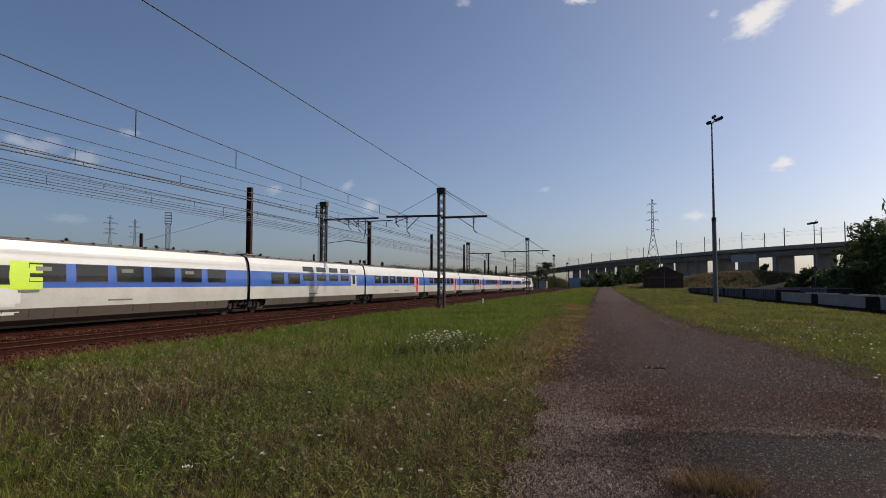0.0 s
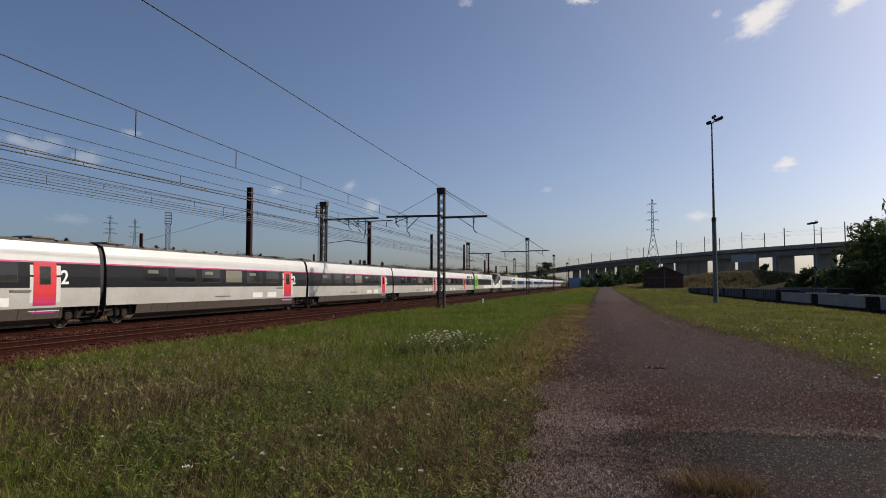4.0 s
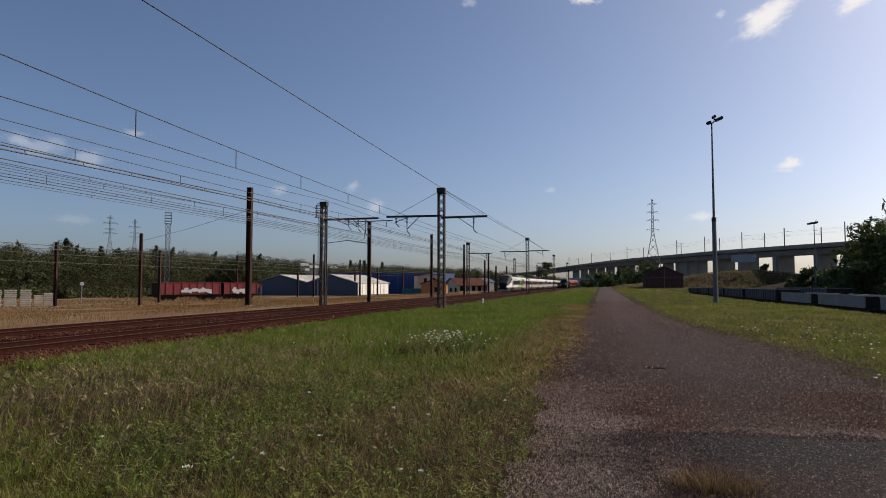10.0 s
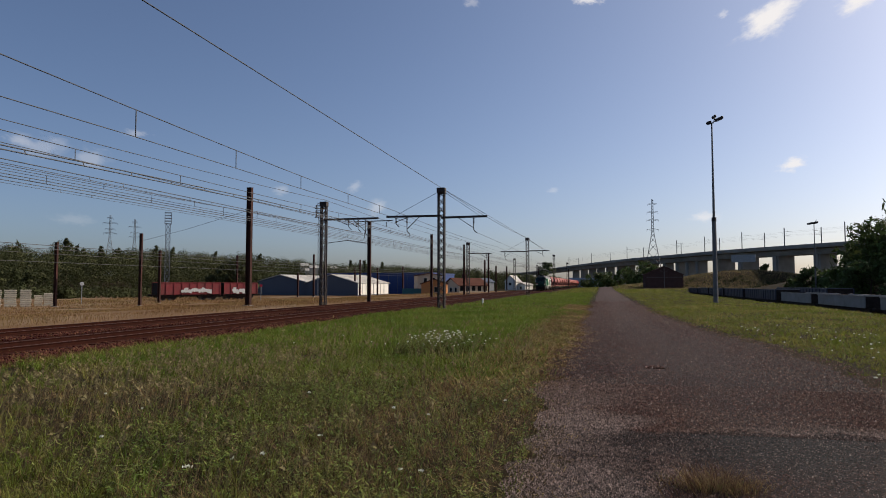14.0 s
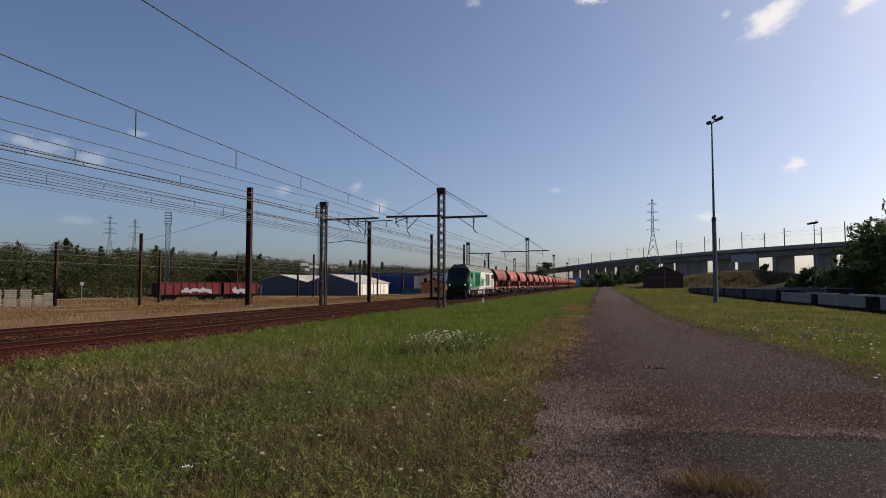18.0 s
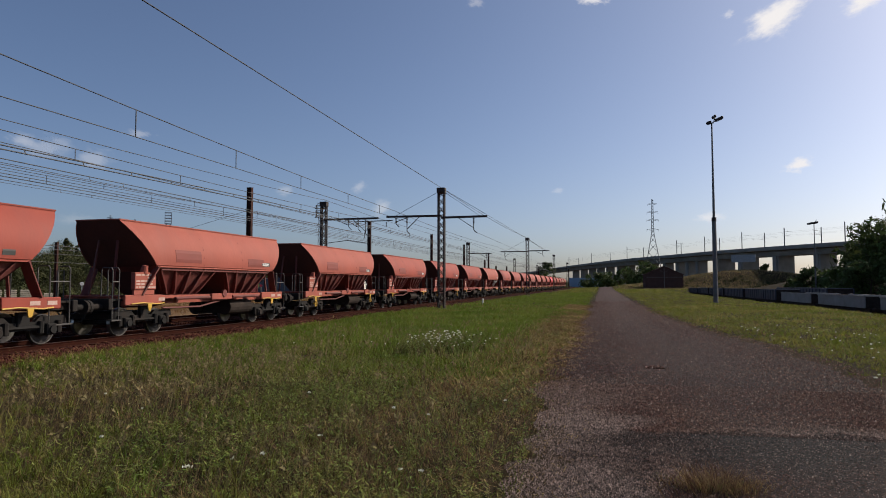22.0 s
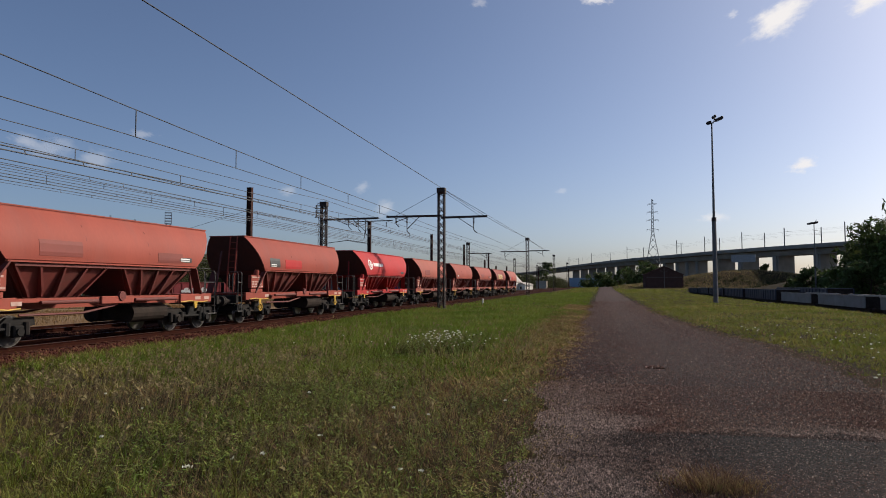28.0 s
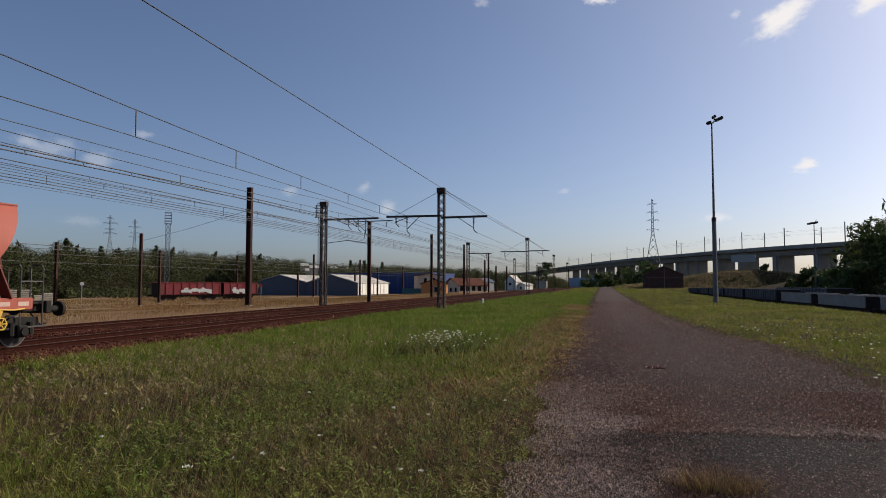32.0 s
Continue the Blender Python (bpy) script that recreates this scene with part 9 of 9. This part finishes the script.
def cloud_mat(seed, sx, sy, dens):
    m = bpy.data.materials.new("cloud_vapour")
    m.use_nodes = True
    N, L = m.node_tree.nodes, m.node_tree.links
    for n in list(N):
        N.remove(n)
    out = N.new("ShaderNodeOutputMaterial")
    tr_, em, mx = N.new("ShaderNodeBsdfTransparent"), N.new("ShaderNodeEmission"), N.new("ShaderNodeMixShader")
    em.inputs[0].default_value, em.inputs[1].default_value = (1.0, 0.97, 0.93, 1), 0.95
    tc = N.new("ShaderNodeTexCoord")
    mp = N.new("ShaderNodeMapping")
    mp.inputs["Location"].default_value = (seed * 3.7, seed * 1.9, seed)
    mp.inputs["Scale"].default_value = (2.2 * sx, 2.2 * sy, 1)
    mp.inputs["Rotation"].default_value = (0, 0, 0.5)
    L.new(tc.outputs["Generated"], mp.inputs[0])
    nz = N.new("ShaderNodeTexNoise")
    nz.inputs["Scale"].default_value, nz.inputs["Detail"].default_value, nz.inputs["Roughness"].default_value = 2.0, 9, 0.6
    L.new(mp.outputs[0], nz.inputs["Vector"])
    gr = N.new("ShaderNodeTexGradient")
    gr.gradient_type = "QUADRATIC_SPHERE"
    m2 = N.new("ShaderNodeMapping")
    m2.inputs["Location"].default_value, m2.inputs["Scale"].default_value = (-1, -1, 0), (2, 2, 0)
    L.new(tc.outputs["Generated"], m2.inputs[0])
    L.new(m2.outputs[0], gr.inputs[0])
    ad = N.new("ShaderNodeMath")
    ad.operation = "MULTIPLY_ADD"
    L.new(gr.outputs["Fac"], ad.inputs[0])
    ad.inputs[1].default_value = 0.9
    L.new(nz.outputs[0], ad.inputs[2])
    mr = N.new("ShaderNodeMapRange")
    mr.interpolation_type = "SMOOTHSTEP"
    mr.inputs[1].default_value, mr.inputs[2].default_value, mr.inputs[4].default_value = 0.72, 1.25, dens
    L.new(ad.outputs[0], mr.inputs[0])
    ed = N.new("ShaderNodeMath")
    ed.operation = "MULTIPLY"
    g2 = N.new("ShaderNodeMapRange")
    g2.inputs[2].default_value = 0.25
    L.new(gr.outputs["Fac"], g2.inputs[0])
    L.new(mr.outputs[0], ed.inputs[0])
    L.new(g2.outputs[0], ed.inputs[1])
    L.new(ed.outputs[0], mx.inputs[0])
    L.new(tr_.outputs[0], mx.inputs[1])
    L.new(em.outputs[0], mx.inputs[2])
    L.new(mx.outputs[0], out.inputs[0])
    return m


def cloud(b_, slope, w, h, seed, dens, turn=0.0, drift=34):
    """A far cloud sheet 3.4 km off; slope: its height over its distance."""
    d = 3400
    q = at(b_, d, 1.71 + slope * d)
    n = 6
    V = [((i / n - 0.5) * w, 0.04 * w * math.sin(i * 1.1 + j), (j / n - 0.5) * h) for j in range(n + 1) for i in range(n + 1)]
    F = [(j * (n + 1) + i, j * (n + 1) + i + 1, (j + 1) * (n + 1) + i + 1, (j + 1) * (n + 1) + i) for j in range(n) for i in range(n)]
    # the sheet lies in its own x and y, then is stood up
    V = [(x, z, y) for x, y, z in V]
    ob = raw("cloud", V, F, cloud_mat(seed, max(1, w / h) * 0.6, 1.0, dens))
    tagged(ob, "small white drifting cloud", "cloud", "clouds", "backdrop")
    m = Matrix.Translation(q) @ pose(0, 0, 0, 90, 0, b_) @ pose(0, 0, 0, 0, 0, turn)
    CLOUDS.append((ob, m, drift * 3400 / 1128 * math.cos(radians(b_)), -4 * 3.0))
    ob.matrix_basis = m


cloud(-12.77, 0.3812, 716, 313, 1, 0.95, 28)
cloud(-18.84, 0.3818, 490, 235, 2, 0.95, 15)
cloud(1.83, 0.4469, 452, 133, 3, 0.7, -5)
cloud(-14.04, 0.1674, 301, 157, 4, 0.85, 12)
cloud(-7.57, 0.0998, 301, 133, 5, 0.5, 0)
cloud(-9.25, 0.3967, 151, 94, 6, 0.35, 20)
cloud(46.77, 0.182, 490, 274, 7, 0.2, 0)
cloud(43.74, 0.1737, 414, 235, 8, 0.22, 0)
cloud(48.58, 0.191, 301, 157, 9, 0.2, 0)
cloud(40.59, 0.2145, 264, 102, 10, 0.22, 0)
cloud(20.73, 0.1222, 264, 196, 11, 0.3, 30)
cloud(22.75, 0.1527, 188, 157, 12, 0.22, 30)
cloud(29.12, 0.1449, 226, 133, 13, 0.2, 0)
cloud(5.0, 0.1469, 151, 78, 14, 0.2, 0)
cloud(44.76, 0.0884, 452, 118, 15, 0.1, 0)
cloud(12.29, 0.4509, 226, 118, 16, 0.25, 0)

# an insect darts past close to the eye
bug = thing("flying_insect", "tiny dark flying insect in the air", "insect")
bm = bm_()
bmesh.ops.create_icosphere(bm, subdivisions=2, radius=0.5, matrix=Matrix.Diagonal((0.0125, 0.005, 0.005, 1)))
part("body", bm, "black", bug)
for s in (1, -1):
    bm = bm_()
    bm.faces.new([bm.verts.new(p) for p in ((0.002, 0, 0.002), (-0.001, s * 0.006, 0.004), (-0.005, s * 0.005, 0.003), (-0.004, 0, 0.002))])
    part("wing", bm, "black", bug)


# ---- what moves ----


def motions():
    for ob, x, y, z, v, turn in TRAINS:
        walk(ob, [(t, pose(x, y + v * t, z, 0, 0, turn)) for t in (0, 16, 32)])
    for ob, m, dx, dz in CLOUDS:
        walk(ob, [(t, Matrix.Translation((dx * t / 32, 0, dz * t / 32)) @ m) for t in (0, 16, 32)])
    for_bug = [(t, Matrix.Translation((-0.367 - 0.02 - 3.81 * (t - 12) * 0.9695, 1.452 - 3.81 * (t - 12) * 0.245, 2.13 - 0.02 * (t - 12))) @ pose(0, 0, 0, 0, 0, 14.2)) for t in (0, 11, 13, 32)]
    walk(bug, for_bug)


motions()
